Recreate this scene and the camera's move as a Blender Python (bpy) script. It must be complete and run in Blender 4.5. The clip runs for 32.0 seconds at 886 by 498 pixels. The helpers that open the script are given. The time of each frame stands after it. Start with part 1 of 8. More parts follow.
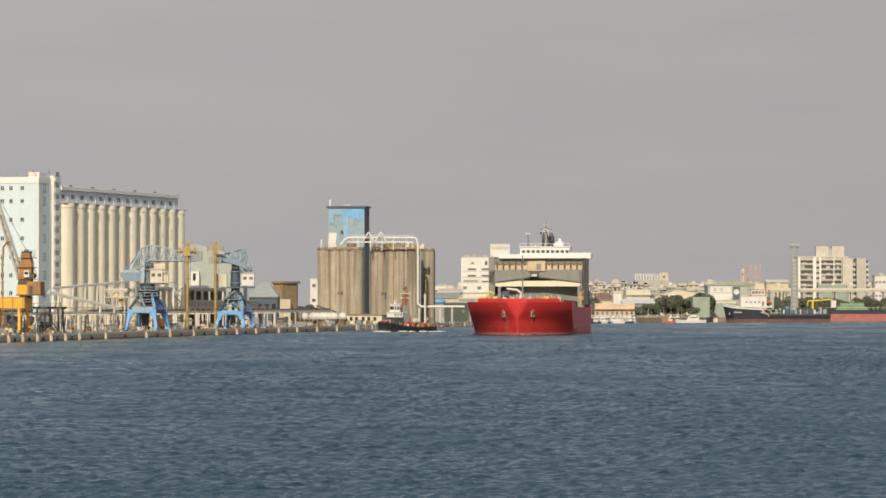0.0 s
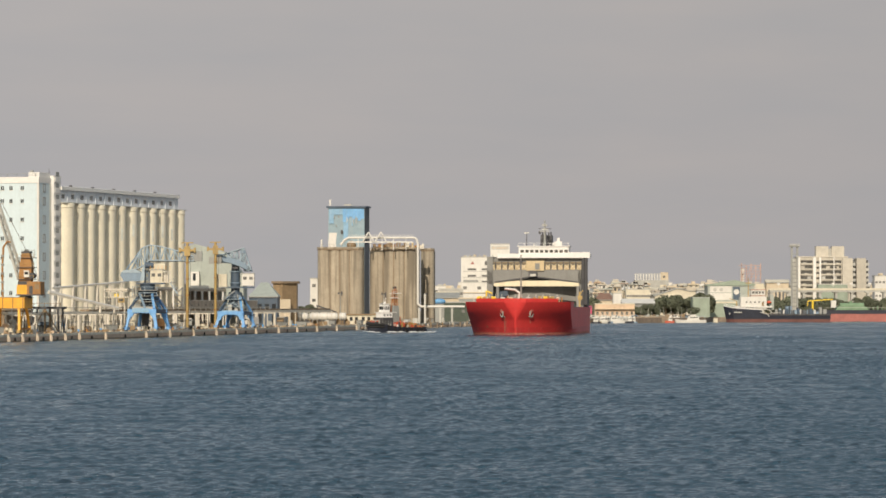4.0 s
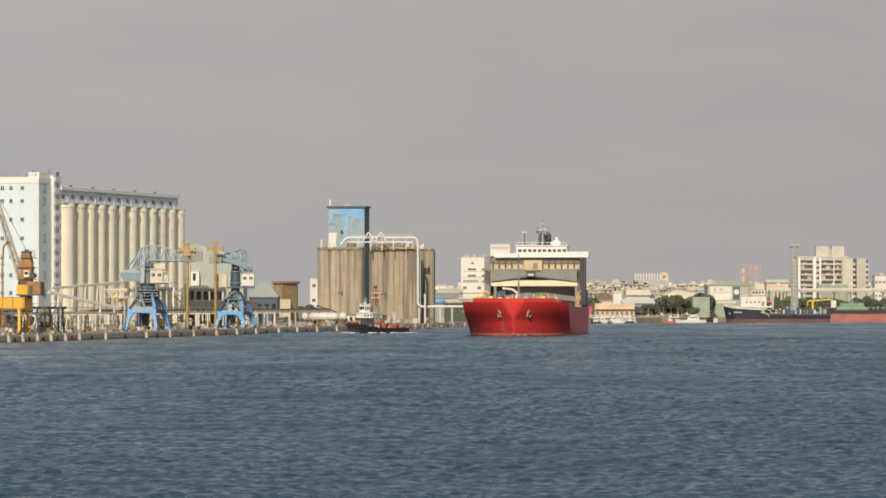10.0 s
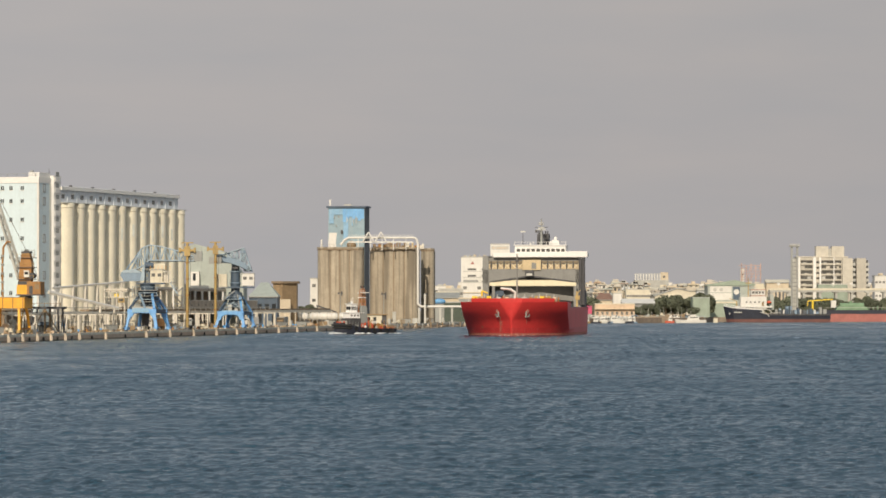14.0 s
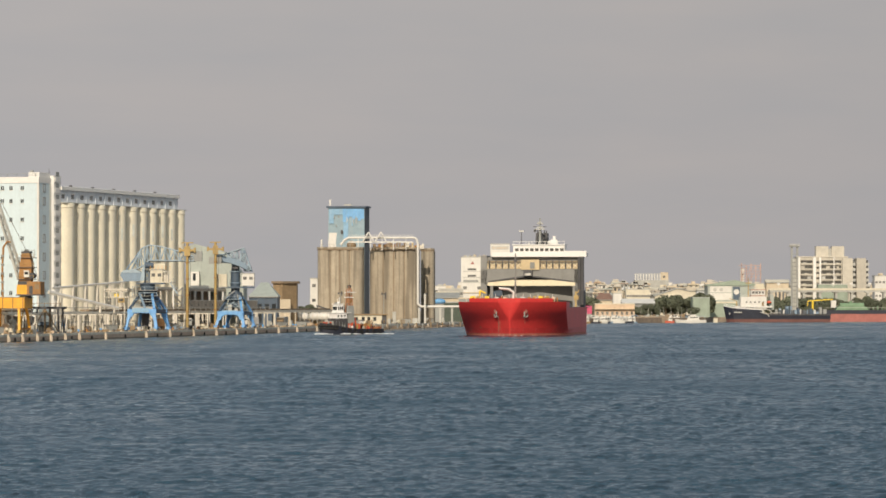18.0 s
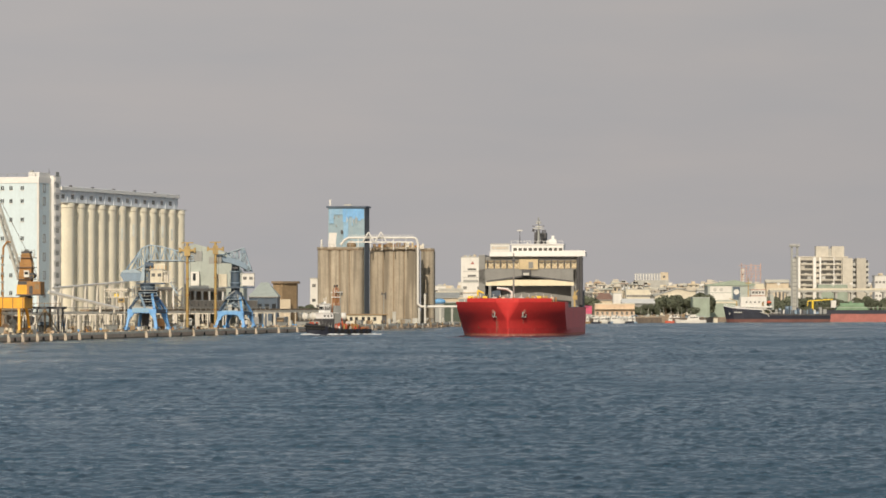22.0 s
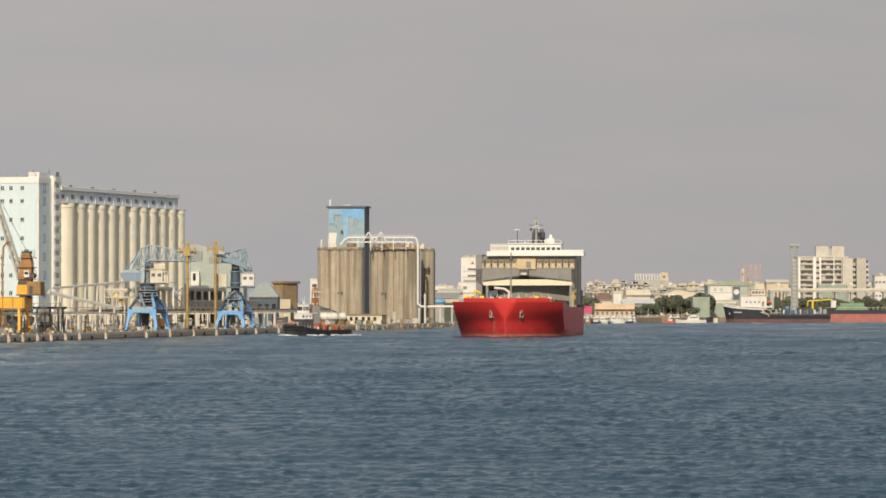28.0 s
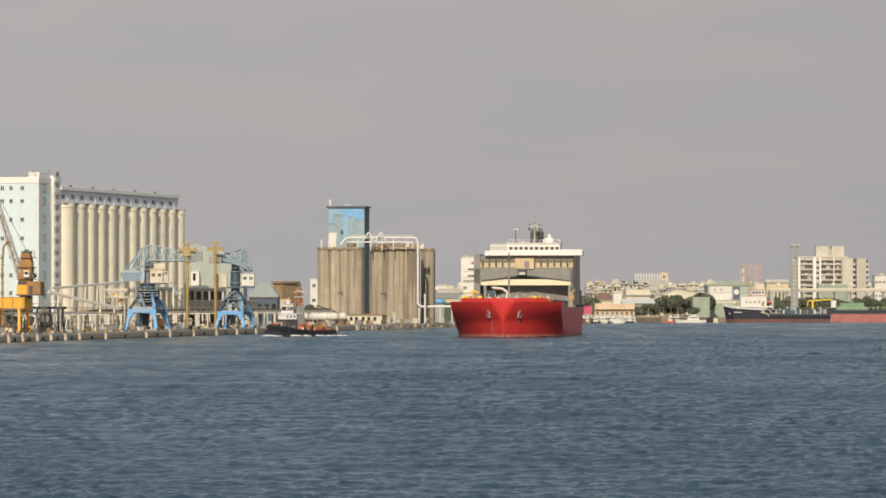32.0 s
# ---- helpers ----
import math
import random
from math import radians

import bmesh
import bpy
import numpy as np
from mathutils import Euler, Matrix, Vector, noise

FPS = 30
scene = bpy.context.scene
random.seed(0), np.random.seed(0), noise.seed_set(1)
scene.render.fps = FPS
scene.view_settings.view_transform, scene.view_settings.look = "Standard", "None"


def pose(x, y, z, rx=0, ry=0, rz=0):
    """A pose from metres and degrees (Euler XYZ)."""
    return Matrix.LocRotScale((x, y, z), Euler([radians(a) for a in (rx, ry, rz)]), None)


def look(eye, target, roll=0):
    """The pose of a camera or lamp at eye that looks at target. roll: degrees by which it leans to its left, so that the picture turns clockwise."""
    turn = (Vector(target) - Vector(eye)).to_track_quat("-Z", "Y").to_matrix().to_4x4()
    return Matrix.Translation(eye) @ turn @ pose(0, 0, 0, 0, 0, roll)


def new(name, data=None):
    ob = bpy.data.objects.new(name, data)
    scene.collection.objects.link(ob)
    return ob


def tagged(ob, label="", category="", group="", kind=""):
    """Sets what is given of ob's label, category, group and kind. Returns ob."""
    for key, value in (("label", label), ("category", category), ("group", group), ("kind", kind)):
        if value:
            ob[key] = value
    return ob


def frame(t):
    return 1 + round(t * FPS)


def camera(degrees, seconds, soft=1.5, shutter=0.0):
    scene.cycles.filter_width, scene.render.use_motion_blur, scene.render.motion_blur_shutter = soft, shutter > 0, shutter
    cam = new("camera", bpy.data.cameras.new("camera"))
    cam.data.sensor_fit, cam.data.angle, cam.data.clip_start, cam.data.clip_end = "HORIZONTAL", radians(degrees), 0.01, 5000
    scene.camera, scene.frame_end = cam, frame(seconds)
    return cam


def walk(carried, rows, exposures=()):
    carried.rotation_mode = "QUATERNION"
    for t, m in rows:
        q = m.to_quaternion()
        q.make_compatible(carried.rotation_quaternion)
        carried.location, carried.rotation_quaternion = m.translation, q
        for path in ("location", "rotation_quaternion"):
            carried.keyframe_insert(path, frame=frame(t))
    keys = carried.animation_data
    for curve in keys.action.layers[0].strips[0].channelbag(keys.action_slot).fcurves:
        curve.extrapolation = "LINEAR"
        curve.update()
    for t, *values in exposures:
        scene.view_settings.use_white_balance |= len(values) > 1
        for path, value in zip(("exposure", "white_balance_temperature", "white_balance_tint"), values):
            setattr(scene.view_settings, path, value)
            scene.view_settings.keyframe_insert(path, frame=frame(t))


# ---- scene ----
# ---- camera: it stands still, nine metres above the water ----
cam = camera(12.5, 32.0, soft=1.65)
EYE = 9.0
walk(cam, [(0.0, pose(0, 0, EYE, 90.792)), (32.0, pose(0, 0, EYE, 90.792))])

# ---- sky and sun: hazy late afternoon ----
SUN_EL, SUN_AZ = 28.0, -7.5  # height; degrees to the right of straight behind the camera
scene.view_settings.exposure = 0.0
world = bpy.data.worlds.new("sky")
scene.world = world
world.use_nodes = True


def build_sky():
    nt = world.node_tree
    nt.nodes.clear()
    out = nt.nodes.new("ShaderNodeOutputWorld")
    sky = nt.nodes.new("ShaderNodeTexSky")
    sky.sky_type, sky.sun_disc = "NISHITA", False
    sky.sun_elevation, sky.sun_rotation = radians(SUN_EL), radians(180 - SUN_AZ)
    sky.dust_density, sky.air_density = 5.0, 1.5
    bg_sky = nt.nodes.new("ShaderNodeBackground")
    bg_sky.inputs["Strength"].default_value = 0.05
    nt.links.new(sky.outputs["Color"], bg_sky.inputs["Color"])
    # thin veil of haze with faint warm cloud smears
    co = nt.nodes.new("ShaderNodeTexCoord")
    mp = nt.nodes.new("ShaderNodeMapping")
    mp.inputs["Scale"].default_value = (14, 14, 70)
    nz = nt.nodes.new("ShaderNodeTexNoise")
    nz.inputs["Scale"].default_value, nz.inputs["Detail"].default_value = 1.0, 5.0
    ramp = nt.nodes.new("ShaderNodeValToRGB")
    ramp.color_ramp.elements[0].position, ramp.color_ramp.elements[0].color = 0.3, (0.436, 0.424, 0.431, 1)
    ramp.color_ramp.elements[1].position, ramp.color_ramp.elements[1].color = 0.8, (0.486, 0.453, 0.443, 1)
    bg_haze = nt.nodes.new("ShaderNodeBackground")
    bg_haze.inputs["Strength"].default_value = 1.0
    mix = nt.nodes.new("ShaderNodeMixShader")
    mix.inputs[0].default_value = 0.9
    nt.links.new(co.outputs["Generated"], mp.inputs["Vector"])
    nt.links.new(mp.outputs["Vector"], nz.inputs["Vector"])
    nt.links.new(nz.outputs["Fac"], ramp.inputs["Fac"])
    # the haze thins upwards into a cooler, darker sky
    sep = nt.nodes.new("ShaderNodeSeparateXYZ")
    rise = nt.nodes.new("ShaderNodeValToRGB")
    el = rise.color_ramp.elements
    el[0].position, el[0].color = 0.075, (1, 1, 1, 1)
    el[1].position, el[1].color = 0.17, (0.65, 0.838, 1.0, 1)
    top = rise.color_ramp.elements.new(1.0)
    top.color = (0.56, 0.77, 1.0, 1)
    mul = nt.nodes.new("ShaderNodeMix")
    mul.data_type, mul.blend_type = "RGBA", "MULTIPLY"
    mul.inputs["Factor"].default_value = 1.0
    nt.links.new(co.outputs["Generated"], sep.inputs[0])
    nt.links.new(sep.outputs["Z"], rise.inputs["Fac"])
    nt.links.new(ramp.outputs["Color"], mul.inputs["A"])
    nt.links.new(rise.outputs["Color"], mul.inputs["B"])
    # and is a little brighter towards the left
    side = nt.nodes.new("ShaderNodeMapRange")
    for key, val in (("From Min", -0.15), ("From Max", 0.15), ("To Min", 1.045), ("To Max", 0.955)):
        side.inputs[key].default_value = val
    sc = nt.nodes.new("ShaderNodeVectorMath")
    sc.operation = "SCALE"
    nt.links.new(sep.outputs["X"], side.inputs["Value"])
    nt.links.new(mul.outputs["Result"], sc.inputs[0])
    # the veil glows on the sun's half of the sky
    glow = nt.nodes.new("ShaderNodeMapRange")
    for key, val in (("From Min", -1.0), ("From Max", 0.7), ("To Min", 1.0), ("To Max", 0.0)):
        glow.inputs[key].default_value = val
    warm = nt.nodes.new("ShaderNodeMix")
    warm.data_type = "RGBA"
    warm.inputs["A"].default_value, warm.inputs["B"].default_value = (1, 1, 1, 1), (2.15, 1.7, 1.27, 1)
    both = nt.nodes.new("ShaderNodeVectorMath")
    both.operation = "MULTIPLY"
    nt.links.new(sep.outputs["Y"], glow.inputs["Value"])
    nt.links.new(glow.outputs["Result"], warm.inputs["Factor"])
    nt.links.new(side.outputs["Result"], sc.inputs["Scale"])
    nt.links.new(sc.outputs["Vector"], both.inputs[0])
    nt.links.new(warm.outputs["Result"], both.inputs[1])
    nt.links.new(both.outputs["Vector"], bg_haze.inputs["Color"])
    nt.links.new(bg_sky.outputs[0], mix.inputs[1])
    nt.links.new(bg_haze.outputs[0], mix.inputs[2])
    nt.links.new(mix.outputs[0], out.inputs["Surface"])


build_sky()
sun_data = bpy.data.lights.new("sun", "SUN")
sun_data.energy, sun_data.angle, sun_data.color = 3.75, radians(0.6), (1.0, 0.86, 0.68)
sun = new("sun", sun_data)
se, sa = radians(SUN_EL), radians(SUN_AZ)
sun.matrix_world = look((60, -200, 300), (60 - 100 * math.sin(sa) * math.cos(se), -200 + 100 * math.cos(sa) * math.cos(se),
                                          300 - 100 * math.sin(se)))


# ---- mesh and material helpers ----
class Geo:
    """Gathers vertices and faces of one part."""

    def __init__(self):
        self.v, self.f = [], []

    def add(self, verts, faces):
        n = len(self.v)
        self.v += [tuple(p) for p in verts]
        self.f += [tuple(i + n for i in q) for q in faces]
        return self

    def box(self, x0, x1, y0, y1, z0, z1):
        p = [(x, y, z) for z in (z0, z1) for x, y in ((x0, y0), (x1, y0), (x1, y1), (x0, y1))]
        return self.add(p, [(3, 2, 1, 0), (4, 5, 6, 7), (0, 1, 5, 4), (1, 2, 6, 5), (2, 3, 7, 6), (3, 0, 4, 7)])

    def tube(self, a, b, r0, r1=None, n=8):
        a, b = Vector(a), Vector(b)
        r1 = r0 if r1 is None else r1
        d = (b - a).normalized()
        up = Vector((0, 0, 1)) if abs(d.z) < 0.9 else Vector((0, 1, 0))
        s = d.cross(up).normalized()
        t = s.cross(d)
        p = []
        for c, r in ((a, r0), (b, r1)):
            for i in range(n):
                w = 2 * math.pi * (i + 0.5) / n
                p.append(c + r * (math.cos(w) * s + math.sin(w) * t))
        q = [(i, (i + 1) % n, n + (i + 1) % n, n + i) for i in range(n)]
        return self.add(p, q + [tuple(range(n))[::-1], tuple(range(n, 2 * n))])

    def beam(self, a, b, w):
        return self.tube(a, b, w * 0.7071, None, 4)

    def prism(self, pts, y0, y1):
        """Outline in x and z, drawn out along y."""
        n = len(pts)
        p = [(x, y0, z) for x, z in pts] + [(x, y1, z) for x, z in pts]
        q = [(i, (i + 1) % n, n + (i + 1) % n, n + i) for i in range(n)]
        return self.add(p, q + [tuple(range(n))[::-1], tuple(range(n, 2 * n))])

    def prismx(self, pts, x0, x1):
        """Outline in y and z, drawn out along x."""
        n = len(pts)
        p = [(x0, y, z) for y, z in pts] + [(x1, y, z) for y, z in pts]
        q = [(i, (i + 1) % n, n + (i + 1) % n, n + i) for i in range(n)]
        return self.add(p, q + [tuple(range(n))[::-1], tuple(range(n, 2 * n))])

    def slab(self, pts, z0, z1):
        """Outline in x and y, drawn up along z."""
        n = len(pts)
        p = [(x, y, z0) for x, y in pts] + [(x, y, z1) for x, y in pts]
        q = [(i, (i + 1) % n, n + (i + 1) % n, n + i) for i in range(n)]
        return self.add(p, q + [tuple(range(n))[::-1], tuple(range(n, 2 * n))])

    def lathe(self, prof, x=0.0, y=0.0, n=32):
        p, m = [], len(prof)
        for r, z in prof:
            for i in range(n):
                w = 2 * math.pi * i / n
                p.append((x + r * math.cos(w), y + r * math.sin(w), z))
        q = [(j * n + i, j * n + (i + 1) % n, (j + 1) * n + (i + 1) % n, (j + 1) * n + i) for j in range(m - 1) for i in range(n)]
        return self.add(p, q + [tuple(range(n))[::-1], tuple(range((m - 1) * n, m * n))])

    def pipe(self, pts, r, n=8):
        for a, b in zip(pts, pts[1:]):
            self.tube(a, b, r, None, n)
        for c in pts[1:-1]:
            self.ball(c, r * 1.02)
        return self

    def ball(self, c, r, n=8, m=5, sz=1.0):
        prof = [(max(0.02 * r, r * math.sin(math.pi * j / m)), c[2] - sz * r * math.cos(math.pi * j / m)) for j in range(m + 1)]
        return self.lathe(prof, c[0], c[1], n)

    def mesh(self, name, mat, smooth=0):
        me = bpy.data.meshes.new(name)
        me.from_pydata(self.v, [], self.f)
        bm = bmesh.new()
        bm.from_mesh(me)
        bmesh.ops.recalc_face_normals(bm, faces=bm.faces)
        bm.to_mesh(me)
        bm.free()
        me.materials.append(mat)
        if smooth:
            me.shade_smooth()
            me.set_sharp_from_angle(angle=radians(smooth))
        return me


def part(name, geo, mat, parent, label="", smooth=0):
    """One mesh object under a thing or a part. geo may be a mesh that is shared."""
    me = geo if isinstance(geo, bpy.types.Mesh) else geo.mesh(name, mat, smooth)
    ob = new(name, me)
    ob.parent = parent
    return tagged(ob, label)


def placed(name, me, parent, x, y, z, rz=0.0):
    """A part on a shared mesh, at a place on its parent."""
    ob = new(name, me)
    ob.parent = parent
    ob.matrix_basis = pose(x, y, z, 0, 0, rz)
    return ob


def thing(name, m, label, category, group="", kind=""):
    ob = new(name)
    ob.empty_display_size = 0.5
    ob.matrix_basis = m
    return tagged(ob, label, category, group, kind)


def solid(name, geo, mat, m, label, category, group="", kind="", smooth=0):
    """A thing that is one mesh."""
    ob = new(name, geo.mesh(name, mat, smooth))
    ob.matrix_basis = m
    return tagged(ob, label, category, group, kind)


def stuff_mat(name, color, rough=0.7, metal=0.0, vary=0.25, size=3.0, streak=0.0, dirt=(0.12, 0.1, 0.08), bump=0.02, per_piece=0.0, wide=0.0):
    """A surface with broad blotches, fine grain and rain streaks of dirt, in real-world size."""
    mat = bpy.data.materials.new(name)
    mat.use_nodes = True
    nt = mat.node_tree
    b = nt.nodes["Principled BSDF"]
    b.inputs["Roughness"].default_value, b.inputs["Metallic"].default_value = rough, metal
    co = nt.nodes.new("ShaderNodeTexCoord")
    # every piece takes its own stretch of the pattern
    info = nt.nodes.new("ShaderNodeObjectInfo")
    shift = nt.nodes.new("ShaderNodeVectorMath")
    shift.operation = "MULTIPLY_ADD"
    shift.inputs[1].default_value = (97, 61, 0)
    nt.links.new(info.outputs["Random"], shift.inputs[0])
    nt.links.new(co.outputs["Object"], shift.inputs[2])

    def noise_at(scale, xyz, detail):
        mp = nt.nodes.new("ShaderNodeMapping")
        mp.inputs["Scale"].default_value = xyz
        nz = nt.nodes.new("ShaderNodeTexNoise")
        nz.inputs["Scale"].default_value, nz.inputs["Detail"].default_value = scale, detail
        nz.inputs["Roughness"].default_value = 0.62
        nt.links.new(shift.outputs["Vector"], mp.inputs["Vector"])
        nt.links.new(mp.outputs["Vector"], nz.inputs["Vector"])
        return nz.outputs["Fac"]

    def spread(fac, lo, hi, a, c):
        mr = nt.nodes.new("ShaderNodeMapRange")
        for key, val in (("From Min", lo), ("From Max", hi), ("To Min", a), ("To Max", c)):
            mr.inputs[key].default_value = val
        nt.links.new(fac, mr.inputs["Value"])
        return mr.outputs["Result"]

    def times(x, y):
        m = nt.nodes.new("ShaderNodeMath")
        m.operation = "MULTIPLY"
        nt.links.new(x, m.inputs[0])
        nt.links.new(y, m.inputs[1])
        return m.outputs[0]

    broad = spread(noise_at(1.0 / size, (1, 1, 1), 4), 0.3, 0.7, 1 - vary, 1 + vary * 0.6)
    fine = spread(noise_at(8.0 / size, (1, 1, 1), 3), 0.3, 0.7, 1 - vary * 0.5, 1 + vary * 0.4)
    tone = times(broad, fine)
    if per_piece:
        tone = times(tone, spread(info.outputs["Random"], 0, 1, 1 - per_piece, 1 + per_piece))
    sc = nt.nodes.new("ShaderNodeVectorMath")
    sc.operation = "SCALE"
    sc.inputs[0].default_value = color
    nt.links.new(tone, sc.inputs["Scale"])
    col = sc.outputs["Vector"]
    if streak:
        mx = nt.nodes.new("ShaderNodeMix")
        mx.data_type = "RGBA"
        run = spread(noise_at(1.0, (1.1, 1.1, 0.05), 4), 0.52, 0.78, 0.0, streak)
        nt.links.new(run, mx.inputs["Factor"])
        nt.links.new(col, mx.inputs["A"])
        mx.inputs["B"].default_value = (*dirt, 1)
        col = mx.outputs["Result"]
    if wide:
        mx = nt.nodes.new("ShaderNodeMix")
        mx.data_type = "RGBA"
        run = spread(noise_at(1.0, (0.42, 0.42, 0.012), 2), 0.5, 0.62, 0.0, wide)
        nt.links.new(run, mx.inputs["Factor"])
        nt.links.new(col, mx.inputs["A"])
        mx.inputs["B"].default_value = (*dirt, 1)
        col = mx.outputs["Result"]
    nt.links.new(col, b.inputs["Base Color"])
    if bump:
        bp = nt.nodes.new("ShaderNodeBump")
        bp.inputs["Strength"].default_value, bp.inputs["Distance"].default_value = 0.4, bump
        nt.links.new(noise_at(12.0 / size, (1, 1, 1), 4), bp.inputs["Height"])
        nt.links.new(bp.outputs["Normal"], b.inputs["Normal"])
    return mat


# ---- materials ----
M_WHITE = stuff_mat("white_paint", (0.65, 0.64, 0.605), 0.5, streak=0.15, vary=0.08)
M_CREAM = stuff_mat("cream_paint", (0.62, 0.575, 0.46), 0.6, streak=0.2, vary=0.12)
M_PALE = stuff_mat("pale_blue_render", (0.58, 0.69, 0.74), 0.7, streak=0.15, vary=0.05, size=6)
M_FARPANE = stuff_mat("pale_blue_pane", (0.5, 0.58, 0.62), 0.3, vary=0.1, bump=0)
M_SILO = stuff_mat("cream_silo_paint", (0.84, 0.79, 0.64), 0.7, streak=0.22, vary=0.07, size=5, dirt=(0.4, 0.33, 0.22), per_piece=0.04)
M_CONC = stuff_mat("weathered_concrete", (0.38, 0.33, 0.255), 0.85, streak=0.85, vary=0.16, size=5, dirt=(0.17, 0.145, 0.11), per_piece=0.1, wide=0.85)
M_RIM = stuff_mat("dark_concrete_rim", (0.24, 0.18, 0.12), 0.85, streak=0.4, vary=0.2)
M_QUAY = stuff_mat("quay_concrete", (0.54, 0.47, 0.38), 0.9, streak=0.4, vary=0.25)
M_COPING = stuff_mat("brown_quay_coping", (0.61, 0.48, 0.37), 0.85, streak=0.4, vary=0.2)
M_POST = stuff_mat("pale_concrete", (0.68, 0.64, 0.55), 0.8, streak=0.3, vary=0.2)
M_YARD = stuff_mat("yard_paving", (0.28, 0.25, 0.2), 0.9, vary=0.3, size=8)
M_GREY = stuff_mat("grey_steel", (0.28, 0.29, 0.28), 0.6, streak=0.3, vary=0.15)
M_DARK = stuff_mat("dark_steel", (0.07, 0.07, 0.075), 0.6, vary=0.25)
M_FADED = stuff_mat("faded_blue_lettering", (0.74, 0.77, 0.70), 0.7, streak=0.3, vary=0.2)
M_GALLERY = stuff_mat("grey_gallery_sheet", (0.68, 0.73, 0.79), 0.7, streak=0.25, vary=0.12)
M_BLUE = stuff_mat("crane_blue_paint", (0.16, 0.38, 0.72), 0.5, streak=0.2, vary=0.12)
M_STEELBLUE = stuff_mat("faded_blue_steel", (0.20, 0.28, 0.37), 0.55, streak=0.3, vary=0.15)
M_BOOMBLUE = stuff_mat("pale_blue_grey_steel", (0.34, 0.43, 0.50), 0.55, streak=0.3, vary=0.18)
M_DEEPBLUE = stuff_mat("grey_blue_steel", (0.062, 0.095, 0.14), 0.55, streak=0.2, vary=0.15)
# slate paint of deck tanks; also the painted shade of the tower's flank
M_SLATE = stuff_mat("slate_and_flank_shade", (0.10, 0.115, 0.13), 0.6, streak=0.3, vary=0.15)
M_YELLOW = stuff_mat("ochre_yellow_paint", (0.39, 0.27, 0.095), 0.5, streak=0.3, vary=0.15)
M_LEMON = stuff_mat("lemon_yellow_paint", (0.78, 0.56, 0.05), 0.5, streak=0.2, vary=0.12)
M_ORANGE = stuff_mat("orange_crane_paint", (0.80, 0.40, 0.035), 0.5, streak=0.25, vary=0.12)
M_RUST = stuff_mat("rusty_orange_steel", (0.36, 0.19, 0.07), 0.8, streak=0.4, vary=0.25)
M_RED = stuff_mat("signal_red_hull", (0.64, 0.046, 0.044), 0.42, streak=0.12, vary=0.1, size=7, dirt=(0.45, 0.12, 0.08))
M_STREAKRED = stuff_mat("pink_streaked_red_hull", (0.56, 0.04, 0.04), 0.42, streak=0.45, vary=0.15, size=3, dirt=(0.55, 0.2, 0.17))
M_BOOT = stuff_mat("waterline_scum", (0.52, 0.16, 0.12), 0.7, streak=0.5, vary=0.3, size=2, dirt=(0.5, 0.4, 0.32))
M_SHIPGREY = stuff_mat("ship_grey_paint", (0.215, 0.215, 0.205), 0.6, streak=0.25, vary=0.1)
# tan paint again, darkened to hold the shade under the bridge
M_TANSHADE = stuff_mat("shaded_tan_paint", (0.24, 0.19, 0.12), 0.6, streak=0.2, vary=0.12)
M_TAN = stuff_mat("tan_ship_paint", (0.54, 0.43, 0.26), 0.6, streak=0.2, vary=0.12)
M_BEIGE = stuff_mat("beige_girder_paint", (0.72, 0.64, 0.46), 0.55, streak=0.15, vary=0.08)
M_GLASS = stuff_mat("dark_window_glass", (0.035, 0.04, 0.045), 0.12, vary=0.2, bump=0, per_piece=0.3)
# distant window glass, with the haze in front put into its colour
M_FARGLASS = stuff_mat("haze_lightened_glass", (0.17, 0.17, 0.165), 0.25, vary=0.2, bump=0, per_piece=0.35)
M_BLACK = stuff_mat("black_hull_paint", (0.02, 0.025, 0.042), 0.45, streak=0.15, vary=0.25, dirt=(0.1, 0.06, 0.04))
M_CABIN = stuff_mat("bright_white_paint", (0.74, 0.735, 0.715), 0.45, streak=0.1, vary=0.05)
M_TUGWHITE = stuff_mat("fresh_white_paint", (0.84, 0.835, 0.82), 0.4, streak=0.12, vary=0.05)
M_MASTBROWN = stuff_mat("brown_orange_mast_paint", (0.42, 0.21, 0.12), 0.65, streak=0.3, vary=0.2)
M_TUGRED = stuff_mat("orange_red_paint", (0.58, 0.11, 0.055), 0.55, streak=0.2, vary=0.2)
M_RUBBER = stuff_mat("black_rubber", (0.02, 0.02, 0.02), 0.85, vary=0.25)
M_FOAM = stuff_mat("white_foam", (0.6, 0.63, 0.65), 0.9, vary=0.15, size=0.8, bump=0.1)
M_GREEN = stuff_mat("grey_green_sheet", (0.29, 0.35, 0.285), 0.65, streak=0.3, vary=0.12)
M_MOSS = stuff_mat("dull_moss_sheet", (0.06, 0.08, 0.062), 0.7, streak=0.3, vary=0.2)
M_SAGE = stuff_mat("sage_grey_sheet", (0.36, 0.40, 0.37), 0.65, streak=0.3, vary=0.12)
M_BROWN = stuff_mat("brown_brick_render", (0.28, 0.20, 0.115), 0.8, streak=0.3, vary=0.2)
M_SAND = stuff_mat("sand_render", (0.56, 0.48, 0.36), 0.75, streak=0.25, vary=0.14, per_piece=0.08)
M_PEACH = stuff_mat("peach_render", (0.60, 0.46, 0.33), 0.75, streak=0.2, vary=0.12)
M_STONE = stuff_mat("beige_facade_tile", (0.52, 0.485, 0.42), 0.7, streak=0.3, vary=0.12, per_piece=0.1)
M_APART = stuff_mat("pale_facade_tile", (0.50, 0.47, 0.405), 0.7, streak=0.3, vary=0.12, per_piece=0.08)
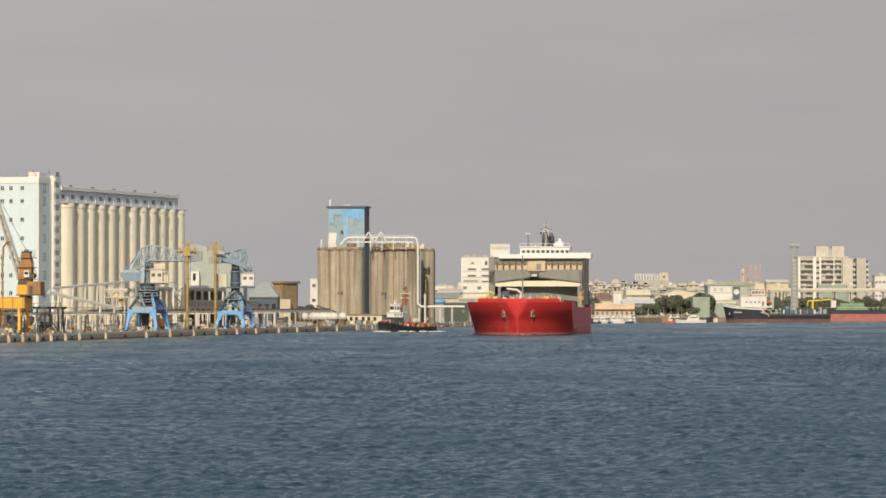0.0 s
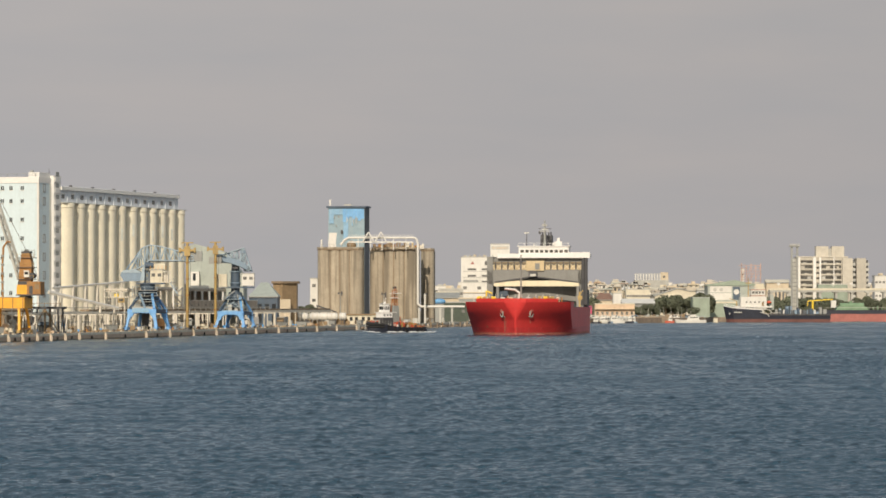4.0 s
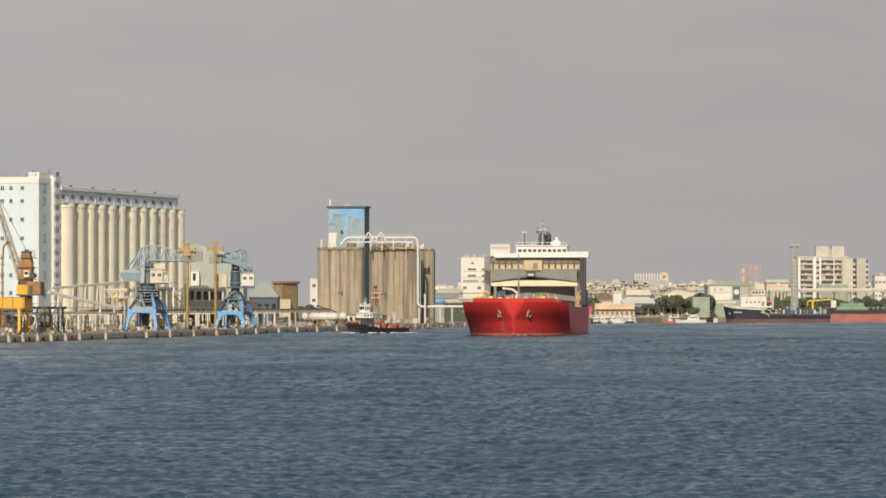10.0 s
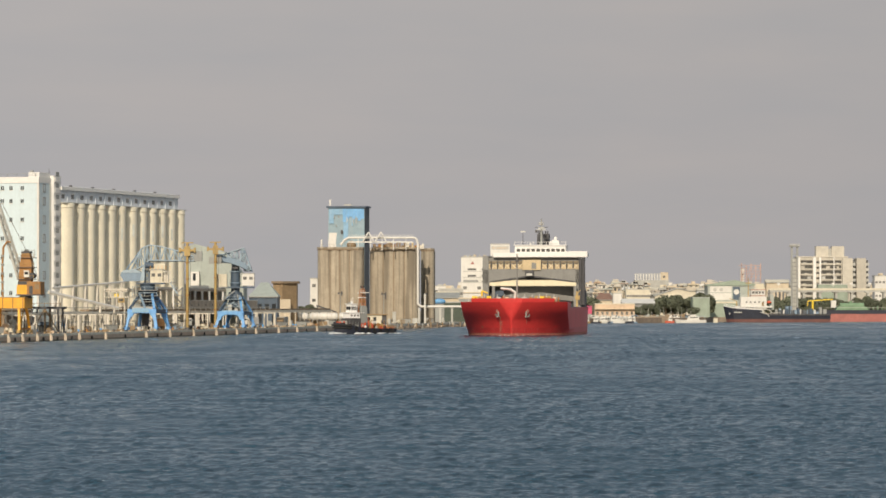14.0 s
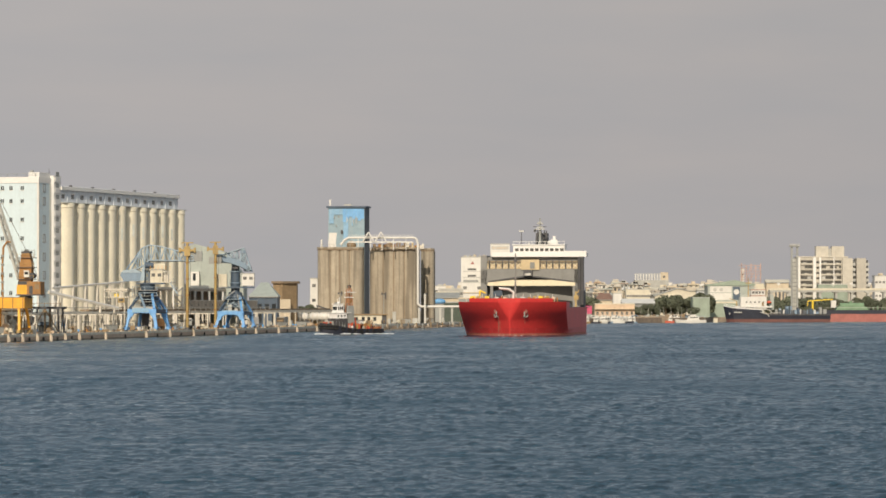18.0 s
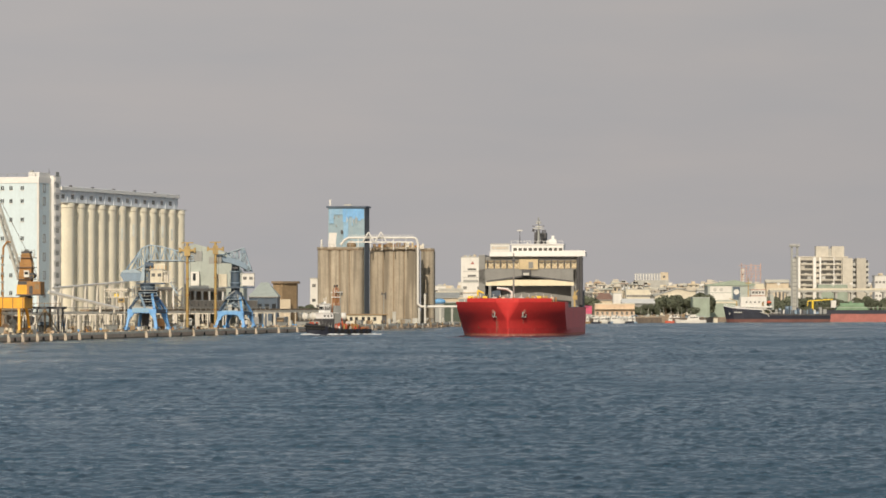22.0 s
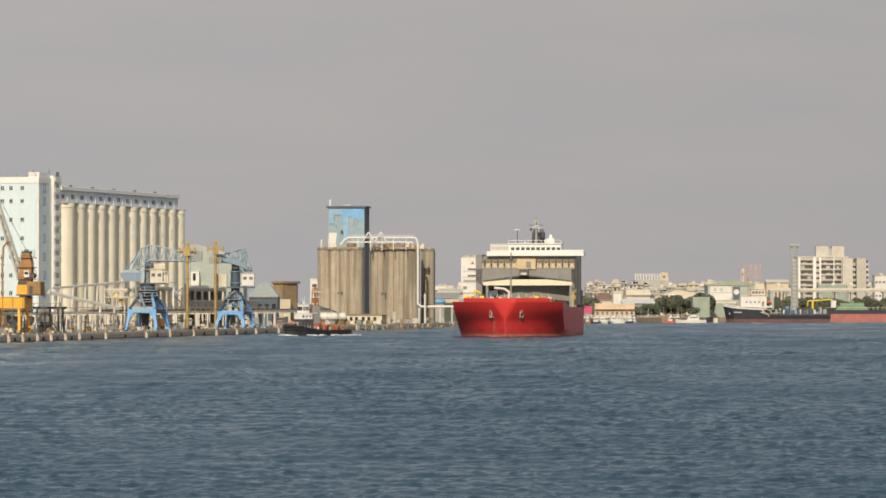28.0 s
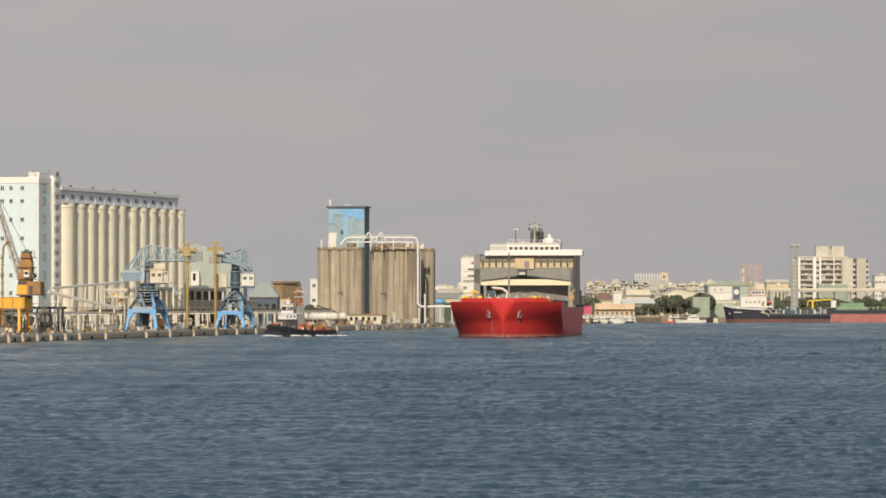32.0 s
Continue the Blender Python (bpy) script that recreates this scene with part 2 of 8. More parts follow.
# window glass whose dark tone also paints the shade of balcony recesses
M_SHADEGLASS = stuff_mat("window_and_recess_shade", (0.09, 0.09, 0.085), 0.25, vary=0.2, bump=0, per_piece=0.3)
M_LIGHTGREY = stuff_mat("light_grey_render", (0.46, 0.46, 0.43), 0.75, streak=0.3, vary=0.14, per_piece=0.12)
M_ROOFRED = stuff_mat("brown_red_roof", (0.23, 0.14, 0.105), 0.8, streak=0.2, vary=0.2)
M_PINK = stuff_mat("pink_awning", (0.5, 0.08, 0.16), 0.7, vary=0.1)
M_TANKBLUE = stuff_mat("bright_blue_sheet", (0.10, 0.36, 0.75), 0.5, streak=0.2, vary=0.15)
M_PANELBLUE = stuff_mat("blue_cladding_sheet", (0.17, 0.40, 0.70), 0.55, streak=0.35, vary=0.18, dirt=(0.3, 0.42, 0.52))
M_SKYPANEL = stuff_mat("sky_blue_sheet", (0.24, 0.42, 0.60), 0.6, streak=0.45, vary=0.16, dirt=(0.36, 0.42, 0.46))
M_PALEPANEL = stuff_mat("faded_blue_panel", (0.26, 0.36, 0.42), 0.6, streak=0.35, vary=0.14, dirt=(0.35, 0.36, 0.36))
M_OXIDE = stuff_mat("oxide_red_hull", (0.38, 0.135, 0.115), 0.6, streak=0.25, vary=0.2)
M_BOOTDARK = stuff_mat("dull_red_boot_paint", (0.16, 0.07, 0.06), 0.7, streak=0.3, vary=0.25)
M_DECKGREEN = stuff_mat("deck_green_paint", (0.18, 0.29, 0.18), 0.6, vary=0.2)
M_BARK = stuff_mat("grey_brown_bark", (0.12, 0.085, 0.055), 0.95, vary=0.3, size=0.5)
M_LEAF = stuff_mat("dark_leaves", (0.115, 0.13, 0.085), 0.75, vary=0.3, size=1.4, bump=0, per_piece=0.25)
M_RUBBLE = stuff_mat("brown_bank_stone", (0.27, 0.215, 0.16), 0.9, vary=0.4, size=1.5)
M_COLUMN = stuff_mat("whitewashed_concrete", (0.66, 0.62, 0.54), 0.8, streak=0.35, vary=0.15, dirt=(0.3, 0.24, 0.17))
M_SCAFF = stuff_mat("faded_red_scaffold", (0.50, 0.33, 0.27), 0.7, vary=0.2)
M_SKIN = stuff_mat("mud_bank", (0.27, 0.215, 0.165), 0.9, vary=0.3)


def water_mat():
    mat = bpy.data.materials.new("harbour_water")
    mat.use_nodes = True
    nt = mat.node_tree
    b = nt.nodes["Principled BSDF"]
    b.inputs["Base Color"].default_value = (0.0195, 0.0505, 0.076, 1)
    b.inputs["IOR"].default_value = 1.34
    co = nt.nodes.new("ShaderNodeTexCoord")
    last = None
    heights = []
    for scale, amt, stretch, turn in ((2.1, 0.09, 1.0, 2.1), (5.5, 0.035, 1.0, 5.5), (1.25, 0.42, 0.42, 0.06), (0.55, 0.5, 0.5, -0.1)):
        mp = nt.nodes.new("ShaderNodeMapping")
        mp.inputs["Scale"].default_value = (1.0, stretch, 1.0)
        mp.inputs["Rotation"].default_value = (0, 0, turn)
        nz = nt.nodes.new("ShaderNodeTexNoise")
        nz.inputs["Scale"].default_value, nz.inputs["Detail"].default_value = scale, 3.0
        nt.links.new(co.outputs["Object"], mp.inputs["Vector"])
        nt.links.new(mp.outputs["Vector"], nz.inputs["Vector"])
        m = nt.nodes.new("ShaderNodeMath")
        m.operation = "MULTIPLY"
        m.inputs[1].default_value = amt
        nt.links.new(nz.outputs["Fac"], m.inputs[0])
        heights.append(m.outputs[0])
    for h in heights:
        if last is None:
            last = h
            continue
        m = nt.nodes.new("ShaderNodeMath")
        nt.links.new(last, m.inputs[0])
        nt.links.new(h, m.inputs[1])
        last = m.outputs[0]
    bp = nt.nodes.new("ShaderNodeBump")
    bp.inputs["Strength"].default_value, bp.inputs["Distance"].default_value = 1.0, 1.0
    nt.links.new(last, bp.inputs["Height"])
    nt.links.new(bp.outputs["Normal"], b.inputs["Normal"])
    # gusts roughen the surface in long streaks
    mp = nt.nodes.new("ShaderNodeMapping")
    mp.inputs["Scale"].default_value = (0.035, 0.012, 1.0)
    nz = nt.nodes.new("ShaderNodeTexNoise")
    nz.inputs["Scale"].default_value, nz.inputs["Detail"].default_value = 1.0, 4.0
    mr = nt.nodes.new("ShaderNodeMapRange")
    for key, val in (("From Min", 0.35), ("From Max", 0.7), ("To Min", 0.12), ("To Max", 0.28)):
        mr.inputs[key].default_value = val
    nt.links.new(co.outputs["Object"], mp.inputs["Vector"])
    nt.links.new(mp.outputs["Vector"], nz.inputs["Vector"])
    nt.links.new(nz.outputs["Fac"], mr.inputs["Value"])
    nt.links.new(mr.outputs["Result"], b.inputs["Roughness"])
    return mat


M_WATER = water_mat()


# ---- water: a flat sheet to the horizon and a patch of moving waves before it ----
def wave_tile(n, size, lo, hi, wind, seed, power=1.9, spread=0.16, lean=2):
    """A repeating field of wave heights with wavelengths from lo to hi metres, unit spread."""
    rng = np.random.default_rng(seed)
    k = np.fft.fftfreq(n, size / n) * 2 * np.pi
    kx, ky = np.meshgrid(k, k, indexing="ij")
    kk = np.hypot(kx, ky) + 1e-9
    ang = (kx * math.cos(wind) + ky * math.sin(wind)) / kk
    amp = np.where((kk > 2 * np.pi / hi) & (kk < 2 * np.pi / lo), kk ** -power, 0) * (spread + ang ** lean)
    h = np.fft.ifft2(amp * (rng.normal(size=(n, n)) + 1j * rng.normal(size=(n, n)))).real
    h /= h.std()
    return h + 0.06 * (h * h - 1)


def sample(tile, size, x, y):
    n = tile.shape[0]
    u, v = x / size * n, y / size * n
    i, j = np.floor(u).astype(int), np.floor(v).astype(int)
    a, b = u - i, v - j
    i0, i1, j0, j1 = i % n, (i + 1) % n, j % n, (j + 1) % n
    return tile[i0, j0] * (1 - a) * (1 - b) + tile[i1, j0] * a * (1 - b) + tile[i0, j1] * (1 - a) * b + tile[i1, j1] * a * b


def build_water():
    far = Geo().box(-6000, 6000, -1500, 9000, -6.0, -0.55)
    solid("water", far, M_WATER, pose(0, 0, 0), "grey-blue harbour water with short choppy waves", "water", kind="structure")
    rows, cols = 2000, 400
    y = 110.0 * np.exp(np.linspace(0, math.log(2150 / 110.0), rows))
    u = np.linspace(-1, 1, cols)
    X = u[None, :] * (14 + 0.126 * y[:, None])
    Y = np.repeat(y[:, None], cols, 1)
    long_w, short_w = wave_tile(256, 97.0, 2.2, 14.0, 1.4, 3, 1.45, 0.12, 6), wave_tile(512, 41.0, 0.4, 2.0, 1.5, 4, 1.3, 0.2, 3)
    gust = 0.75 + 0.35 * sample(wave_tile(64, 800.0, 60, 700, 0.3, 8), 800.0, X, Y * 0.5)
    fade = np.clip((2600 - Y) / 1800, 0.6, 1)
    c, s = math.cos(0.12), math.sin(0.12)
    out = np.clip((Y - 190) / 230, 0, 1)
    Z = (0.033 + 0.034 * out) * sample(long_w, 97.0, X, Y) + (0.046 + 0.034 * out) * gust * fade * sample(short_w, 41.0, X * c - Y * s, X * s + Y * c)
    co = np.stack([X, Y, Z], -1).reshape(-1, 3)
    idx = np.arange(rows * cols).reshape(rows, cols)
    quads = np.stack([idx[:-1, :-1], idx[:-1, 1:], idx[1:, 1:], idx[1:, :-1]], -1).reshape(-1, 4)
    me = bpy.data.meshes.new("waves")
    me.vertices.add(len(co))
    me.vertices.foreach_set("co", co.ravel())
    me.loops.add(quads.size)
    me.loops.foreach_set("vertex_index", quads.ravel())
    me.polygons.add(len(quads))
    me.polygons.foreach_set("loop_start", np.arange(0, quads.size, 4))
    me.update(calc_edges=True)
    me.validate()
    me.shade_smooth()
    me.materials.append(M_WATER)
    return tagged(new("water_waves", me), "choppy grey-blue harbour waves drifting before the quay", "water", kind="structure")


waves = build_water()

# ---- land: the grain quay and the far shore ----
QX, QY, QA = -105.3, 961.8, math.degrees(math.atan2(0.161, 1.0))  # a point of the quay's edge and its bearing
QUAY = pose(QX, QY, 0, 0, 0, -QA)  # local y runs along the quay, x towards the water
QTOP = 1.75


def on_quay(s, w, z=QTOP, rz=0.0):
    """A pose s metres along the quay and w metres inland of its edge."""
    return QUAY @ pose(-w, s, z, 0, 0, rz)


FAR_SHORE = [(52, 1905), (78, 1960), (133, 2052), (140.5, 2106), (186, 2110), (187, 2226), (198, 2228), (262, 2345)]


def build_land():
    a, b = on_quay(-700, 0).translation, on_quay(900, 0).translation
    shore = [(a.x, a.y), (b.x, b.y)] + FAR_SHORE + [(420, 2800), (2500, 4300), (2500, 9000),
             (-4000, 9000), (-4000, a.y)]
    g = Geo().slab(shore, -6, QTOP - 0.004)
    solid("ground", g, M_YARD, pose(0, 0, 0), "dusty grey port yard paving along the harbour", "ground", kind="structure")
    quay = thing("quay_wall", QUAY, "low weathered concrete quay wall with pale fender posts", "quay", kind="structure")
    part("coping", Geo().box(-1.2, 0.25, -300, 900, 1.25, QTOP + 0.12), M_POST, quay, "pale worn concrete edge")
    part("wall", Geo().box(-1.0, 0.14, -300, 900, -3.0, 1.25), M_COPING, quay)
    part("tide_band", Geo().box(0.1, 0.17, -300, 900, -3.0, 0.38), M_RUBBLE, quay, "darker brown band along the foot of the wall")
    post = Geo().box(0.0, 0.5, -0.36, 0.36, -1.5, 1.72).box(0.5, 0.68, -0.22, 0.22, -1.5, 1.3).mesh("fender_post", M_QUAY)
    rows = (5.9, 18.8, 32.6, 45.6, 59.9, 74.3, 102.2, 148.3, 177.1, 207.1, 237.9, 266.6, 295.0, 330.2, 360.6, 394.6, 430.3)
    for s in (-34.0, -20.5, -7.0) + rows + tuple(468 + 31.0 * i for i in range(12)):
        placed("fender_post", post, quay, 0.25, s, 0)
    tyre = Geo()
    for k in range(12):
        w0, w1 = 2 * math.pi * k / 12, 2 * math.pi * (k + 1) / 12
        tyre.tube((0, 0.42 * math.cos(w0), 0.42 * math.sin(w0)), (0, 0.42 * math.cos(w1), 0.42 * math.sin(w1)), 0.16, None, 6)
    tyre = tyre.mesh("tyre_fender", M_RUBBER, 60)
    for s, e in zip(rows, rows[1:]):
        placed("tyre_fender", tyre, quay, 0.42, s + (e - s) * 0.48, 0.55)
    kerb = [Geo().box(-0.25, 0.25, -0.5, 0.5, 0, 0.34).mesh("kerb_block", m) for m in (M_BROWN, M_RUBBLE, M_DARK, M_QUAY)]
    rng = random.Random(41)
    for i in range(110):
        placed("kerb_block", rng.choice(kerb), quay, -0.25, 4 + i * 4.4 + rng.uniform(-1, 1), QTOP + 0.12)
    boll = Geo().lathe([(0.3, 0), (0.22, 0.3), (0.38, 0.5), (0.3, 0.62)], n=10).mesh("bollard", M_DARK)
    for i in range(24):
        placed("bollard", boll, quay, -0.5, -15 + i * 26.0, QTOP + 0.12)


build_land()


# ---- grain terminal: headhouse, silo row, gallery ----
ELEV = pose(-109.4, 1156.0, QTOP, 0, 0, -16.4)  # local y along the row of silos, x towards the water
SILO_H, SILO_R, SILO_STEP = 36.3, 3.95, 8.25


def silo_y(k):
    """How far along the row the silo stands; an expansion joint parts the two halves."""
    return k * SILO_STEP + (1.2 if k > 5 else 0.0)



def build_headhouse():
    t = thing("headhouse", ELEV, "tall white and pale blue grain elevator headhouse with small paired windows", "building")
    x1, y0, y1, h = 0.8, -18.5, -4.2, 43.1
    part("front_block", Geo().box(-32, x1 - 0.02, y0, y1, 0, h - 1.5), M_PALE, t, "pale blue-white rendered front block")
    part("side_wall", Geo().box(x1 - 0.02, x1 + 0.12, y0 + 0.3, -9.6, 0, h - 1.5), M_PALE, t, "grey-blue side wall")
    part("corner_strip", Geo().box(x1 - 0.4, x1 + 0.2, y0 - 0.1, y0 + 0.35, 0, h), M_WHITE, t)
    part("parapet", Geo().box(-32.2, x1 + 0.2, y0 - 0.2, y1, h - 1.5, h + 0.2), M_CABIN, t, "white parapet band")
    part("roof_room", Geo().box(x1 - 3.4, x1 - 0.1, -17.6, -9.4, h + 0.2, h + 1.5), M_CABIN, t)
    part("stair_tower", Geo().box(-3.5, x1 + 1.0, -9.4, -4.2, 0, h + 0.8), M_CABIN, t, "white stair tower with open landings")
    for i in range(13):
        z = 4.0 + i * 3.2
        part("landing", Geo().box(x1 + 1.0, x1 + 1.2, -8.8, -5.0, z - 0.2, z + 1.3), M_CABIN, t)
        part("landing_opening", Geo().box(x1 + 1.0, x1 + 1.08, -8.0, -5.6, z + 1.3, z + 2.6), M_GREY, t)
    part("roof_mast", Geo().tube((-1, -6, h + 0.8), (-1, -6, h + 2.9), 0.12, 0.06), M_DARK, t)
    part("roof_vent", Geo().box(-2.6, -1.8, -16.5, -15.5, h + 1.5, h + 2.1), M_GREY, t)
    pipe = Geo().tube((0, 0, 0.3), (0, 0, h - 1.6), 0.14, None, 6).mesh("downpipe", M_LIGHTGREY)
    placed("downpipe", pipe, t, x1 + 0.3, -10.4, 0)
    for i in range(12):
        part("parapet_post", Geo().box(-31 + i * 2.8, -30.9 + i * 2.8, y0, y0 + 0.1, h + 0.2, h + 1.1), M_GREY, t)
    part("parapet_rail", Geo().box(-31.2, 0.4, y0, y0 + 0.08, h + 1.05, h + 1.15), M_GREY, t)
    pane = Geo().box(-0.45, -0.08, -0.06, 0.03, -0.55, 0.55).box(0.08, 0.45, -0.06, 0.03, -0.55, 0.55).mesh("pane", M_GLASS)
    frame_me = Geo().box(-0.62, 0.62, -0.2, 0.02, -0.72, -0.58).mesh("sill", M_WHITE)
    sf = Geo().box(-0.04, 0.06, -0.95, -0.65, -1.2, 1.2).box(-0.04, 0.06, 0.65, 0.95, -1.2, 1.2).box(-0.04, 0.06, -0.65, 0.65, 0.95, 1.2).box(
        -0.04, 0.06, -0.65, 0.65, -1.2, -0.95).mesh("frame", M_GREY)
    sp = Geo().box(-0.03, 0.03, -0.65, 0.65, -0.95, 0.95).mesh("pane", M_FARPANE)
    for z in (40.2, 36.5, 31.3, 26.0, 20.8, 15.6, 10.6, 5.6):
        for x in (-10.1, -7.5, -4.1, -13.4, -17.0, -20.4):
            w = placed("window", pane, t, x, y0, z)
            placed("sill", frame_me, w, 0, 0, 0)
        for yy in (-14.6,):
            w = placed("side_window", sp, t, x1 + 0.16, yy, z)
            placed("frame", sf, w, 0, 0, 0)


def build_silos():
    prof = [(SILO_R, 0), (SILO_R, SILO_H - 1.3), (SILO_R + 0.16, SILO_H - 1.25), (SILO_R + 0.16, SILO_H - 0.15), (SILO_R - 0.1, SILO_H)]
    shell = Geo().lathe([(SILO_R, 0), (SILO_R, SILO_H - 1.3)], n=48).mesh("shell", M_SILO, 40)
    cap = Geo().lathe(prof[1:], n=48).mesh("cap_ring", M_SILO, 40)
    mark = Geo()
    for i in range(2):
        a0, a1 = radians(-30 + 7 * i), radians(-23 + 7 * i)
        r = SILO_R + 0.03
        mark.add([(r * math.cos(a), r * math.sin(a), z) for z in (27.6, 31.2) for a in (a0, a1)] + [((r - 0.1) * math.cos(a), (r - 0.1) * math.sin(a), z) for z in (27.6, 31.2) for a in (a0, a1)],
                 [(0, 1, 3, 2), (4, 6, 7, 5), (0, 4, 5, 1), (2, 3, 7, 6)])
    mark = mark.mesh("faded_sign", M_FADED)
    ladder = Geo().box(-0.3, -0.24, -0.05, 0.05, 1, SILO_H).box(0.24, 0.3, -0.05, 0.05, 1, SILO_H).mesh("ladder", M_GREY)
    hatch = Geo().box(0, 0.12, -0.6, 0.6, 0, 2.2).mesh("door", M_GREY)
    for k in range(12):
        ob = thing("grain_silo", ELEV @ pose(0, silo_y(k), 0), "tall cream-painted concrete grain silo in a row", "silo", "row of cream silos")
        placed("shell", shell, ob, 0, 0, 0)
        placed("cap_ring", cap, ob, 0, 0, 0)
        placed("door", hatch, ob, SILO_R - 0.04, -0.4, 0)
        if k % 4 == 1:
            placed("ladder", ladder, ob, 3.2, -2.7, 0, 50)
        if 5 <= k <= 10:
            placed("faded_sign", mark, ob, 0, 0, -0.7 * (k % 3))
    # filler walls close the gaps between neighbours
    g = Geo()
    for k in range(11):
        g.box(-2.2, -0.6, silo_y(k) + 3.2, silo_y(k + 1) - 3.2, 0, SILO_H - 1.4)
    solid("silo_filler_wall", g, M_SILO, ELEV, "cream concrete walls closing the gaps between silos", "wall", kind="structure")
    # gallery along the top
    t = thing("silo_gallery", ELEV @ pose(0, 0, SILO_H), "grey sheet-clad conveyor gallery on top of the silo row", "gallery")
    y0, y1 = -4.1, 11 * SILO_STEP + 2.2
    part("gallery_wall", Geo().box(-3.6, 1.6, y0, y1, 0, 4.2), M_GALLERY, t)
    part("gallery_roof", Geo().prism([(-4.0, 4.15), (2.1, 4.15), (2.1, 4.7), (-1.0, 5.05), (-4.0, 4.7)], y0, y1 + 0.6), M_CABIN, t, "pale roof edge")
    part("gutter", Geo().box(1.7, 2.2, y0, y1, 3.7, 4.15), M_CABIN, t)
    win = Geo().box(0, 0.08, -1.1, 1.1, -0.6, 0.6).mesh("window", M_FARGLASS)
    hood = Geo().box(0, 0.4, -1.2, 1.2, 0.7, 0.82).mesh("window_hood", M_WHITE)
    rib = Geo().box(0, 0.14, -0.12, 0.12, 0, 3.7).mesh("rib", M_GALLERY)
    for k in range(13):
        placed("window", win, t, 1.6, -2.0 + k * 7.35, 1.9)
        placed("window_hood", hood, t, 1.6, -2.0 + k * 7.35, 1.9)
        placed("rib", rib, t, 1.6, 1.3 + k * 7.35, 0)
    part("deck_slab", Geo().box(-4.5, 3.4, y0, y1 + 3, -0.004, 0.25), M_LIGHTGREY, t)
    for k in range(5):
        part("roof_fitting", Geo().box(-1.3, -0.7, 10 + k * 17.3, 11 + k * 17.3, 4.85, 5.4), M_DARK, t)


build_headhouse()
build_silos()


# ---- portal unloaders and the orange crane on the quay ----
def portal(t, gauge, base, h_beam, h_top, leg_mat, dark_mat, top_half):
    """Four spread legs on bogies, ring beams and a tapered tower. Local y along the rail."""
    g2, b2 = gauge / 2, base / 2
    for sx in (-1, 1):
        for sy in (-1, 1):
            leg = part("leg", Geo().beam((sx * g2, sy * b2, 0.9), (sx * (g2 - 0.8), sy * (b2 - 0.8), h_beam - 1.0), 0.8), leg_mat, t)
            part("bogie", Geo().box(sx * g2 - 0.55, sx * g2 + 0.55, sy * b2 - 1.5, sy * b2 + 1.5, 0.25, 1.1), leg_mat, leg)
            part("wheel", Geo().tube((sx * g2 - 0.2, sy * b2 - 0.9, 0.33), (sx * g2 + 0.2, sy * b2 - 0.9, 0.33), 0.33, None, 12).tube(
                (sx * g2 - 0.2, sy * b2 + 0.9, 0.33), (sx * g2 + 0.2, sy * b2 + 0.9, 0.33), 0.33, None, 12), M_DARK, leg)
            part("knee", Geo().prism([(sx * (g2 - 0.5), h_beam - 3.4), (sx * (g2 - 0.5), h_beam - 1.2), (sx * (g2 - 2.2), h_beam - 1.1)],
                                     sy * (b2 - 0.8) - 0.4, sy * (b2 - 0.8) + 0.4), leg_mat, leg)
            part("raker", Geo().beam((sx * (g2 - 0.8), sy * (b2 - 0.8), h_beam), (sx * top_half, sy * top_half, h_top), 0.62), leg_mat if sx > 0 else dark_mat, t)
    for sy in (-1, 1):
        part("cross_beam", Geo().box(-g2 + 0.2, g2 - 0.2, sy * (b2 - 0.8) - 0.5, sy * (b2 - 0.8) + 0.5, h_beam - 1.15, h_beam), leg_mat, t)
    part("beam_plate", Geo().box(-g2 + 1.6, g2 - 2.2, -b2 + 0.2, -b2 + 0.29, h_beam - 0.95, h_beam + 0.25), M_SKYPANEL, t, "pale blue girder plate")
    for sx in (-1, 1):
        part("side_beam", Geo().box(sx * (g2 - 0.8) - 0.45, sx * (g2 - 0.8) + 0.45, -b2 + 1.3, b2 - 1.3, h_beam - 1.2, h_beam - 0.1), dark_mat, t)
    part("platform", Geo().box(-top_half - 1, top_half + 1, -top_half - 1, top_half + 1, h_top - 1.9, h_top - 1.6), dark_mat, t)


def truss(t, name, top, low, half, r, mat, n_posts):
    """A box truss between two chords, given as x and z, spread half to each side."""
    def along(pts, f):
        seg = f * (len(pts) - 1)
        i = min(int(seg), len(pts) - 2)
        a = seg - i
        return [pts[i][j] * (1 - a) + pts[i + 1][j] * a for j in (0, 1)]
    boom = part(name, Geo().tube((top[0][0], 0, top[0][1]), (low[0][0], 0, low[0][1]), r), mat, t)
    for s in (-half, half):
        g = Geo()
        for pts in (top, low):
            for a, b in zip(pts, pts[1:]):
                g.tube((a[0], s, a[1]), (b[0], s, b[1]), r * 1.25, None, 6)
        part("chord", g, mat, boom)
        for i in range(n_posts + 1):
            a, b = along(top, i / n_posts), along(low, i / n_posts)
            g = Geo().tube((a[0], s, a[1]), (b[0], s, b[1]), r * 0.8, None, 6)
            if i < n_posts:
                c = along(low, (i + 1) / n_posts) if i % 2 == 0 else along(top, (i + 1) / n_posts)
                d = a if i % 2 == 0 else b
                g.tube((d[0], s, d[1]), (c[0], s, c[1]), r * 0.7, None, 6)
            part("lacing", g, mat, boom)
    for i in range(n_posts + 1):
        for pts in (top, low):
            a = along(pts, i / n_posts)
            part("tie", Geo().tube((a[0], -half, a[1]), (a[0], half, a[1]), r * 0.7, None, 6), mat, boom)
    return boom


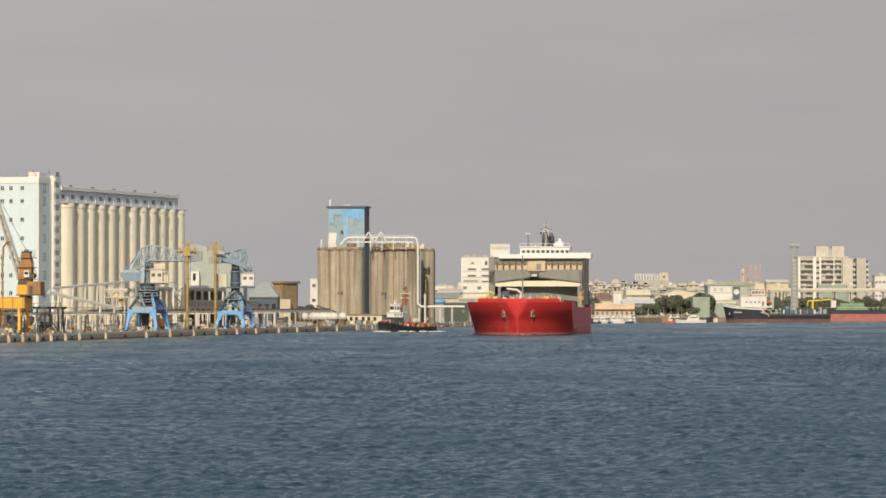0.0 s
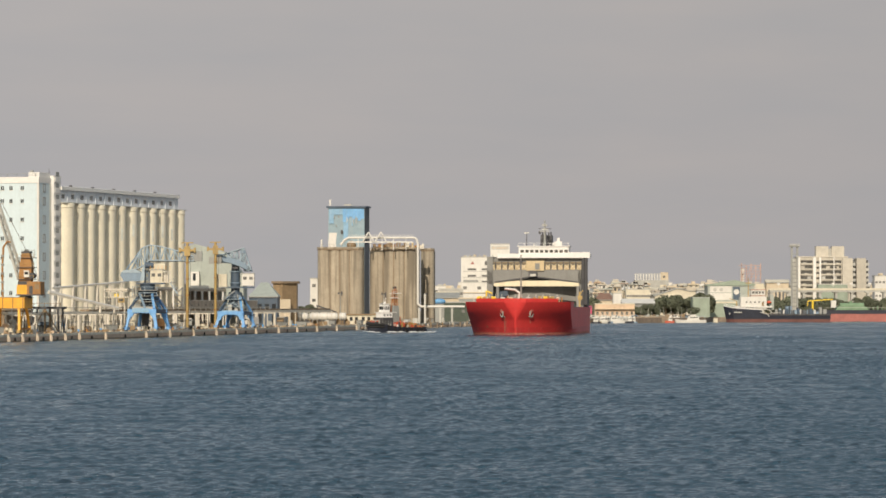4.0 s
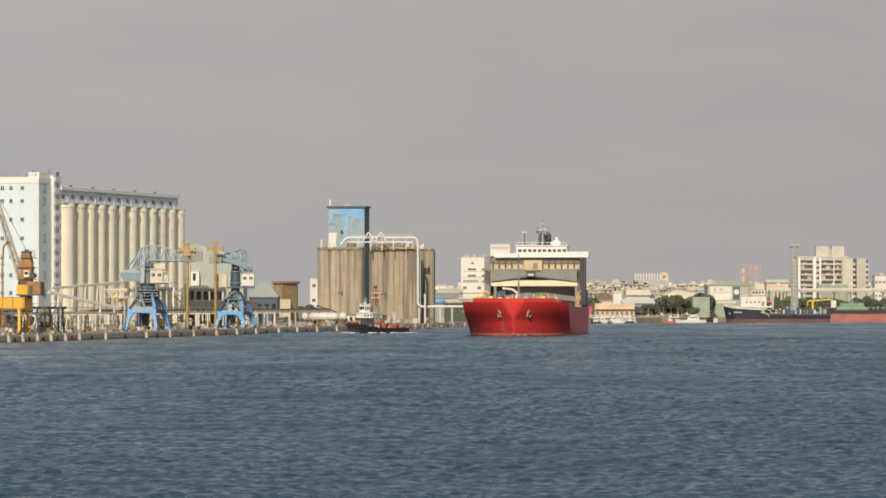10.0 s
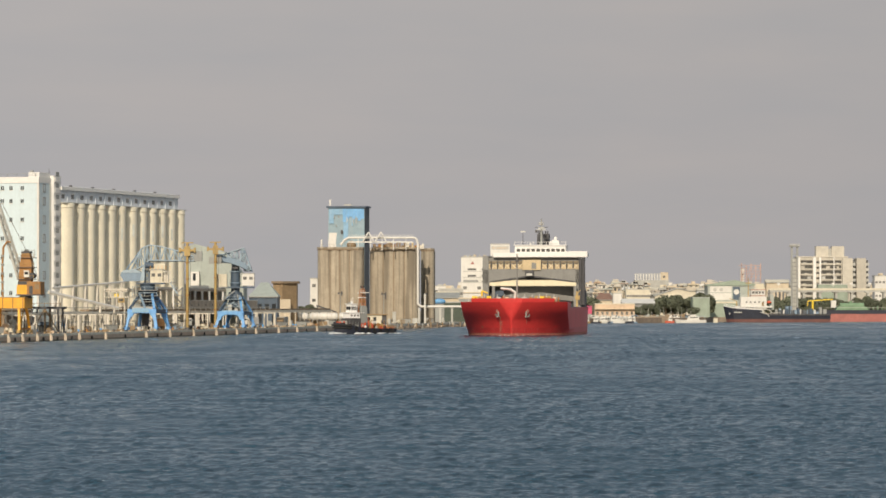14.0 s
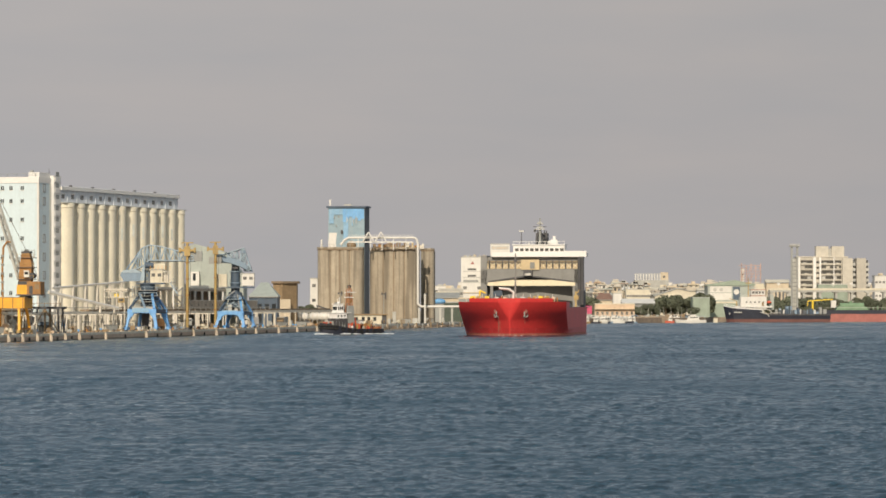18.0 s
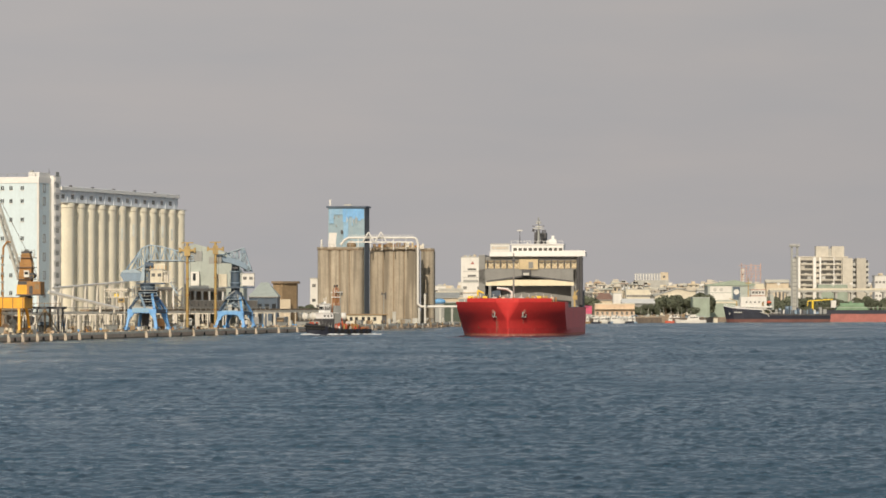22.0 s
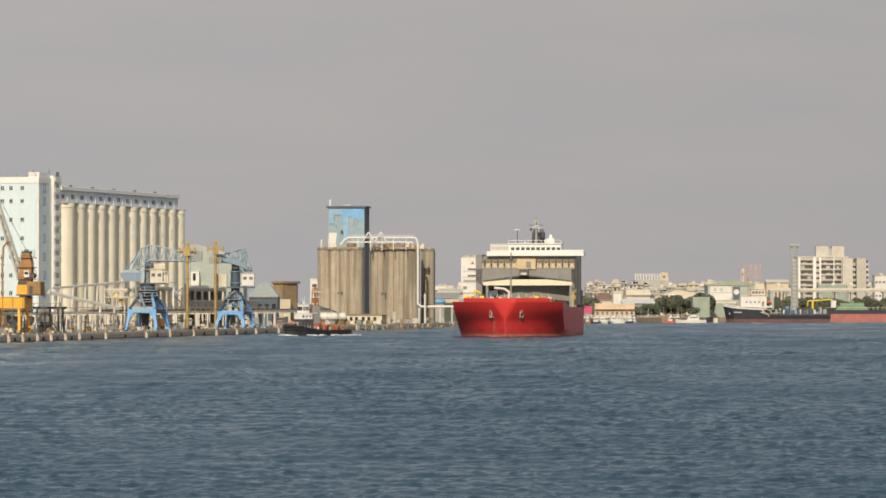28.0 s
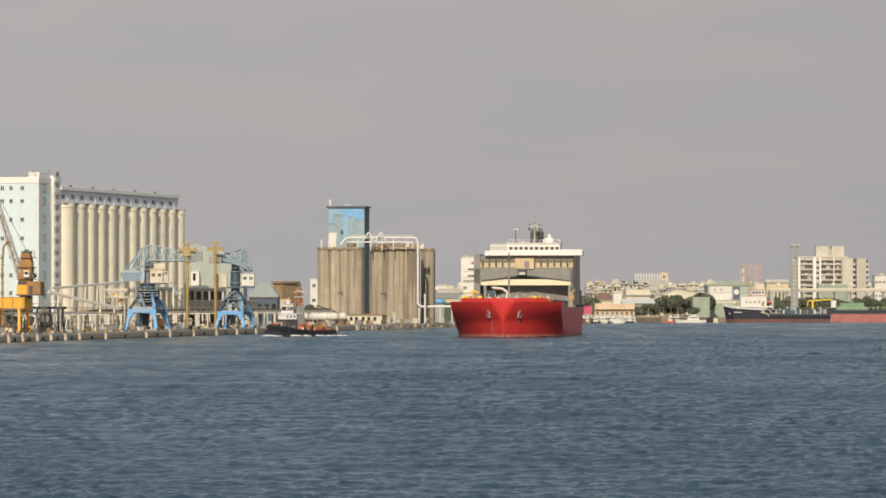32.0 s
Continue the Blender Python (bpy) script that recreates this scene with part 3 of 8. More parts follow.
def cabin(t, name, x0, x1, y0, y1, z0, z1, mat, win_z=0.62):
    c = part(name, Geo().box(x0, x1, y0, y1, z0, z1), mat, t)
    part("roof", Geo().box(x0 - 0.15, x1 + 0.15, y0 - 0.15, y1 + 0.15, z1, z1 + 0.15), M_LIGHTGREY, c)
    n = max(2, int((x1 - x0) / 2.0))
    zc, s = z0 + (z1 - z0) * win_z, (x1 - x0) / n
    for i in range(n):
        part("pane", Geo().box(x0 + s * (i + 0.2), x0 + s * (i + 0.8), y0 - 0.04, y0 + 0.02, zc - 0.45, zc + 0.45), M_FARGLASS, c)
    for i in range(2):
        yy = y0 + (y1 - y0) * (0.3 + 0.4 * i)
        part("pane", Geo().box(x1 - 0.02, x1 + 0.04, yy - 0.5, yy + 0.5, zc - 0.45, zc + 0.45), M_GLASS, c)
    return c


def suction_leg(t, x, y, z0, z1, arm):
    """The yellow vertical unloading leg with its cross head and service box."""
    leg = part("unloading_leg", Geo().tube((x, y, z0), (x, y, z1), 0.44, 0.38, 14), M_YELLOW, t, "ochre vertical unloading leg", 40)
    part("cross_head", Geo().box(x - arm, x + arm, y - 0.4, y + 0.4, z1 - 2.3, z1 - 1.7).box(x - 0.8, x + 0.8, y - 0.6, y + 0.6, z1 - 3.6, z1 - 0.9), M_YELLOW, leg)
    part("top_bar", Geo().box(x - 1.7, x + 1.7, y - 0.25, y + 0.25, z1, z1 + 0.3).box(x - 0.25, x + 0.25, y - 0.2, y + 0.2, z1 - 0.6, z1), M_YELLOW, leg)
    part("motor", Geo().tube((x - arm - 0.1, y, z1 - 2.6), (x - arm - 0.1, y, z1 - 1.2), 0.32), M_YELLOW, leg)
    part("motor", Geo().tube((x + arm + 0.1, y, z1 - 2.6), (x + arm + 0.1, y, z1 - 1.2), 0.32), M_YELLOW, leg)
    part("ladder", Geo().beam((x + 0.9, y - 0.3, z0 + 2), (x + 0.9, y - 0.3, z1 - 3.5), 0.1), M_DARK, leg)
    for i in range(4):
        z = z0 + (i + 1) * (z1 - z0) / 5.2
        part("flange", Geo().tube((x, y, z - 0.15), (x, y, z + 0.15), 0.54, None, 14), M_RUST, leg)
    part("nozzle", Geo().tube((x, y, z0 - 0.6), (x, y, z0), 0.75, 0.55, 14), M_DARK, leg)


def build_unloader_one():
    t = thing("ship_unloader", on_quay(180, 6.7), "blue portal ship unloader with truss boom and ochre leg", "crane", "unloaders on the quay")
    portal(t, 8.6, 15.0, 6.1, 10.6, M_BLUE, M_DEEPBLUE, 1.6)
    for a, b in (((1.5, -0.8, 10.4), (4.3, 6.9, 1.2)), ((1.5, 1.0, 10.4), (4.3, 8.3, 1.2))):
        part("long_raker", Geo().beam(a, b, 0.45), M_BLUE, t)
    part("tower_core", Geo().prism([(-1.2, 6.1), (1.2, 6.1), (1.5, 10.4), (-1.5, 10.4)], -0.6, 2.2), M_DEEPBLUE, t)
    for z in (7.2, 8.7):
        part("tower_rail", Geo().box(-3.0, 3.0, -4.6, -4.5, z, z + 0.12).box(-3.0, -2.9, -4.6, -4.5, z - 1.0, z).box(2.9, 3.0, -4.6, -4.5, z - 1.0, z), M_BOOMBLUE, t)
    for z in (9.7, 11.3):
        part("ring_walkway", Geo().box(-3.6, 3.6, -3.6, 3.2, z, z + 0.15), M_GREY, t)
        part("walkway_rail", Geo().box(-3.6, 3.6, -3.65, -3.55, z + 0.95, z + 1.05).box(-3.65, -3.5, -3.65, -3.5, z, z + 1.0).box(3.5, 3.65, -3.65, -3.5, z, z + 1.0).box(
            -0.05, 0.05, -3.65, -3.55, z, z + 1.0), M_BOOMBLUE, t)
    part("stair", Geo().beam((1.0, -7.2, 6.2), (-1.6, -3.0, 10.4), 0.5), M_STEELBLUE, t)
    part("mid_platform", Geo().box(-2.8, 2.8, -3.0, 2.6, 8.0, 8.25), M_GREY, t)
    part("portal_deck", Geo().box(-3.4, 3.4, -6.2, -2.0, 6.1, 6.8), M_LIGHTGREY, t)
    part("chute", Geo().tube((-0.6, 0, 1.2), (-0.6, 0, 9.0), 0.9, 1.3, 10), M_DARK, t)
    part("slewing_ring", Geo().tube((0, 0, 10.4), (0, 0, 11.4), 3.0, 2.6, 20).tube((0, 0, 11.4), (0, 0, 13.4), 1.9, 2.3, 20), M_DEEPBLUE, t)
    top = part("turntable", Geo().box(-3.0, 5.0, -2.6, 2.6, 13.1, 13.5), M_DEEPBLUE, t)
    top.matrix_basis = pose(0, 0, 0, 0, 0, QA)
    cabin(top, "machinery_house", 0.9, 4.4, -2.4, 2.2, 13.5, 17.0, M_CREAM)
    frame_posts = part("open_frame", Geo().box(4.4, 6.8, -2.4, -2.25, 16.6, 16.8).box(4.4, 6.8, -2.4, -2.25, 14.9, 15.05).box(4.4, 6.8, -2.4, 2.0, 13.5, 13.65), M_COLUMN, top, "pale open rear frame")
    for x in (5.1, 5.9, 6.7):
        part("frame_post", Geo().box(x - 0.09, x + 0.09, -2.4, -2.22, 13.5, 16.8), M_COLUMN, frame_posts)
    part("rear_tank", Geo().box(4.5, 5.9, -0.8, 1.6, 13.6, 16.0), M_POST, frame_posts)
    cw = part("counterweight", Geo().prism([(-6.5, 13.9), (-2.2, 13.9), (-1.3, 14.9), (-1.2, 16.3), (-7.3, 16.3), (-7.5, 15.5)], -2.2, 2.2), M_STEELBLUE, top)
    part("lid", Geo().prism([(-7.4, 16.3), (-1.6, 16.3), (-2.2, 16.9), (-4.2, 17.3), (-6.6, 17.0)], -2.4, 2.2), M_BOOMBLUE, cw, "paler counterweight lid")
    part("cheek_plate", Geo().prism([(-1.9, 14.0), (-0.7, 14.0), (-0.6, 18.4), (-1.4, 17.6)], -2.5, -2.25), M_BOOMBLUE, cw)
    mast = part("mast_column", Geo().box(-0.9, -0.5, -1.0, -0.6, 13.5, 19.9).box(0.4, 0.8, -1.0, -0.6, 13.5, 19.9).box(-0.9, -0.5, 0.6, 1.0, 13.5, 19.9).box(
        0.4, 0.8, 0.6, 1.0, 13.5, 19.9), M_DEEPBLUE, top)
    for z in (13.8, 15.6, 17.4):
        part("brace", Geo().beam((-0.7, -0.8, z), (0.6, -0.8, z + 1.8), 0.22).beam((0.6, -0.8, z), (-0.7, -0.8, z + 1.8), 0.22), M_STEELBLUE, mast)
    part("winch", Geo().tube((-0.6, -1.6, 18.4), (1.8, -1.6, 18.4), 0.8, None, 14), M_DEEPBLUE, top)
    part("winch_platform", Geo().box(-2.2, 4.6, -2.2, 1.8, 17.15, 17.35), M_GREY, top)
    for i in range(6):
        part("rail_post", Geo().box(0.9 + i * 1.1, 1.0 + i * 1.1, -2.5, -2.4, 17.2, 18.3), M_ORANGE, top)
    part("access_stair", Geo().beam((6.6, -2.3, 13.4), (8.6, -2.3, 10.4), 0.35).beam((6.6, -2.3, 14.4), (8.6, -2.3, 11.4), 0.12), M_BOOMBLUE, top)
    part("rear_balcony", Geo().box(6.4, 7.6, -2.4, 2.0, 13.4, 13.6).box(6.4, 7.6, -2.45, -2.35, 14.5, 14.6).box(7.5, 7.6, -2.4, -2.3, 13.4, 14.6), M_GREY, top)
    truss(top, "boom", [(-4.6, 17.0), (-1.6, 23.2), (0.6, 24.1), (3.6, 23.7), (6.7, 22.9), (10.0, 22.0), (13.0, 20.9)],
          [(-4.0, 17.0), (-1.2, 18.2), (0.6, 19.8), (3.6, 19.8), (6.7, 19.7), (10.0, 19.7), (13.0, 19.6)], 1.3, 0.15, M_BOOMBLUE, 14)
    part("boom_conveyor", Geo().box(0.6, 13.4, -0.7, 0.7, 19.4, 20.0), M_GREY, top)
    part("back_stay", Geo().tube((-6.0, -1.2, 17.2), (-1.6, -1.2, 23.2), 0.12).tube((-6.0, 1.2, 17.2), (-1.6, 1.2, 23.2), 0.12).tube(
        (-6.0, -1.2, 17.2), (0.6, -1.2, 24.1), 0.1), M_STEELBLUE, top)
    part("head_box", Geo().box(11.9, 15.4, -1.2, 1.2, 19.6, 22.4), M_GREY, top)
    part("motor_house", Geo().box(2.0, 5.0, -1.0, 1.0, 17.2, 18.9), M_CREAM, top)
    suction_leg(top, 11.3, -1.6, 0.9, 24.6, 2.0)


def build_unloader_two():
    t = thing("ship_unloader", on_quay(292, 5.4), "blue portal ship unloader with slewed boom and ochre leg", "crane", "unloaders on the quay")
    portal(t, 8.6, 15.0, 5.3, 9.6, M_BLUE, M_DEEPBLUE, 1.8)
    part("base_house", Geo().prism([(-2.0, 5.3), (2.0, 5.3), (1.5, 8.7), (-1.5, 8.7)], -2.6, 2.2), M_DEEPBLUE, t, "dark grey-blue machinery base")
    for x in (-1, 1):
        for y in (-4.6, 4.0):
            part("column_leg", Geo().beam((x * 3.3, y, 5.2), (x * 1.7, y * 0.4, 10.2), 0.42), M_STEELBLUE, t)
        part("column_brace", Geo().beam((x * 3.1, -4.5, 5.6), (-x * 1.9, -2.4, 9.4), 0.2), M_BOOMBLUE, t)
    part("column_ladder", Geo().beam((2.6, -5.2, 5.4), (1.2, -2.6, 10.4), 0.3).beam((-2.8, -5.4, 8.9), (0.4, -3.0, 11.6), 0.3), M_GREY, t)
    part("drive_cabinet", Geo().box(-1.4, -0.2, -4.0, -2.6, 5.3, 7.3).box(0.5, 1.5, -3.6, -2.6, 5.3, 6.6), M_LIGHTGREY, t)
    part("arch_plate", Geo().prism([(-3.9, 2.6), (-3.0, 2.6), (-2.6, 3.7), (-1.6, 4.3), (1.6, 4.3), (2.6, 3.7), (3.0, 2.6), (3.9, 2.6), (3.9, 5.2), (-3.9, 5.2)], -7.5, -7.1), M_BLUE, t)
    for z in (6.6, 8.9):
        part("base_walkway", Geo().box(-2.9, 2.9, -4.4, 3.6, z, z + 0.12).box(-2.9, 2.9, -4.4, -4.32, z + 0.95, z + 1.03).box(-2.9, -2.8, -4.4, -4.3, z, z + 1.0).box(
            2.8, 2.9, -4.4, -4.3, z, z + 1.0), M_BOOMBLUE, t)
    part("hopper", Geo().lathe([(0.9, 3.6), (2.0, 7.5), (2.1, 10.2)], n=16), M_DEEPBLUE, t)
    part("slewing_ring", Geo().tube((0, 0, 10.0), (0, 0, 11.2), 2.3, 2.0, 20).tube((0, 0, 11.2), (0, 0, 14.5), 1.35, 1.35, 20), M_DEEPBLUE, t)
    top = part("turntable", Geo().box(-4.4, 5.8, -2.6, 2.6, 12.4, 12.9), M_DEEPBLUE, t)
    top.matrix_basis = pose(0, 0, 0, 0, 0, QA)
    cabin(top, "operator_house", 2.1, 5.9, -2.4, 1.6, 13.2, 16.9, M_WHITE)
    part("machinery_house", Geo().box(-6.3, -2.5, -3.2, 0.4, 12.9, 16.8), M_CREAM, top, "plain cream machinery house")
    part("house_ledge", Geo().box(-6.5, -2.3, -3.5, 0.5, 12.6, 12.9), M_GREY, top)
    mast = part("mast_column", Geo().tube((0, 0, 12.9), (0, 0, 14.0), 1.5, 1.6, 18).tube((0, 0, 14.0), (0, 0, 17.6), 1.5, 1.45, 18).tube((0, 0, 17.6), (0, 0, 20.0), 1.3, 1.1, 14), M_DEEPBLUE, top, "", 40)
    part("mast_ring", Geo().tube((0, 0, 17.4), (0, 0, 17.7), 1.85, 1.85, 18), M_STEELBLUE, mast)
    part("mast_ring", Geo().tube((0, 0, 13.9), (0, 0, 14.2), 1.85, 1.85, 18), M_STEELBLUE, mast)
    part("drive_motor", Geo().tube((-0.9, -2.0, 18.6), (0.9, -2.0, 18.6), 0.5, None, 12), M_DARK, mast)
    part("boom_body", Geo().prism([(-5.2, 21.0), (-1.8, 20.3), (1.4, 19.2), (3.8, 18.0), (4.0, 19.3), (1.6, 20.9), (-1.6, 21.9), (-5.2, 22.3)], -2.6, 1.4), M_STEELBLUE, top)
    for q in (-2.3, 1.6):
        part("boom_brace", Geo().beam((-5.4, q, 22.4), (2.6, q, 24.8), 0.24).beam((-1.6, q, 21.8), (-1.0, q, 23.8), 0.2).beam((1.6, q, 20.8), (-1.0, q, 23.8), 0.2).beam((1.6, q, 20.8), (2.5, q, 24.6), 0.24), M_BOOMBLUE, top)
    part("sheave_frame", Geo().box(1.6, 3.2, -2.2, 1.6, 23.2, 24.2), M_STEELBLUE, top)
    truss(top, "boom", [(-5.6, 22.6), (-3.0, 23.0), (2.6, 24.8), (4.8, 18.2)], [(-5.6, 20.6), (-1.8, 20.3), (1.4, 19.3), (4.0, 17.8)], 1.9, 0.17, M_BOOMBLUE, 11)
    part("back_stay", Geo().tube((2.7, -1.5, 24.8), (5.2, -1.5, 17.5), 0.12).tube((2.7, 1.5, 24.8), (5.2, 1.5, 17.5), 0.12), M_STEELBLUE, top)
    part("winch_box", Geo().box(2.6, 5.0, -1.4, 1.2, 17.6, 19.0), M_DEEPBLUE, top)
    part("head_box", Geo().box(-7.8, -4.0, -6.0, -3.4, 19.9, 22.0), M_GREY, top)
    suction_leg(top, -5.8, -6.4, 0.9, 26.4, 2.2)


def build_orange_crane():
    t = thing("harbour_crane", on_quay(54, 12.4), "orange portal harbour crane with a grey lattice jib", "crane")
    g2, b2 = 3.9, 5.0
    for sx in (-1, 1):
        for sy in (-1, 1):
            leg = part("leg", Geo().beam((sx * g2, sy * b2, 0.9), (sx * (g2 - 0.5), sy * (b2 - 1.6), 6.6), 0.62), M_ORANGE, t)
            part("bogie", Geo().box(sx * g2 - 0.4, sx * g2 + 0.4, sy * b2 - 1.3, sy * b2 + 1.3, 0.25, 1.0), M_YELLOW, leg)
            part("wheel", Geo().tube((sx * g2 - 0.2, sy * b2, 0.33), (sx * g2 + 0.2, sy * b2, 0.33), 0.33, None, 12), M_DARK, leg)
        part("tie_beam", Geo().box(sx * g2 - 0.25, sx * g2 + 0.25, -b2, b2, 1.0, 1.5), M_RUST, t)
        part("leg_brace", Geo().beam((sx * g2, -b2, 1.2), (sx * (g2 - 0.3), 0.5, 6.4), 0.3), M_YELLOW, t)
    part("girder", Geo().box(-12.0, 4.9, -4.0, 4.0, 6.4, 9.1), M_ORANGE, t, "deep orange box girder")
    for i in range(7):
        part("girder_rib", Geo().box(-11.2 + i * 2.6, -11.0 + i * 2.6, -4.1, -4.0, 6.4, 9.1), M_RUST, t)
    part("girder_flange", Geo().box(-12.0, 5.1, -4.2, 4.2, 9.1, 9.25), M_YELLOW, t)
    part("slewing_ring", Geo().tube((4.2, 0, 9.0), (4.2, 0, 9.8), 1.7, 1.5, 20), M_DARK, t)
    top = part("turntable", Geo().box(2.2, 8.6, -2.2, 2.2, 9.6, 9.9), M_DARK, t)
    part("machinery_house", Geo().box(5.0, 8.5, -2.0, 2.0, 9.9, 13.1), M_RUST, top, "rust-brown machinery house")
    part("front_panel", Geo().box(2.4, 5.0, -2.1, 1.8, 9.9, 12.3), M_ORANGE, top)
    part("tower", Geo().prism([(2.6, 13.1), (5.8, 13.1), (6.0, 17.5), (5.3, 20.2), (3.4, 20.2), (2.9, 17.5)], -1.2, 1.2), M_RUST, top, "rusty orange tower")
    part("tower_base", Geo().box(2.5, 5.4, -1.4, 1.4, 12.3, 13.2), M_DARK, top)
    part("sheave_head", Geo().box(3.2, 5.6, -1.0, 1.0, 20.2, 20.7).tube((4.4, -0.9, 20.7), (4.4, 0.9, 20.7), 0.5, None, 12), M_DARK, top)
    part("tower_rail", Geo().box(3.2, 6.8, -1.1, -1.0, 20.9, 21.0).box(6.7, 6.8, -1.1, -1.0, 19.2, 21.0), M_GREY, top)
    part("cab", Geo().box(4.2, 5.5, -2.0, -1.1, 14.2, 15.9), M_WHITE, top)
    part("tower_ladder", Geo().beam((6.2, -1.0, 13.2), (7.8, -1.0, 13.2), 0.15).beam((7.8, -1.0, 13.2), (6.2, -1.0, 17.5), 0.15), M_GREY, top)
    for z in (13.6, 16.6, 19.0):
        part("service_platform", Geo().box(2.3, 6.7, -1.75, 1.6, z, z + 0.14), M_DARK, top)
        part("platform_rail", Geo().box(2.3, 6.7, -1.75, -1.68, z + 0.95, z + 1.03).box(2.3, 2.4, -1.75, -1.68, z, z + 1.0).box(6.6, 6.7, -1.75, -1.68, z, z + 1.0), M_YELLOW, top)
    part("winch_drum", Geo().tube((5.9, -1.4, 14.6), (5.9, 1.2, 14.6), 0.75, None, 14), M_DARK, top)
    part("house_door", Geo().box(5.6, 6.5, -2.06, -1.98, 10.0, 12.0), M_DARK, top)
    part("house_vent", Geo().box(7.0, 8.1, -2.06, -1.98, 11.2, 12.4), M_BROWN, top)
    part("cab_glass", Geo().box(4.4, 5.3, -2.06, -1.98, 14.9, 15.6), M_GLASS, top)
    jib = part("jib", Geo().tube((3.0, 0, 13.4), (2.7, 0, 14.2), 0.35), M_GREY, top)
    foot, tip = Vector((3.0, 0, 13.8)), Vector((-8.0, 0, 47.5))
    side = Vector((0.95, 0, 0.31))
    n = 18
    for sx, sy in ((0.62, 0.7), (0.62, -0.7), (-0.62, 0.7), (-0.62, -0.7)):
        part("chord", Geo().tube(foot + side * sx + Vector((0, sy, 0)), tip + side * sx * 0.4 + Vector((0, sy * 0.5, 0)), 0.3, 0.2, 6), M_LIGHTGREY, jib)
    for i in range(n):
        a, b = foot.lerp(tip, i / n), foot.lerp(tip, (i + 1) / n)
        s = 0.62 * (-1) ** i
        g = Geo()
        for sy in (-0.65, 0.65):
            g.tube(a + side * s + Vector((0, sy, 0)), b - side * s + Vector((0, sy, 0)), 0.15, None, 5)
        part("lacing", g, M_GREY, jib)
    part("stay", Geo().tube((4.4, 0, 20.7), (-5.0, 0, 38.5), 0.06), M_DARK, top)
    part("hanging_hose", Geo().pipe([(-1.4, -1.5, 9.3), (-1.5, -1.5, 17.0), (-1.2, -1.5, 21.8), (-0.2, -1.5, 23.2), (0.6, -1.5, 23.0)], 0.26), M_RUST, top, "rust-red suction pipe")
    for i in range(5):
        part("hose_clamp", Geo().tube((-1.45, -1.5, 10.5 + i * 2.2), (-1.45, -1.5, 11.0 + i * 2.2), 0.45, None, 8), M_GREY, top)


build_unloader_one()
build_unloader_two()
build_orange_crane()


# ---- conveyors and the open transit shed behind the cranes ----
def conveyor(a, b, h, legs, label):
    """An enclosed sloping belt gallery on splayed trestles."""
    a, b = Vector(a), Vector(b)
    t = thing("conveyor_bridge", pose(0, 0, 0), label, "conveyor", "conveyor bridges")
    part("gallery", Geo().beam(a, b, h), M_COLUMN, t)
    up = Vector((0, 0, h * 0.5))
    part("gallery_roof", Geo().tube(a + up, b + up, h * 0.62, None, 6), M_CABIN, t, "pale rounded belt cover")
    part("edge_beam", Geo().beam(a + Vector((0, -h * 0.6, -h * 0.5)), b + Vector((0, -h * 0.6, -h * 0.5)), 0.28), M_POST, t)
    n = int((b - a).length / 3.5)
    for i in range(n + 1):
        p = a.lerp(b, i / n)
        part("rib", Geo().box(p.x - 0.12, p.x + 0.12, p.y - h * 0.66, p.y + h * 0.66, p.z - h * 0.62, p.z + h * 0.75), M_POST, t)
    for i in range(legs):
        p = a.lerp(b, (i + 0.7) / legs)
        for s in (-1, 1):
            part("trestle_leg", Geo().tube((p.x + s * 0.5, p.y + s * 1.4, QTOP), (p.x, p.y + s * 0.5, p.z - h * 0.5), 0.34, 0.28), M_COLUMN, t)
        part("trestle_tie", Geo().box(p.x - 0.5, p.x + 0.5, p.y - 1.0, p.y + 1.0, QTOP + (p.z - QTOP) * 0.5, QTOP + (p.z - QTOP) * 0.5 + 0.3), M_COLUMN, t)


conveyor((-108.0, 1118, 13.6), (-91.6, 1165, 15.5), 0.36, 6, "pale enclosed conveyor bridge rising from the headhouse")
conveyor((-107.26, 1100, 12.38), (-90.61, 1130, 7.90), 0.52, 5, "pale enclosed conveyor bridge running down to the quay")


def build_pipe_rack():
    """Open white frame under the upper conveyor."""
    t = thing("pipe_rack", pose(0, 1150, QTOP), "white-painted open steel pipe rack under the conveyor", "pipe rack")
    for z in (10.9,):
        part("rail", Geo().box(-96.4, -87.6, -0.2, 0.2, z, z + 0.28), M_COLUMN, t)
    part("pipe", Geo().tube((-96.4, 0.5, 11.6), (-87.6, 0.5, 11.6), 0.3), M_COLUMN, t)
    for i in range(6):
        x = -96.2 + i * 1.7
        part("post", Geo().box(x - 0.15, x + 0.15, -0.2, 0.2, 0 if i % 2 == 0 else 9.6, 12.3), M_COLUMN, t)
    part("motor_drum", Geo().tube((-93.5, 0.4, 9.9), (-92.3, 0.4, 9.9), 0.55, None, 12), M_LEMON, t)
    part("deck", Geo().box(-96.4, -87.6, -0.6, 1.2, 9.35, 9.6), M_POST, t)


build_pipe_rack()


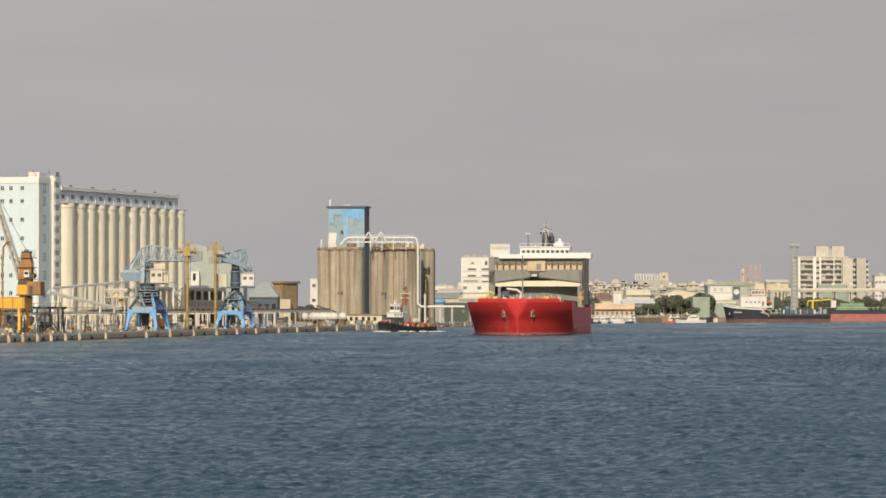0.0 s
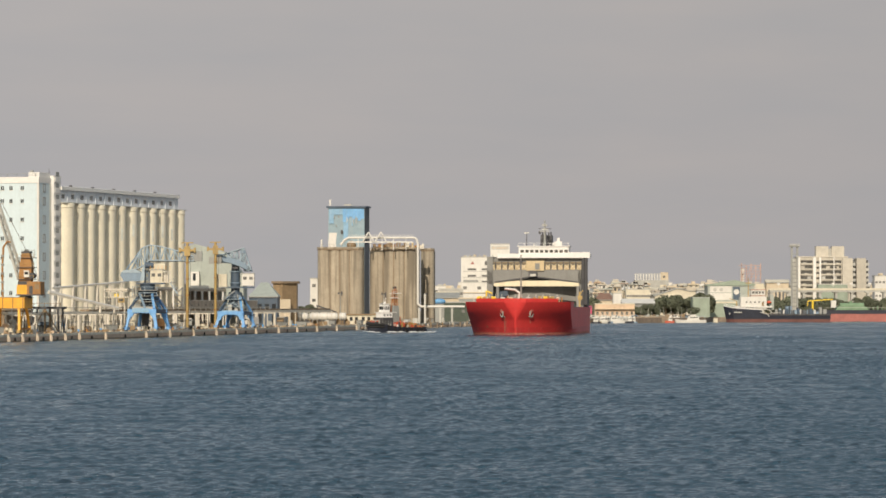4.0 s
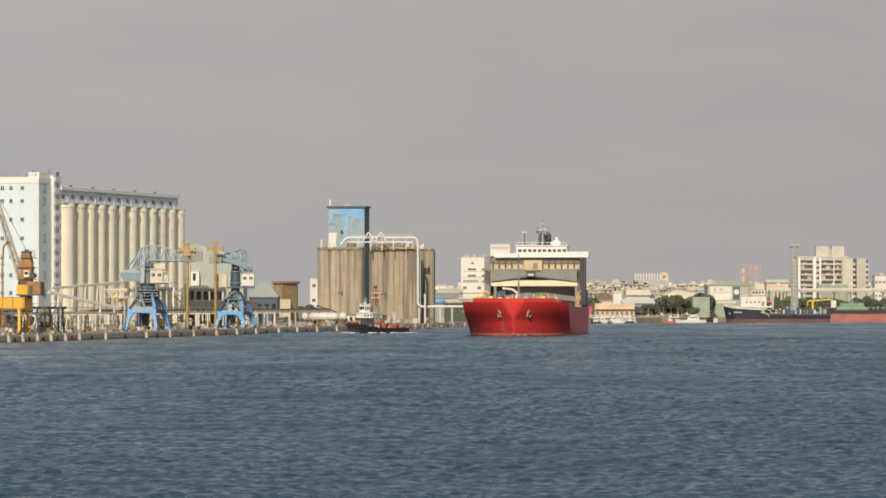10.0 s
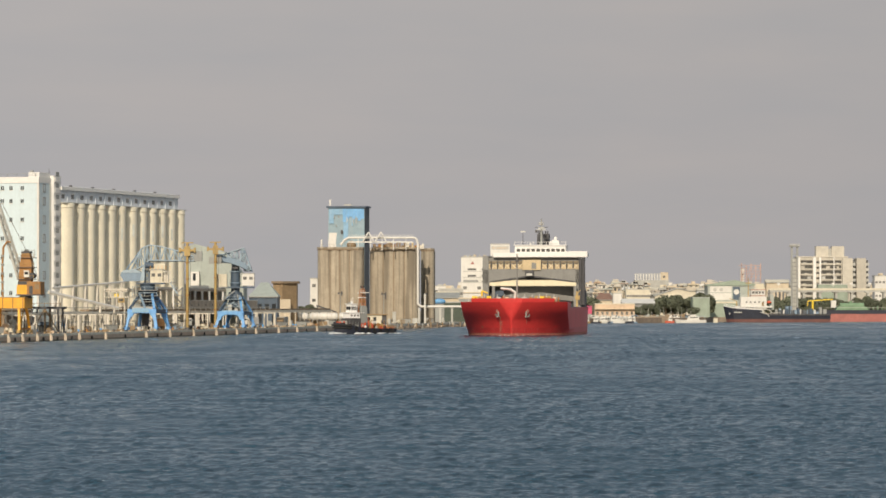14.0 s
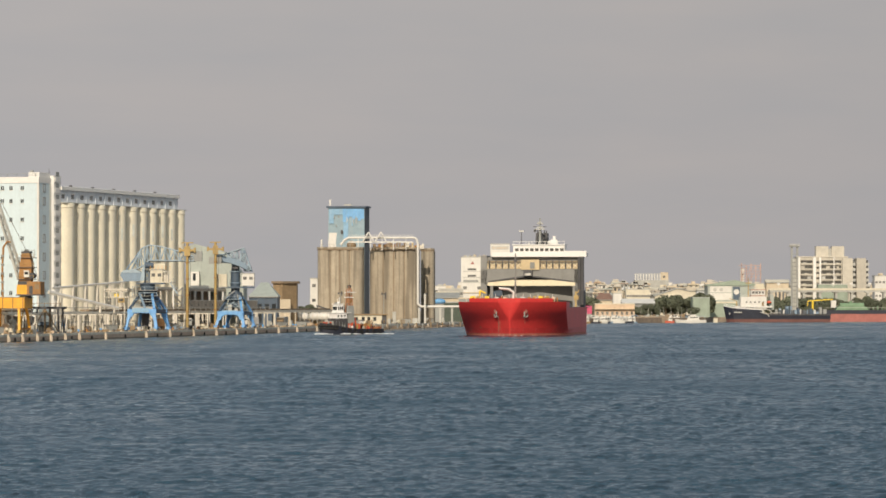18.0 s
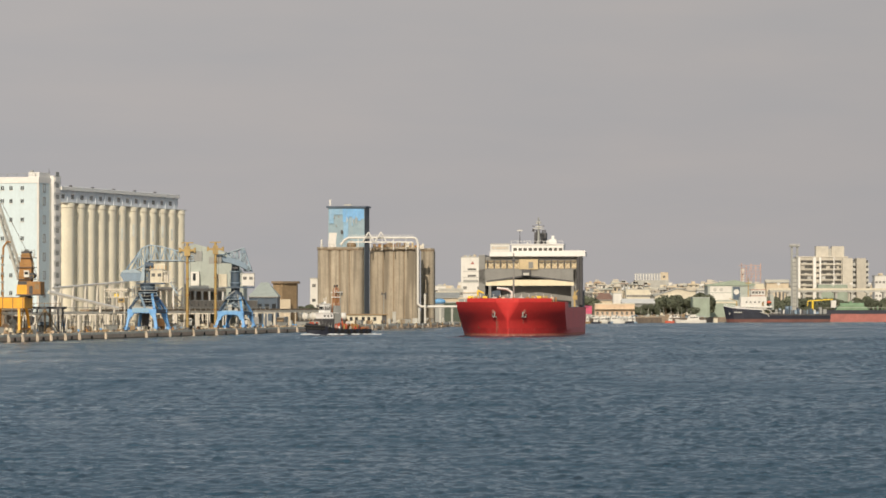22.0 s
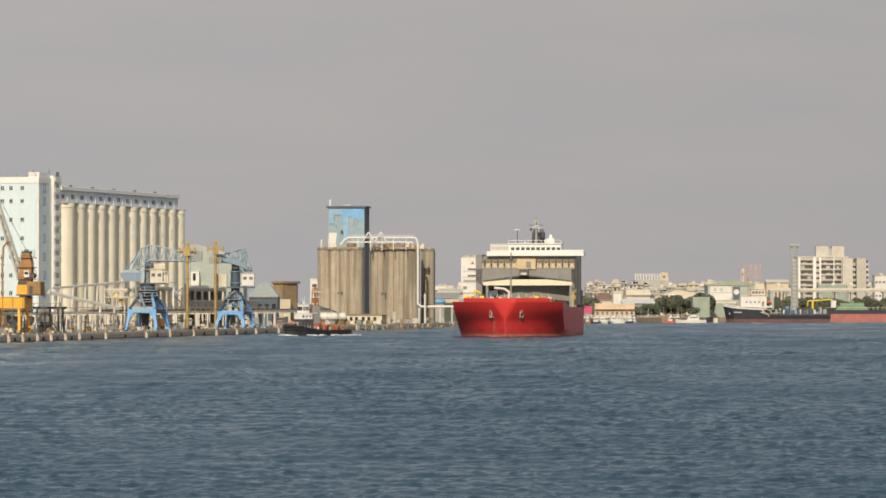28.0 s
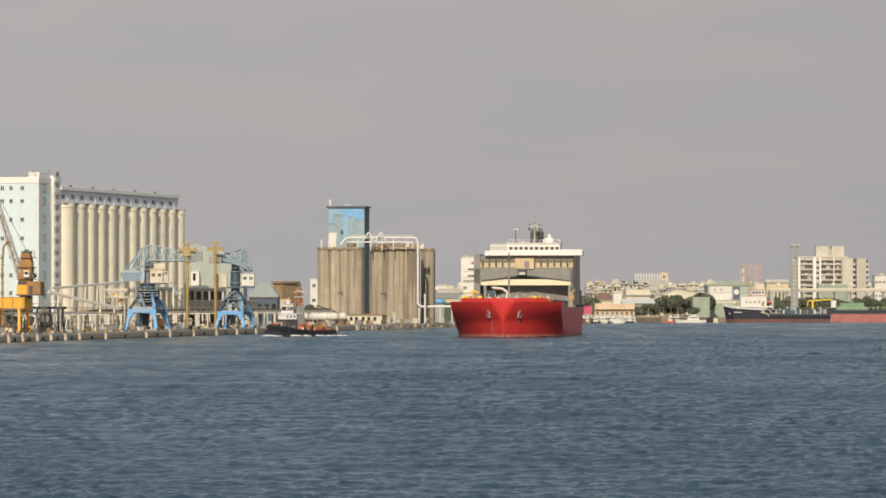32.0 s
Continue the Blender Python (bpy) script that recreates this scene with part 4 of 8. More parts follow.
def build_trestle():
    t = thing("conveyor_trestle", on_quay(0, 0, 0), "long low conveyor trestle on pale concrete columns", "conveyor")
    part("deck", Geo().box(-19.1, -15.6, 64, 505, 6.5, 7.2), M_POST, t)
    part("belt_cover", Geo().box(-18.7, -16.0, 150, 505, 7.2, 7.75), M_RIM, t, "brown weathered belt cover")
    part("handrail", Geo().box(-15.65, -15.5, 64, 395, 8.15, 8.35), M_COLUMN, t)
    part("lower_beam", Geo().box(-16.4, -15.8, 64, 300, 4.2, 4.5), M_POST, t)
    part("cable_tray", Geo().box(-15.55, -15.3, 64, 505, 6.4, 6.75), M_COLUMN, t)
    thick = Geo().box(-0.24, 0.24, -0.3, 0.3, QTOP, 6.5).box(-0.4, 0.4, -0.4, 0.4, QTOP, QTOP + 0.5).mesh("column", M_COLUMN)
    slim = Geo().tube((0, 0, QTOP), (0, 0, 6.5), 0.17, None, 8).mesh("column", M_COLUMN)
    thin = Geo().tube((0, 0, QTOP), (0, 0, 6.5), 0.11, None, 6).mesh("column", M_POST)
    splay = Geo().beam((0, -1.3, QTOP), (0, 0.2, 6.5), 0.34).mesh("raking_column", M_COLUMN)
    rail = Geo().box(-0.08, 0.08, -0.08, 0.08, 7.2, 8.3).mesh("rail_post", M_COLUMN)
    rng = random.Random(15)
    lanes = (-15.0, -12.4, -14.1, -11.4, -13.3, -10.6)
    s, i = 66.0, 0
    while s < 503:
        k, x = rng.random(), lanes[i % 6]
        if s > 385 or any(abs(s - c) < 9 for c in (180, 292)):
            x = -15.0
        if k < 0.4 and s < 385:
            placed("column", thick, t, x, s, 0)
        elif s > 385:
            placed("column", thin, t, x, s, 0)
        elif k < 0.75:
            placed("column", slim, t, x, s, 0)
            placed("column", slim, t, -17.9, s + 1.4, 0)
        else:
            placed("raking_column", splay, t, x, s, 0)
        part("arm", Geo().box(-15.65, x + 0.25, s - 0.15, s + 0.15, 6.2, 6.5), M_COLUMN, t)
        s, i = s + rng.uniform(3.6, 6.2) * (1.7 if s > 385 else 1), i + 1
    for x, z in ((-12.9, 6.75), (-11.0, 6.75)):
        part("pipe_run", Geo().tube((x, 66, z), (x, 280 if x > -12 else 400, z), 0.16, None, 8), M_COLUMN, t)
    for i in range(44):
        placed("rail_post", rail, t, -15.6, 68 + i * 7.6, 0)


def build_transit_shed():
    t = thing("transit_shed", on_quay(0, 0, 0), "two-storey open concrete shed with pale columns and dark bays", "building")
    s0, s1 = 246, 358
    part("roof", Geo().box(-37, -20.8, s0, s1, 13.3, 14.3), M_QUAY, t, "stained concrete roof slab")
    part("roof_edge", Geo().box(-20.85, -20.7, s0, s1, 13.9, 14.45), M_COLUMN, t)
    part("upper_floor", Geo().box(-37, -20.6, 288, s1 + 40, 7.6, 8.2), M_POST, t)
    part("spandrel_wall", Geo().box(-20.9, -20.5, 290, s1 + 40, 7.4, 10.2), M_QUAY, t, "plain stained concrete spandrel wall")
    part("spandrel_cap", Geo().box(-20.95, -20.4, 290, s1 + 40, 10.2, 10.5), M_COLUMN, t)
    # dark wall colour supplies the shade inside the open bays
    part("back_wall", Geo().box(-26.0, -25.6, 290, s1 + 40, QTOP, 13.3), M_RIM, t, "inner wall coloured dark for the shade of the bays")
    part("roof_box", Geo().box(-30, -24, 300, 308, 14.3, 15.5), M_LIGHTGREY, t)
    part("roof_box", Geo().box(-28, -23, 330, 334, 14.3, 15.2), M_WHITE, t)
    col = Geo().box(-0.25, 0.42, -0.35, 0.35, 10.5, 13.3).box(-0.25, 0.42, -0.3, 0.3, QTOP, 7.4).mesh("column", M_CABIN)
    port = Geo().tube((0, 0, 0), (0.1, 0, 0), 0.35, None, 12).mesh("porthole", M_DARK)
    low = Geo().box(-0.3, 0.3, -0.4, 0.4, QTOP, 13.3).mesh("frame_column", M_COLUMN)
    for i in range(9):
        placed("column", col, t, -20.75, 293 + i * 10.2, 0)
        placed("porthole", port, t, -20.5, 297.5 + i * 10.2, 9.0)
    for i in range(6):
        placed("frame_column", low, t, -20.75, s0 + 2 + i * 8.2, 0)
    # white steel stair tower beside the bays
    st = thing("stair_tower", on_quay(0, 0, 0), "open white steel stair tower beside the shed", "stair tower")
    for sy in (269, 281):
        part("post", Geo().box(-19.9, -19.5, sy - 0.3, sy + 0.3, QTOP, 14.0), M_CABIN, st)
    for j in range(4):
        z = 4.0 + j * 2.6
        part("landing", Geo().box(-19.9, -19.4, 269, 281, z, z + 0.25), M_CABIN, st)
        a, c = (269, 281) if j % 2 else (281, 269)
        part("flight", Geo().beam((-19.6, a, z), (-19.6, c, z + 2.6), 0.3), M_COLUMN, st)


build_trestle()
build_transit_shed()


def build_dark_gantry():
    t = thing("steel_gantry", on_quay(84, 10.5), "dark brown steel gantry frame on the quay", "gantry")
    for x in (-3.4, 0.0, 3.4):
        for y in (-2.5, 2.5):
            part("leg", Geo().beam((x * 1.1, y, 0), (x, y, 6.2), 0.4), M_DARK if x else M_BROWN, t)
    part("top_frame", Geo().box(-4.4, 4.4, -3.0, 3.0, 6.2, 6.8), M_DARK, t)
    part("hand_rail", Geo().box(-4.4, 4.4, -3.0, -2.9, 7.6, 7.7), M_BROWN, t)
    for i in range(7):
        part("rail_post", Geo().box(-4.35 + i * 1.42, -4.25 + i * 1.42, -3.0, -2.9, 6.8, 7.7), M_BROWN, t)
    part("diagonal", Geo().beam((-3.4, -2.6, 0.6), (0, -2.6, 6.2), 0.22).beam((3.4, -2.6, 0.6), (0, -2.6, 6.2), 0.22), M_BROWN, t)


build_dark_gantry()


def shed(name, x0, x1, y, depth, z_eave, z_ridge, wall, roof, label, rz=0.0, hip=0.0, bays=4, windows=None):
    """A shed with a gable or hip roof whose ridge runs along its front."""
    w = (x1 - x0)
    t = thing(name, pose((x0 + x1) / 2, y, QTOP, 0, 0, rz), label, "building")
    e, r = z_eave - QTOP, z_ridge - QTOP
    part("wall", Geo().box(-w / 2, w / 2, 0, depth, 0, e), wall, t)
    h = hip
    g = Geo()
    p = [(-w / 2 - 0.4, -0.5, e), (w / 2 + 0.4, -0.5, e), (w / 2 + 0.4, depth + 0.5, e), (-w / 2 - 0.4, depth + 0.5, e),
         (-w / 2 - 0.4 + h, depth / 2, r), (w / 2 + 0.4 - h, depth / 2, r)]
    g.add(p, [(0, 1, 5, 4), (2, 3, 4, 5), (1, 2, 5), (3, 0, 4), (3, 2, 1, 0)])
    part("roof", g, roof, t)
    part("fascia", Geo().box(-w / 2 - 0.45, w / 2 + 0.45, -0.62, -0.5, e - 0.35, e + 0.05), M_GREY, t)
    for i in range(bays):
        xc = -w / 2 + (i + 0.5) * w / bays
        part("door" if i % 2 else "window", Geo().box(xc - w / bays * 0.28, xc + w / bays * 0.28, -0.06, 0.02, e * (0.1 if i % 2 else 0.4), e * 0.75), windows or M_GLASS, t)
    return t


shed("hip_roof_shed", -67.08, -57.30, 1400, 22, 11.93, 16.82, M_DEEPBLUE, M_SAGE, "grey-roofed hip shed with dark blue-grey walls", hip=4.0)


def build_mill():
    t = thing("mill_building", pose(0, 0, 0), "tall sage-green sheet-clad mill building with a sloping roof", "building")
    x0, x1, y = -82.53, -70.64, 1310
    part("wall", Geo().prism([(x0, QTOP), (x1 + 6, QTOP), (x1 + 6, 18.0), (x1, 26.20), (-80.34, 28.76), (x0, 28.03)], y, y + 26), M_SAGE, t)
    part("annex", Geo().box(-81.55, -78.81, y - 3, y, QTOP, 19.76), M_WHITE, t)
    part("window", Geo().box(-80.82, -79.91, y - 3.06, y - 2.98, 16.84, 19.22), M_GLASS, t)


build_mill()


def build_brown_house():
    t = thing("brown_building", pose(0, 0, 0), "brown block building with a dark overhanging flat roof", "building")
    y = 1480
    x0, xm, x1, z = -62.23, -58.72, -53.75, 16.86
    part("wall", Geo().slab([(x0, y + 2), (xm, y), (x1, y + 6), (x1, y + 18), (x0, y + 16)], QTOP, z), M_BROWN, t)
    part("roof", Geo().slab([(x0 - 0.6, y + 1.2), (xm, y - 0.8), (x1 + 0.8, y + 5.4), (x1 + 0.8, y + 19), (x0 - 0.6, y + 17)], z, z + 0.8), M_RIM, t)
    part("lower_annex", Geo().box(x0 - 1, xm + 3, y - 3, y - 0.2, QTOP, 11.07), M_SAND, t)


build_brown_house()


def build_storage_tanks():
    """Long white horizontal tanks on dark saddles."""
    for x0, x1, y in ((-59.72, -49.87, 1500), (-49.65, -39.13, 1506), (-38.94, -36.19, 1515)):
        t = thing("storage_tank", pose(x0, y, QTOP), "long white horizontal storage tank on dark saddles", "tank", "white storage tanks")
        zc, r, L = 4.70 - QTOP, 1.4, x1 - x0
        part("shell", Geo().tube((0.5, 0, zc), (L - 0.5, 0, zc), r, None, 20), M_WHITE, t, "", 40)
        for a, b in ((0.5, 0.0), (L - 0.5, L)):
            part("end_cap", Geo().tube((a, 0, zc), (b, 0, zc), r, r * 0.6, 20), M_WHITE, t, "", 40)
        n = max(2, int(L / 2.6))
        for i in range(n):
            x = 0.9 + (L - 1.8) * i / (n - 1)
            part("saddle", Geo().box(x - 0.25, x + 0.25, -1.0, 1.0, 0, zc - r * 0.6), M_DARK, t)
            part("band", Geo().tube((x - 0.08, 0, zc), (x + 0.08, 0, zc), r * 1.02, None, 20), M_LIGHTGREY, t)
        part("bund_wall", Geo().box(-0.6, L + 0.6, 2.0, 2.3, 0, zc - 0.9), M_BROWN, t)


build_storage_tanks()


def build_gatehouse():
    t = thing("quay_office", pose(-36.45, 1535, QTOP), "low cream quay office with a brown flat roof", "building")
    w, h = 13.3, 5.14 - QTOP
    part("wall", Geo().box(0, w, 0, 7, 0, h), M_CREAM, t)
    part("roof", Geo().box(-0.5, w + 2.2, -0.5, 7.5, h, h + 0.45), M_BROWN, t)
    part("dark_bay", Geo().box(w, w + 1.6, 0.4, 7, 0, h), M_DARK, t)
    for i, x in enumerate((1.6, 3.6, 6.2, 8.3, 10.6)):
        part("window" if i != 1 else "door", Geo().box(x - 0.55, x + 0.55, -0.06, 0.02, 0.1 if i == 1 else 1.2, h - 0.7), M_GLASS, t)


build_gatehouse()


# ---- old concrete silo blocks, blue tower and white pipework ----
def silo_block(x0, y, cols, rows, r, step, h, label):
    """Wide bins that run into one another, with dark seams between them."""
    t = thing("concrete_silo_block", pose(x0, y, QTOP, 0, 0, -QA * 0.35), label, "silo", "old concrete silo blocks")
    me = Geo().lathe([(r, 0), (r, h)], n=36).mesh("silo_bin", M_CONC, 40)
    w, d = 2 * r + (cols - 1) * step, 2 * r + (rows - 1) * step
    for j in range(rows):
        for i in range(cols):
            placed("silo_bin", me, t, r + i * step, r + j * step, 0)
    depth = r - math.sqrt(r * r - step * step / 4)
    seam = Geo().box(-0.22, 0.22, -0.1, 0.3, 0, h).mesh("seam", M_RIM)
    for i in range(cols - 1):
        placed("seam", seam, t, r + (i + 0.5) * step, depth, 0)
    hexa = [(0.3, d), (0.0, r * 0.7), (r * 0.45, 0.25), (r, -0.15), (w - r, -0.15), (w - r * 0.45, 0.25), (w, r * 0.7), (w - 0.3, d)]
    part("top_slab", Geo().slab([(x * 1.006 - 0.1, y) for x, y in hexa], h - 0.1, h + 0.9), M_RIM, t, "dark stained top slab")
    part("rim", Geo().slab([(x * 1.016 - 0.2, y - 0.12) for x, y in hexa], h + 0.55, h + 1.15), M_CONC, t)
    part("railing", Geo().box(r * 0.6, w - r * 0.6, 0.1, 0.16, h + 2.2, h + 2.3), M_GREY, t)
    post = Geo().box(-0.06, 0.06, 0.06, 0.2, h + 1.0, h + 2.3).mesh("rail_post", M_GREY)
    for i in range(int((w - r * 1.2) / 1.6)):
        placed("rail_post", post, t, r * 0.6 + i * 1.6, 0, 0)
    return t


LEFT = silo_block(-49.84, 1600, 4, 3, 3.2, 3.85, 29.0, "weathered brown concrete silo block of four bins")
RIGHT = silo_block(-29.50, 1612, 4, 3, 3.415, 4.245, 29.05, "weathered brown concrete silo block of four bins beside the pipe")
silo_block(-9.13, 1634, 1, 2, 2.78, 4.6, 29.0, "single weathered concrete silo standing behind the white pipe")
part("slot_window", Geo().box(9.6, 10.1, -0.3, 0.5, 11, 12.6), M_DARK, LEFT)
part("slot_window", Geo().box(6.4, 6.9, -0.3, 0.5, 9.5, 12.2), M_DARK, RIGHT)
part("door", Geo().box(9.4, 10.8, -0.2, 0.8, 0, 4.6), M_LIGHTGREY, RIGHT)


def build_blue_tower():
    y = 1664
    t = thing("elevator_tower", pose(0, 0, 0), "blue and grey sheet-clad elevator tower behind the silos", "building")
    x0, x1, zt = -47.19, -32.31, 48.98
    xs = -30.60
    part("wall", Geo().slab([(x0, y + 1), (x1, y), (xs, y + 9), (x0 + 1, y + 11)], QTOP, zt), M_PALEPANEL, t, "faded grey-blue cladding")
    # this side faces from the sun; its shade is painted by darker sheet
    part("side_wall", Geo().slab([(x1 + 0.05, y - 0.1), (xs + 0.15, y + 8.9), (xs, y + 9.1), (x1, y + 0.2)], QTOP, zt), M_SLATE, t, "side cladding coloured as dark as its shaded flank")
    part("roof", Geo().slab([(x0 - 0.9, y), (x1 + 0.4, y - 1), (xs + 0.8, y + 9), (x0, y + 12)], zt, zt + 0.7), M_DEEPBLUE, t)
    za = 44.80
    part("sky_panel", Geo().box(x0 + 0.3, x0 + 6.0, y + 0.3, y + 0.95, 46.19, zt - 0.4), M_SKYPANEL, t, "sky-blue faded cladding")
    for i, drop in enumerate((1.6, 0.2, -0.5, 0.6, 0.0, 1.1, 0.4)):  # ragged lower edge
        part("blue_panel", Geo().box(x0 + 6.0 + i * 1.24, x0 + 7.24 + i * 1.24, y - 0.02 - 0.01 * (i % 2), y + 0.7, za - drop, zt - 0.4), M_PANELBLUE, t, "bright blue cladding panel")
        if i in (1, 3, 4):
            part("torn_strip", Geo().box(x0 + 6.3 + i * 1.24, x0 + 6.62 + i * 1.24, y - 0.06, y + 0.6, za - drop - 2.2 + 0.5 * (i % 2), za - drop + 0.6), M_LIGHTGREY, t, "torn pale sheet strip")
    part("sky_panel", Geo().box(x0 + 6.2, x0 + 8.2, y - 0.01, y + 0.65, 35.96, za), M_SKYPANEL, t)
    part("sky_panel", Geo().box(x0 + 9.6, x0 + 10.2, y - 0.01, y + 0.65, 41.54, za), M_SKYPANEL, t)
    part("sky_panel", Geo().box(x0 + 0.4, x0 + 2.2, y + 0.35, y + 1.0, 42.47, 46.19), M_SKYPANEL, t)
    part("dark_hatch", Geo().box(x0 + 5.1, x0 + 6.1, y - 0.05, y + 0.9, 38.29, 39.68), M_DARK, t)
    for i, (dx, dz) in enumerate(((2.2, 383), (4.0, 382), (3.0, 398))):
        part("stain_vent", Geo().box(x0 + dx, x0 + dx + 0.5, y + 0.2, y + 0.95, 9 - (dz - 540) * 0.2324 - 0.8, 9 - (dz - 540) * 0.2324), M_GREY, t)
    part("roof_pole", Geo().box(x0 + 0.4, x0 + 1.0, y + 2, y + 2.6, zt + 0.9, zt + 3.4), M_WHITE, t)
    part("roof_box", Geo().box(x0 + 6.5, x0 + 9.5, y + 3, y + 5, zt + 0.9, zt + 1.5), M_LIGHTGREY, t)


def build_pipework():
    y = 1606
    t = thing("white_pipework", pose(0, 0, 0), "white conveying pipes over and down the concrete silos", "pipe")
    zt = 35.70
    xa, xb = -39.71, -11.44
    part("main_pipe", Geo().pipe([(xa - 1, y, 32.78), (xa + 0.6, y, 34.80), (xa + 2.2, y, zt), (xb, y, zt), (xb + 1.0, y, zt - 0.7), (xb + 1.5, y, zt - 2.4),
                                   (xb + 1.5, y, 9.45), (xb + 2.6, y, 8.33), (xb + 20, y, 8.33)], 0.48, 12), M_WHITE, t, "", 40)
    part("walkway", Geo().box(xa + 2, xb - 0.5, y - 0.8, y - 0.5, zt - 2.0, zt - 1.5).box(xa + 2, xb - 0.5, y - 0.8, y - 0.7, zt + 0.9, zt + 1.05), M_WHITE, t)
    for x in (xa + 6, xa + 11, xa + 15.5, xa + 20, xa + 25):
        part("pipe_support", Geo().box(x - 0.15, x + 0.15, y - 0.6, y + 0.6, 30.6, zt), M_WHITE, t)
    for xc in (-29.61, -24.68):
        top = 37.94
        for dx in (-2.2, 2.2):
            for dy in (-1.2, 1.2):
                part("trestle_leg", Geo().tube((xc + dx, y + dy, zt - 1.6), (xc, y, top), 0.3, 0.25, 6), M_WHITE, t)
        part("trestle_bar", Geo().box(xc - 1.3, xc + 1.3, y - 1.1, y - 0.9, zt + 0.2, zt + 0.4), M_WHITE, t)
    x = -7.15
    part("down_pipe", Geo().pipe([(x, 1600, QTOP), (x, 1600, 13.47)], 0.35, 8), M_WHITE, t)
    for x in (xb + 1.9, -1.12, 3.59):
        part("pipe_leg", Geo().box(x - 0.35, x + 0.35, y - 0.4, y + 0.4, QTOP, 7.88), M_LIGHTGREY, t)
    t2 = thing("roof_hopper", pose(-43.89, 1603, 31.0), "white steel hopper tower on the silo roof", "hopper")
    part("frame", Geo().box(-1.5, 1.5, -1, 1, -0.4, 3.2), M_WHITE, t2)
    part("cone", Geo().prism([(-1.5, 3.2), (1.5, 3.2), (1.9, 6.6), (-1.2, 6.6)], -1, 1), M_WHITE, t2)
    t3 = thing("roof_machinery", pose(0, 0, 0), "rusty dust-collector machinery on the silo roof", "machinery")
    rng = random.Random(5)
    for i in range(20):
        x = -27.97 + i * 1.03
        h = rng.uniform(0.9, 2.6)
        part("housing", Geo().box(x, x + rng.uniform(0.6, 1.3), 1615, 1617, 31.4, 31.4 + h), rng.choice([M_RUST, M_BROWN, M_TAN, M_POST, M_BROWN]), t3)
    part("rust_dome", Geo().ball((-36.37, 1607, 32.8), 1.9, 12, 8, 0.9), M_BROWN, t3, "", 60)
    solid("roof_vent_pipe", Geo().tube((0, 0, 0), (0, 0, 3.6), 0.5, 0.35), M_WHITE, pose(-48.11, 1602, 31.2), "short white vent pipe on the silo roof", "vent")
    solid("slewing_chute", Geo().beam((-49.75, 1590, 8.78), (-41.76, 1590, 6.11), 0.5).beam(
        (-41.76, 1590, 6.11), (-41.76, 1590, QTOP), 0.4).beam((-49.31, 1590, 8.78), (-49.31, 1590, QTOP), 0.4), M_DARK, pose(0, 0, 0),
          "dark inclined chute beside the silo", "chute")


build_blue_tower()
build_pipework()


def lamp_post(x, y, z0, z1, mat=None):
    t = thing("lamp_post", pose(x, y, z0), "tall grey lamp post with twin floodlights", "lamp post", "quay lamp posts")
    h = z1 - z0
    part("pole", Geo().tube((0, 0, 0), (0, 0, h), 0.22, 0.14), M_GREY, t)
    part("floodlight", Geo().box(-0.9, -0.2, -0.3, 0.3, h - 0.2, h + 0.5), M_DARK, t)
    part("floodlight", Geo().box(0.2, 0.9, -0.3, 0.3, h - 0.2, h + 0.5), M_DARK, t)
    part("bracket", Geo().box(-0.9, 0.9, -0.06, 0.06, h - 0.3, h - 0.18), M_GREY, t)


for px, py, pz in ((-39.66, 1560, 13.36), (-23.35, 1592, 13.23), (-7.26, 1625, 13.31)):
    lamp_post(px, py, QTOP, pz)


t = thing("control_cabin", pose(-91.4, 1150, QTOP), "small ochre control cabin on steel legs", "cabin")
part("cabin", Geo().box(-0.9, 0.9, -1, 1, 7.9, 9.2), M_YELLOW, t)
part("cabin_window", Geo().box(-0.6, 0.6, -1.05, -0.98, 8.35, 8.95), M_GLASS, t)
for a in (-0.9, 0.9):
    for b in (-0.8, 0.8):
        part("leg", Geo().box(a - 0.1, a + 0.1, b - 0.1, b + 0.1, 0, 7.9), M_POST, t)

# ---- yard clutter on the quay ----
def truck(x, y, rz, cab, body, label):
    t = thing("lorry", pose(x, y, QTOP, 0, 0, rz), label, "lorry", "lorries on the quay")
    part("chassis", Geo().box(-4, 4, -1.1, 1.1, 0.7, 1.0), M_DARK, t)
    c = part("cab", Geo().prism([(-4.0, 1.0), (-2.2, 1.0), (-2.2, 3.0), (-3.7, 3.0), (-4.0, 2.0)], -1.15, 1.15), cab, t)
    part("windscreen", Geo().box(-3.9, -3.75, -0.95, 0.95, 2.05, 2.8), M_GLASS, c)
    part("side_glass", Geo().box(-3.6, -2.6, -1.18, -1.14, 2.1, 2.8), M_GLASS, c)
    part("body", Geo().box(-2.0, 4.0, -1.2, 1.2, 1.0, 3.3), body, t)
    for xx in (-3.2, 1.6, 2.9):
        part("wheel", Geo().tube((xx, -1.2, 0.5), (xx, -0.8, 0.5), 0.5, None, 14), M_RUBBER, t)
        part("wheel", Geo().tube((xx, 0.8, 0.5), (xx, 1.2, 0.5), 0.5, None, 14), M_RUBBER, t)


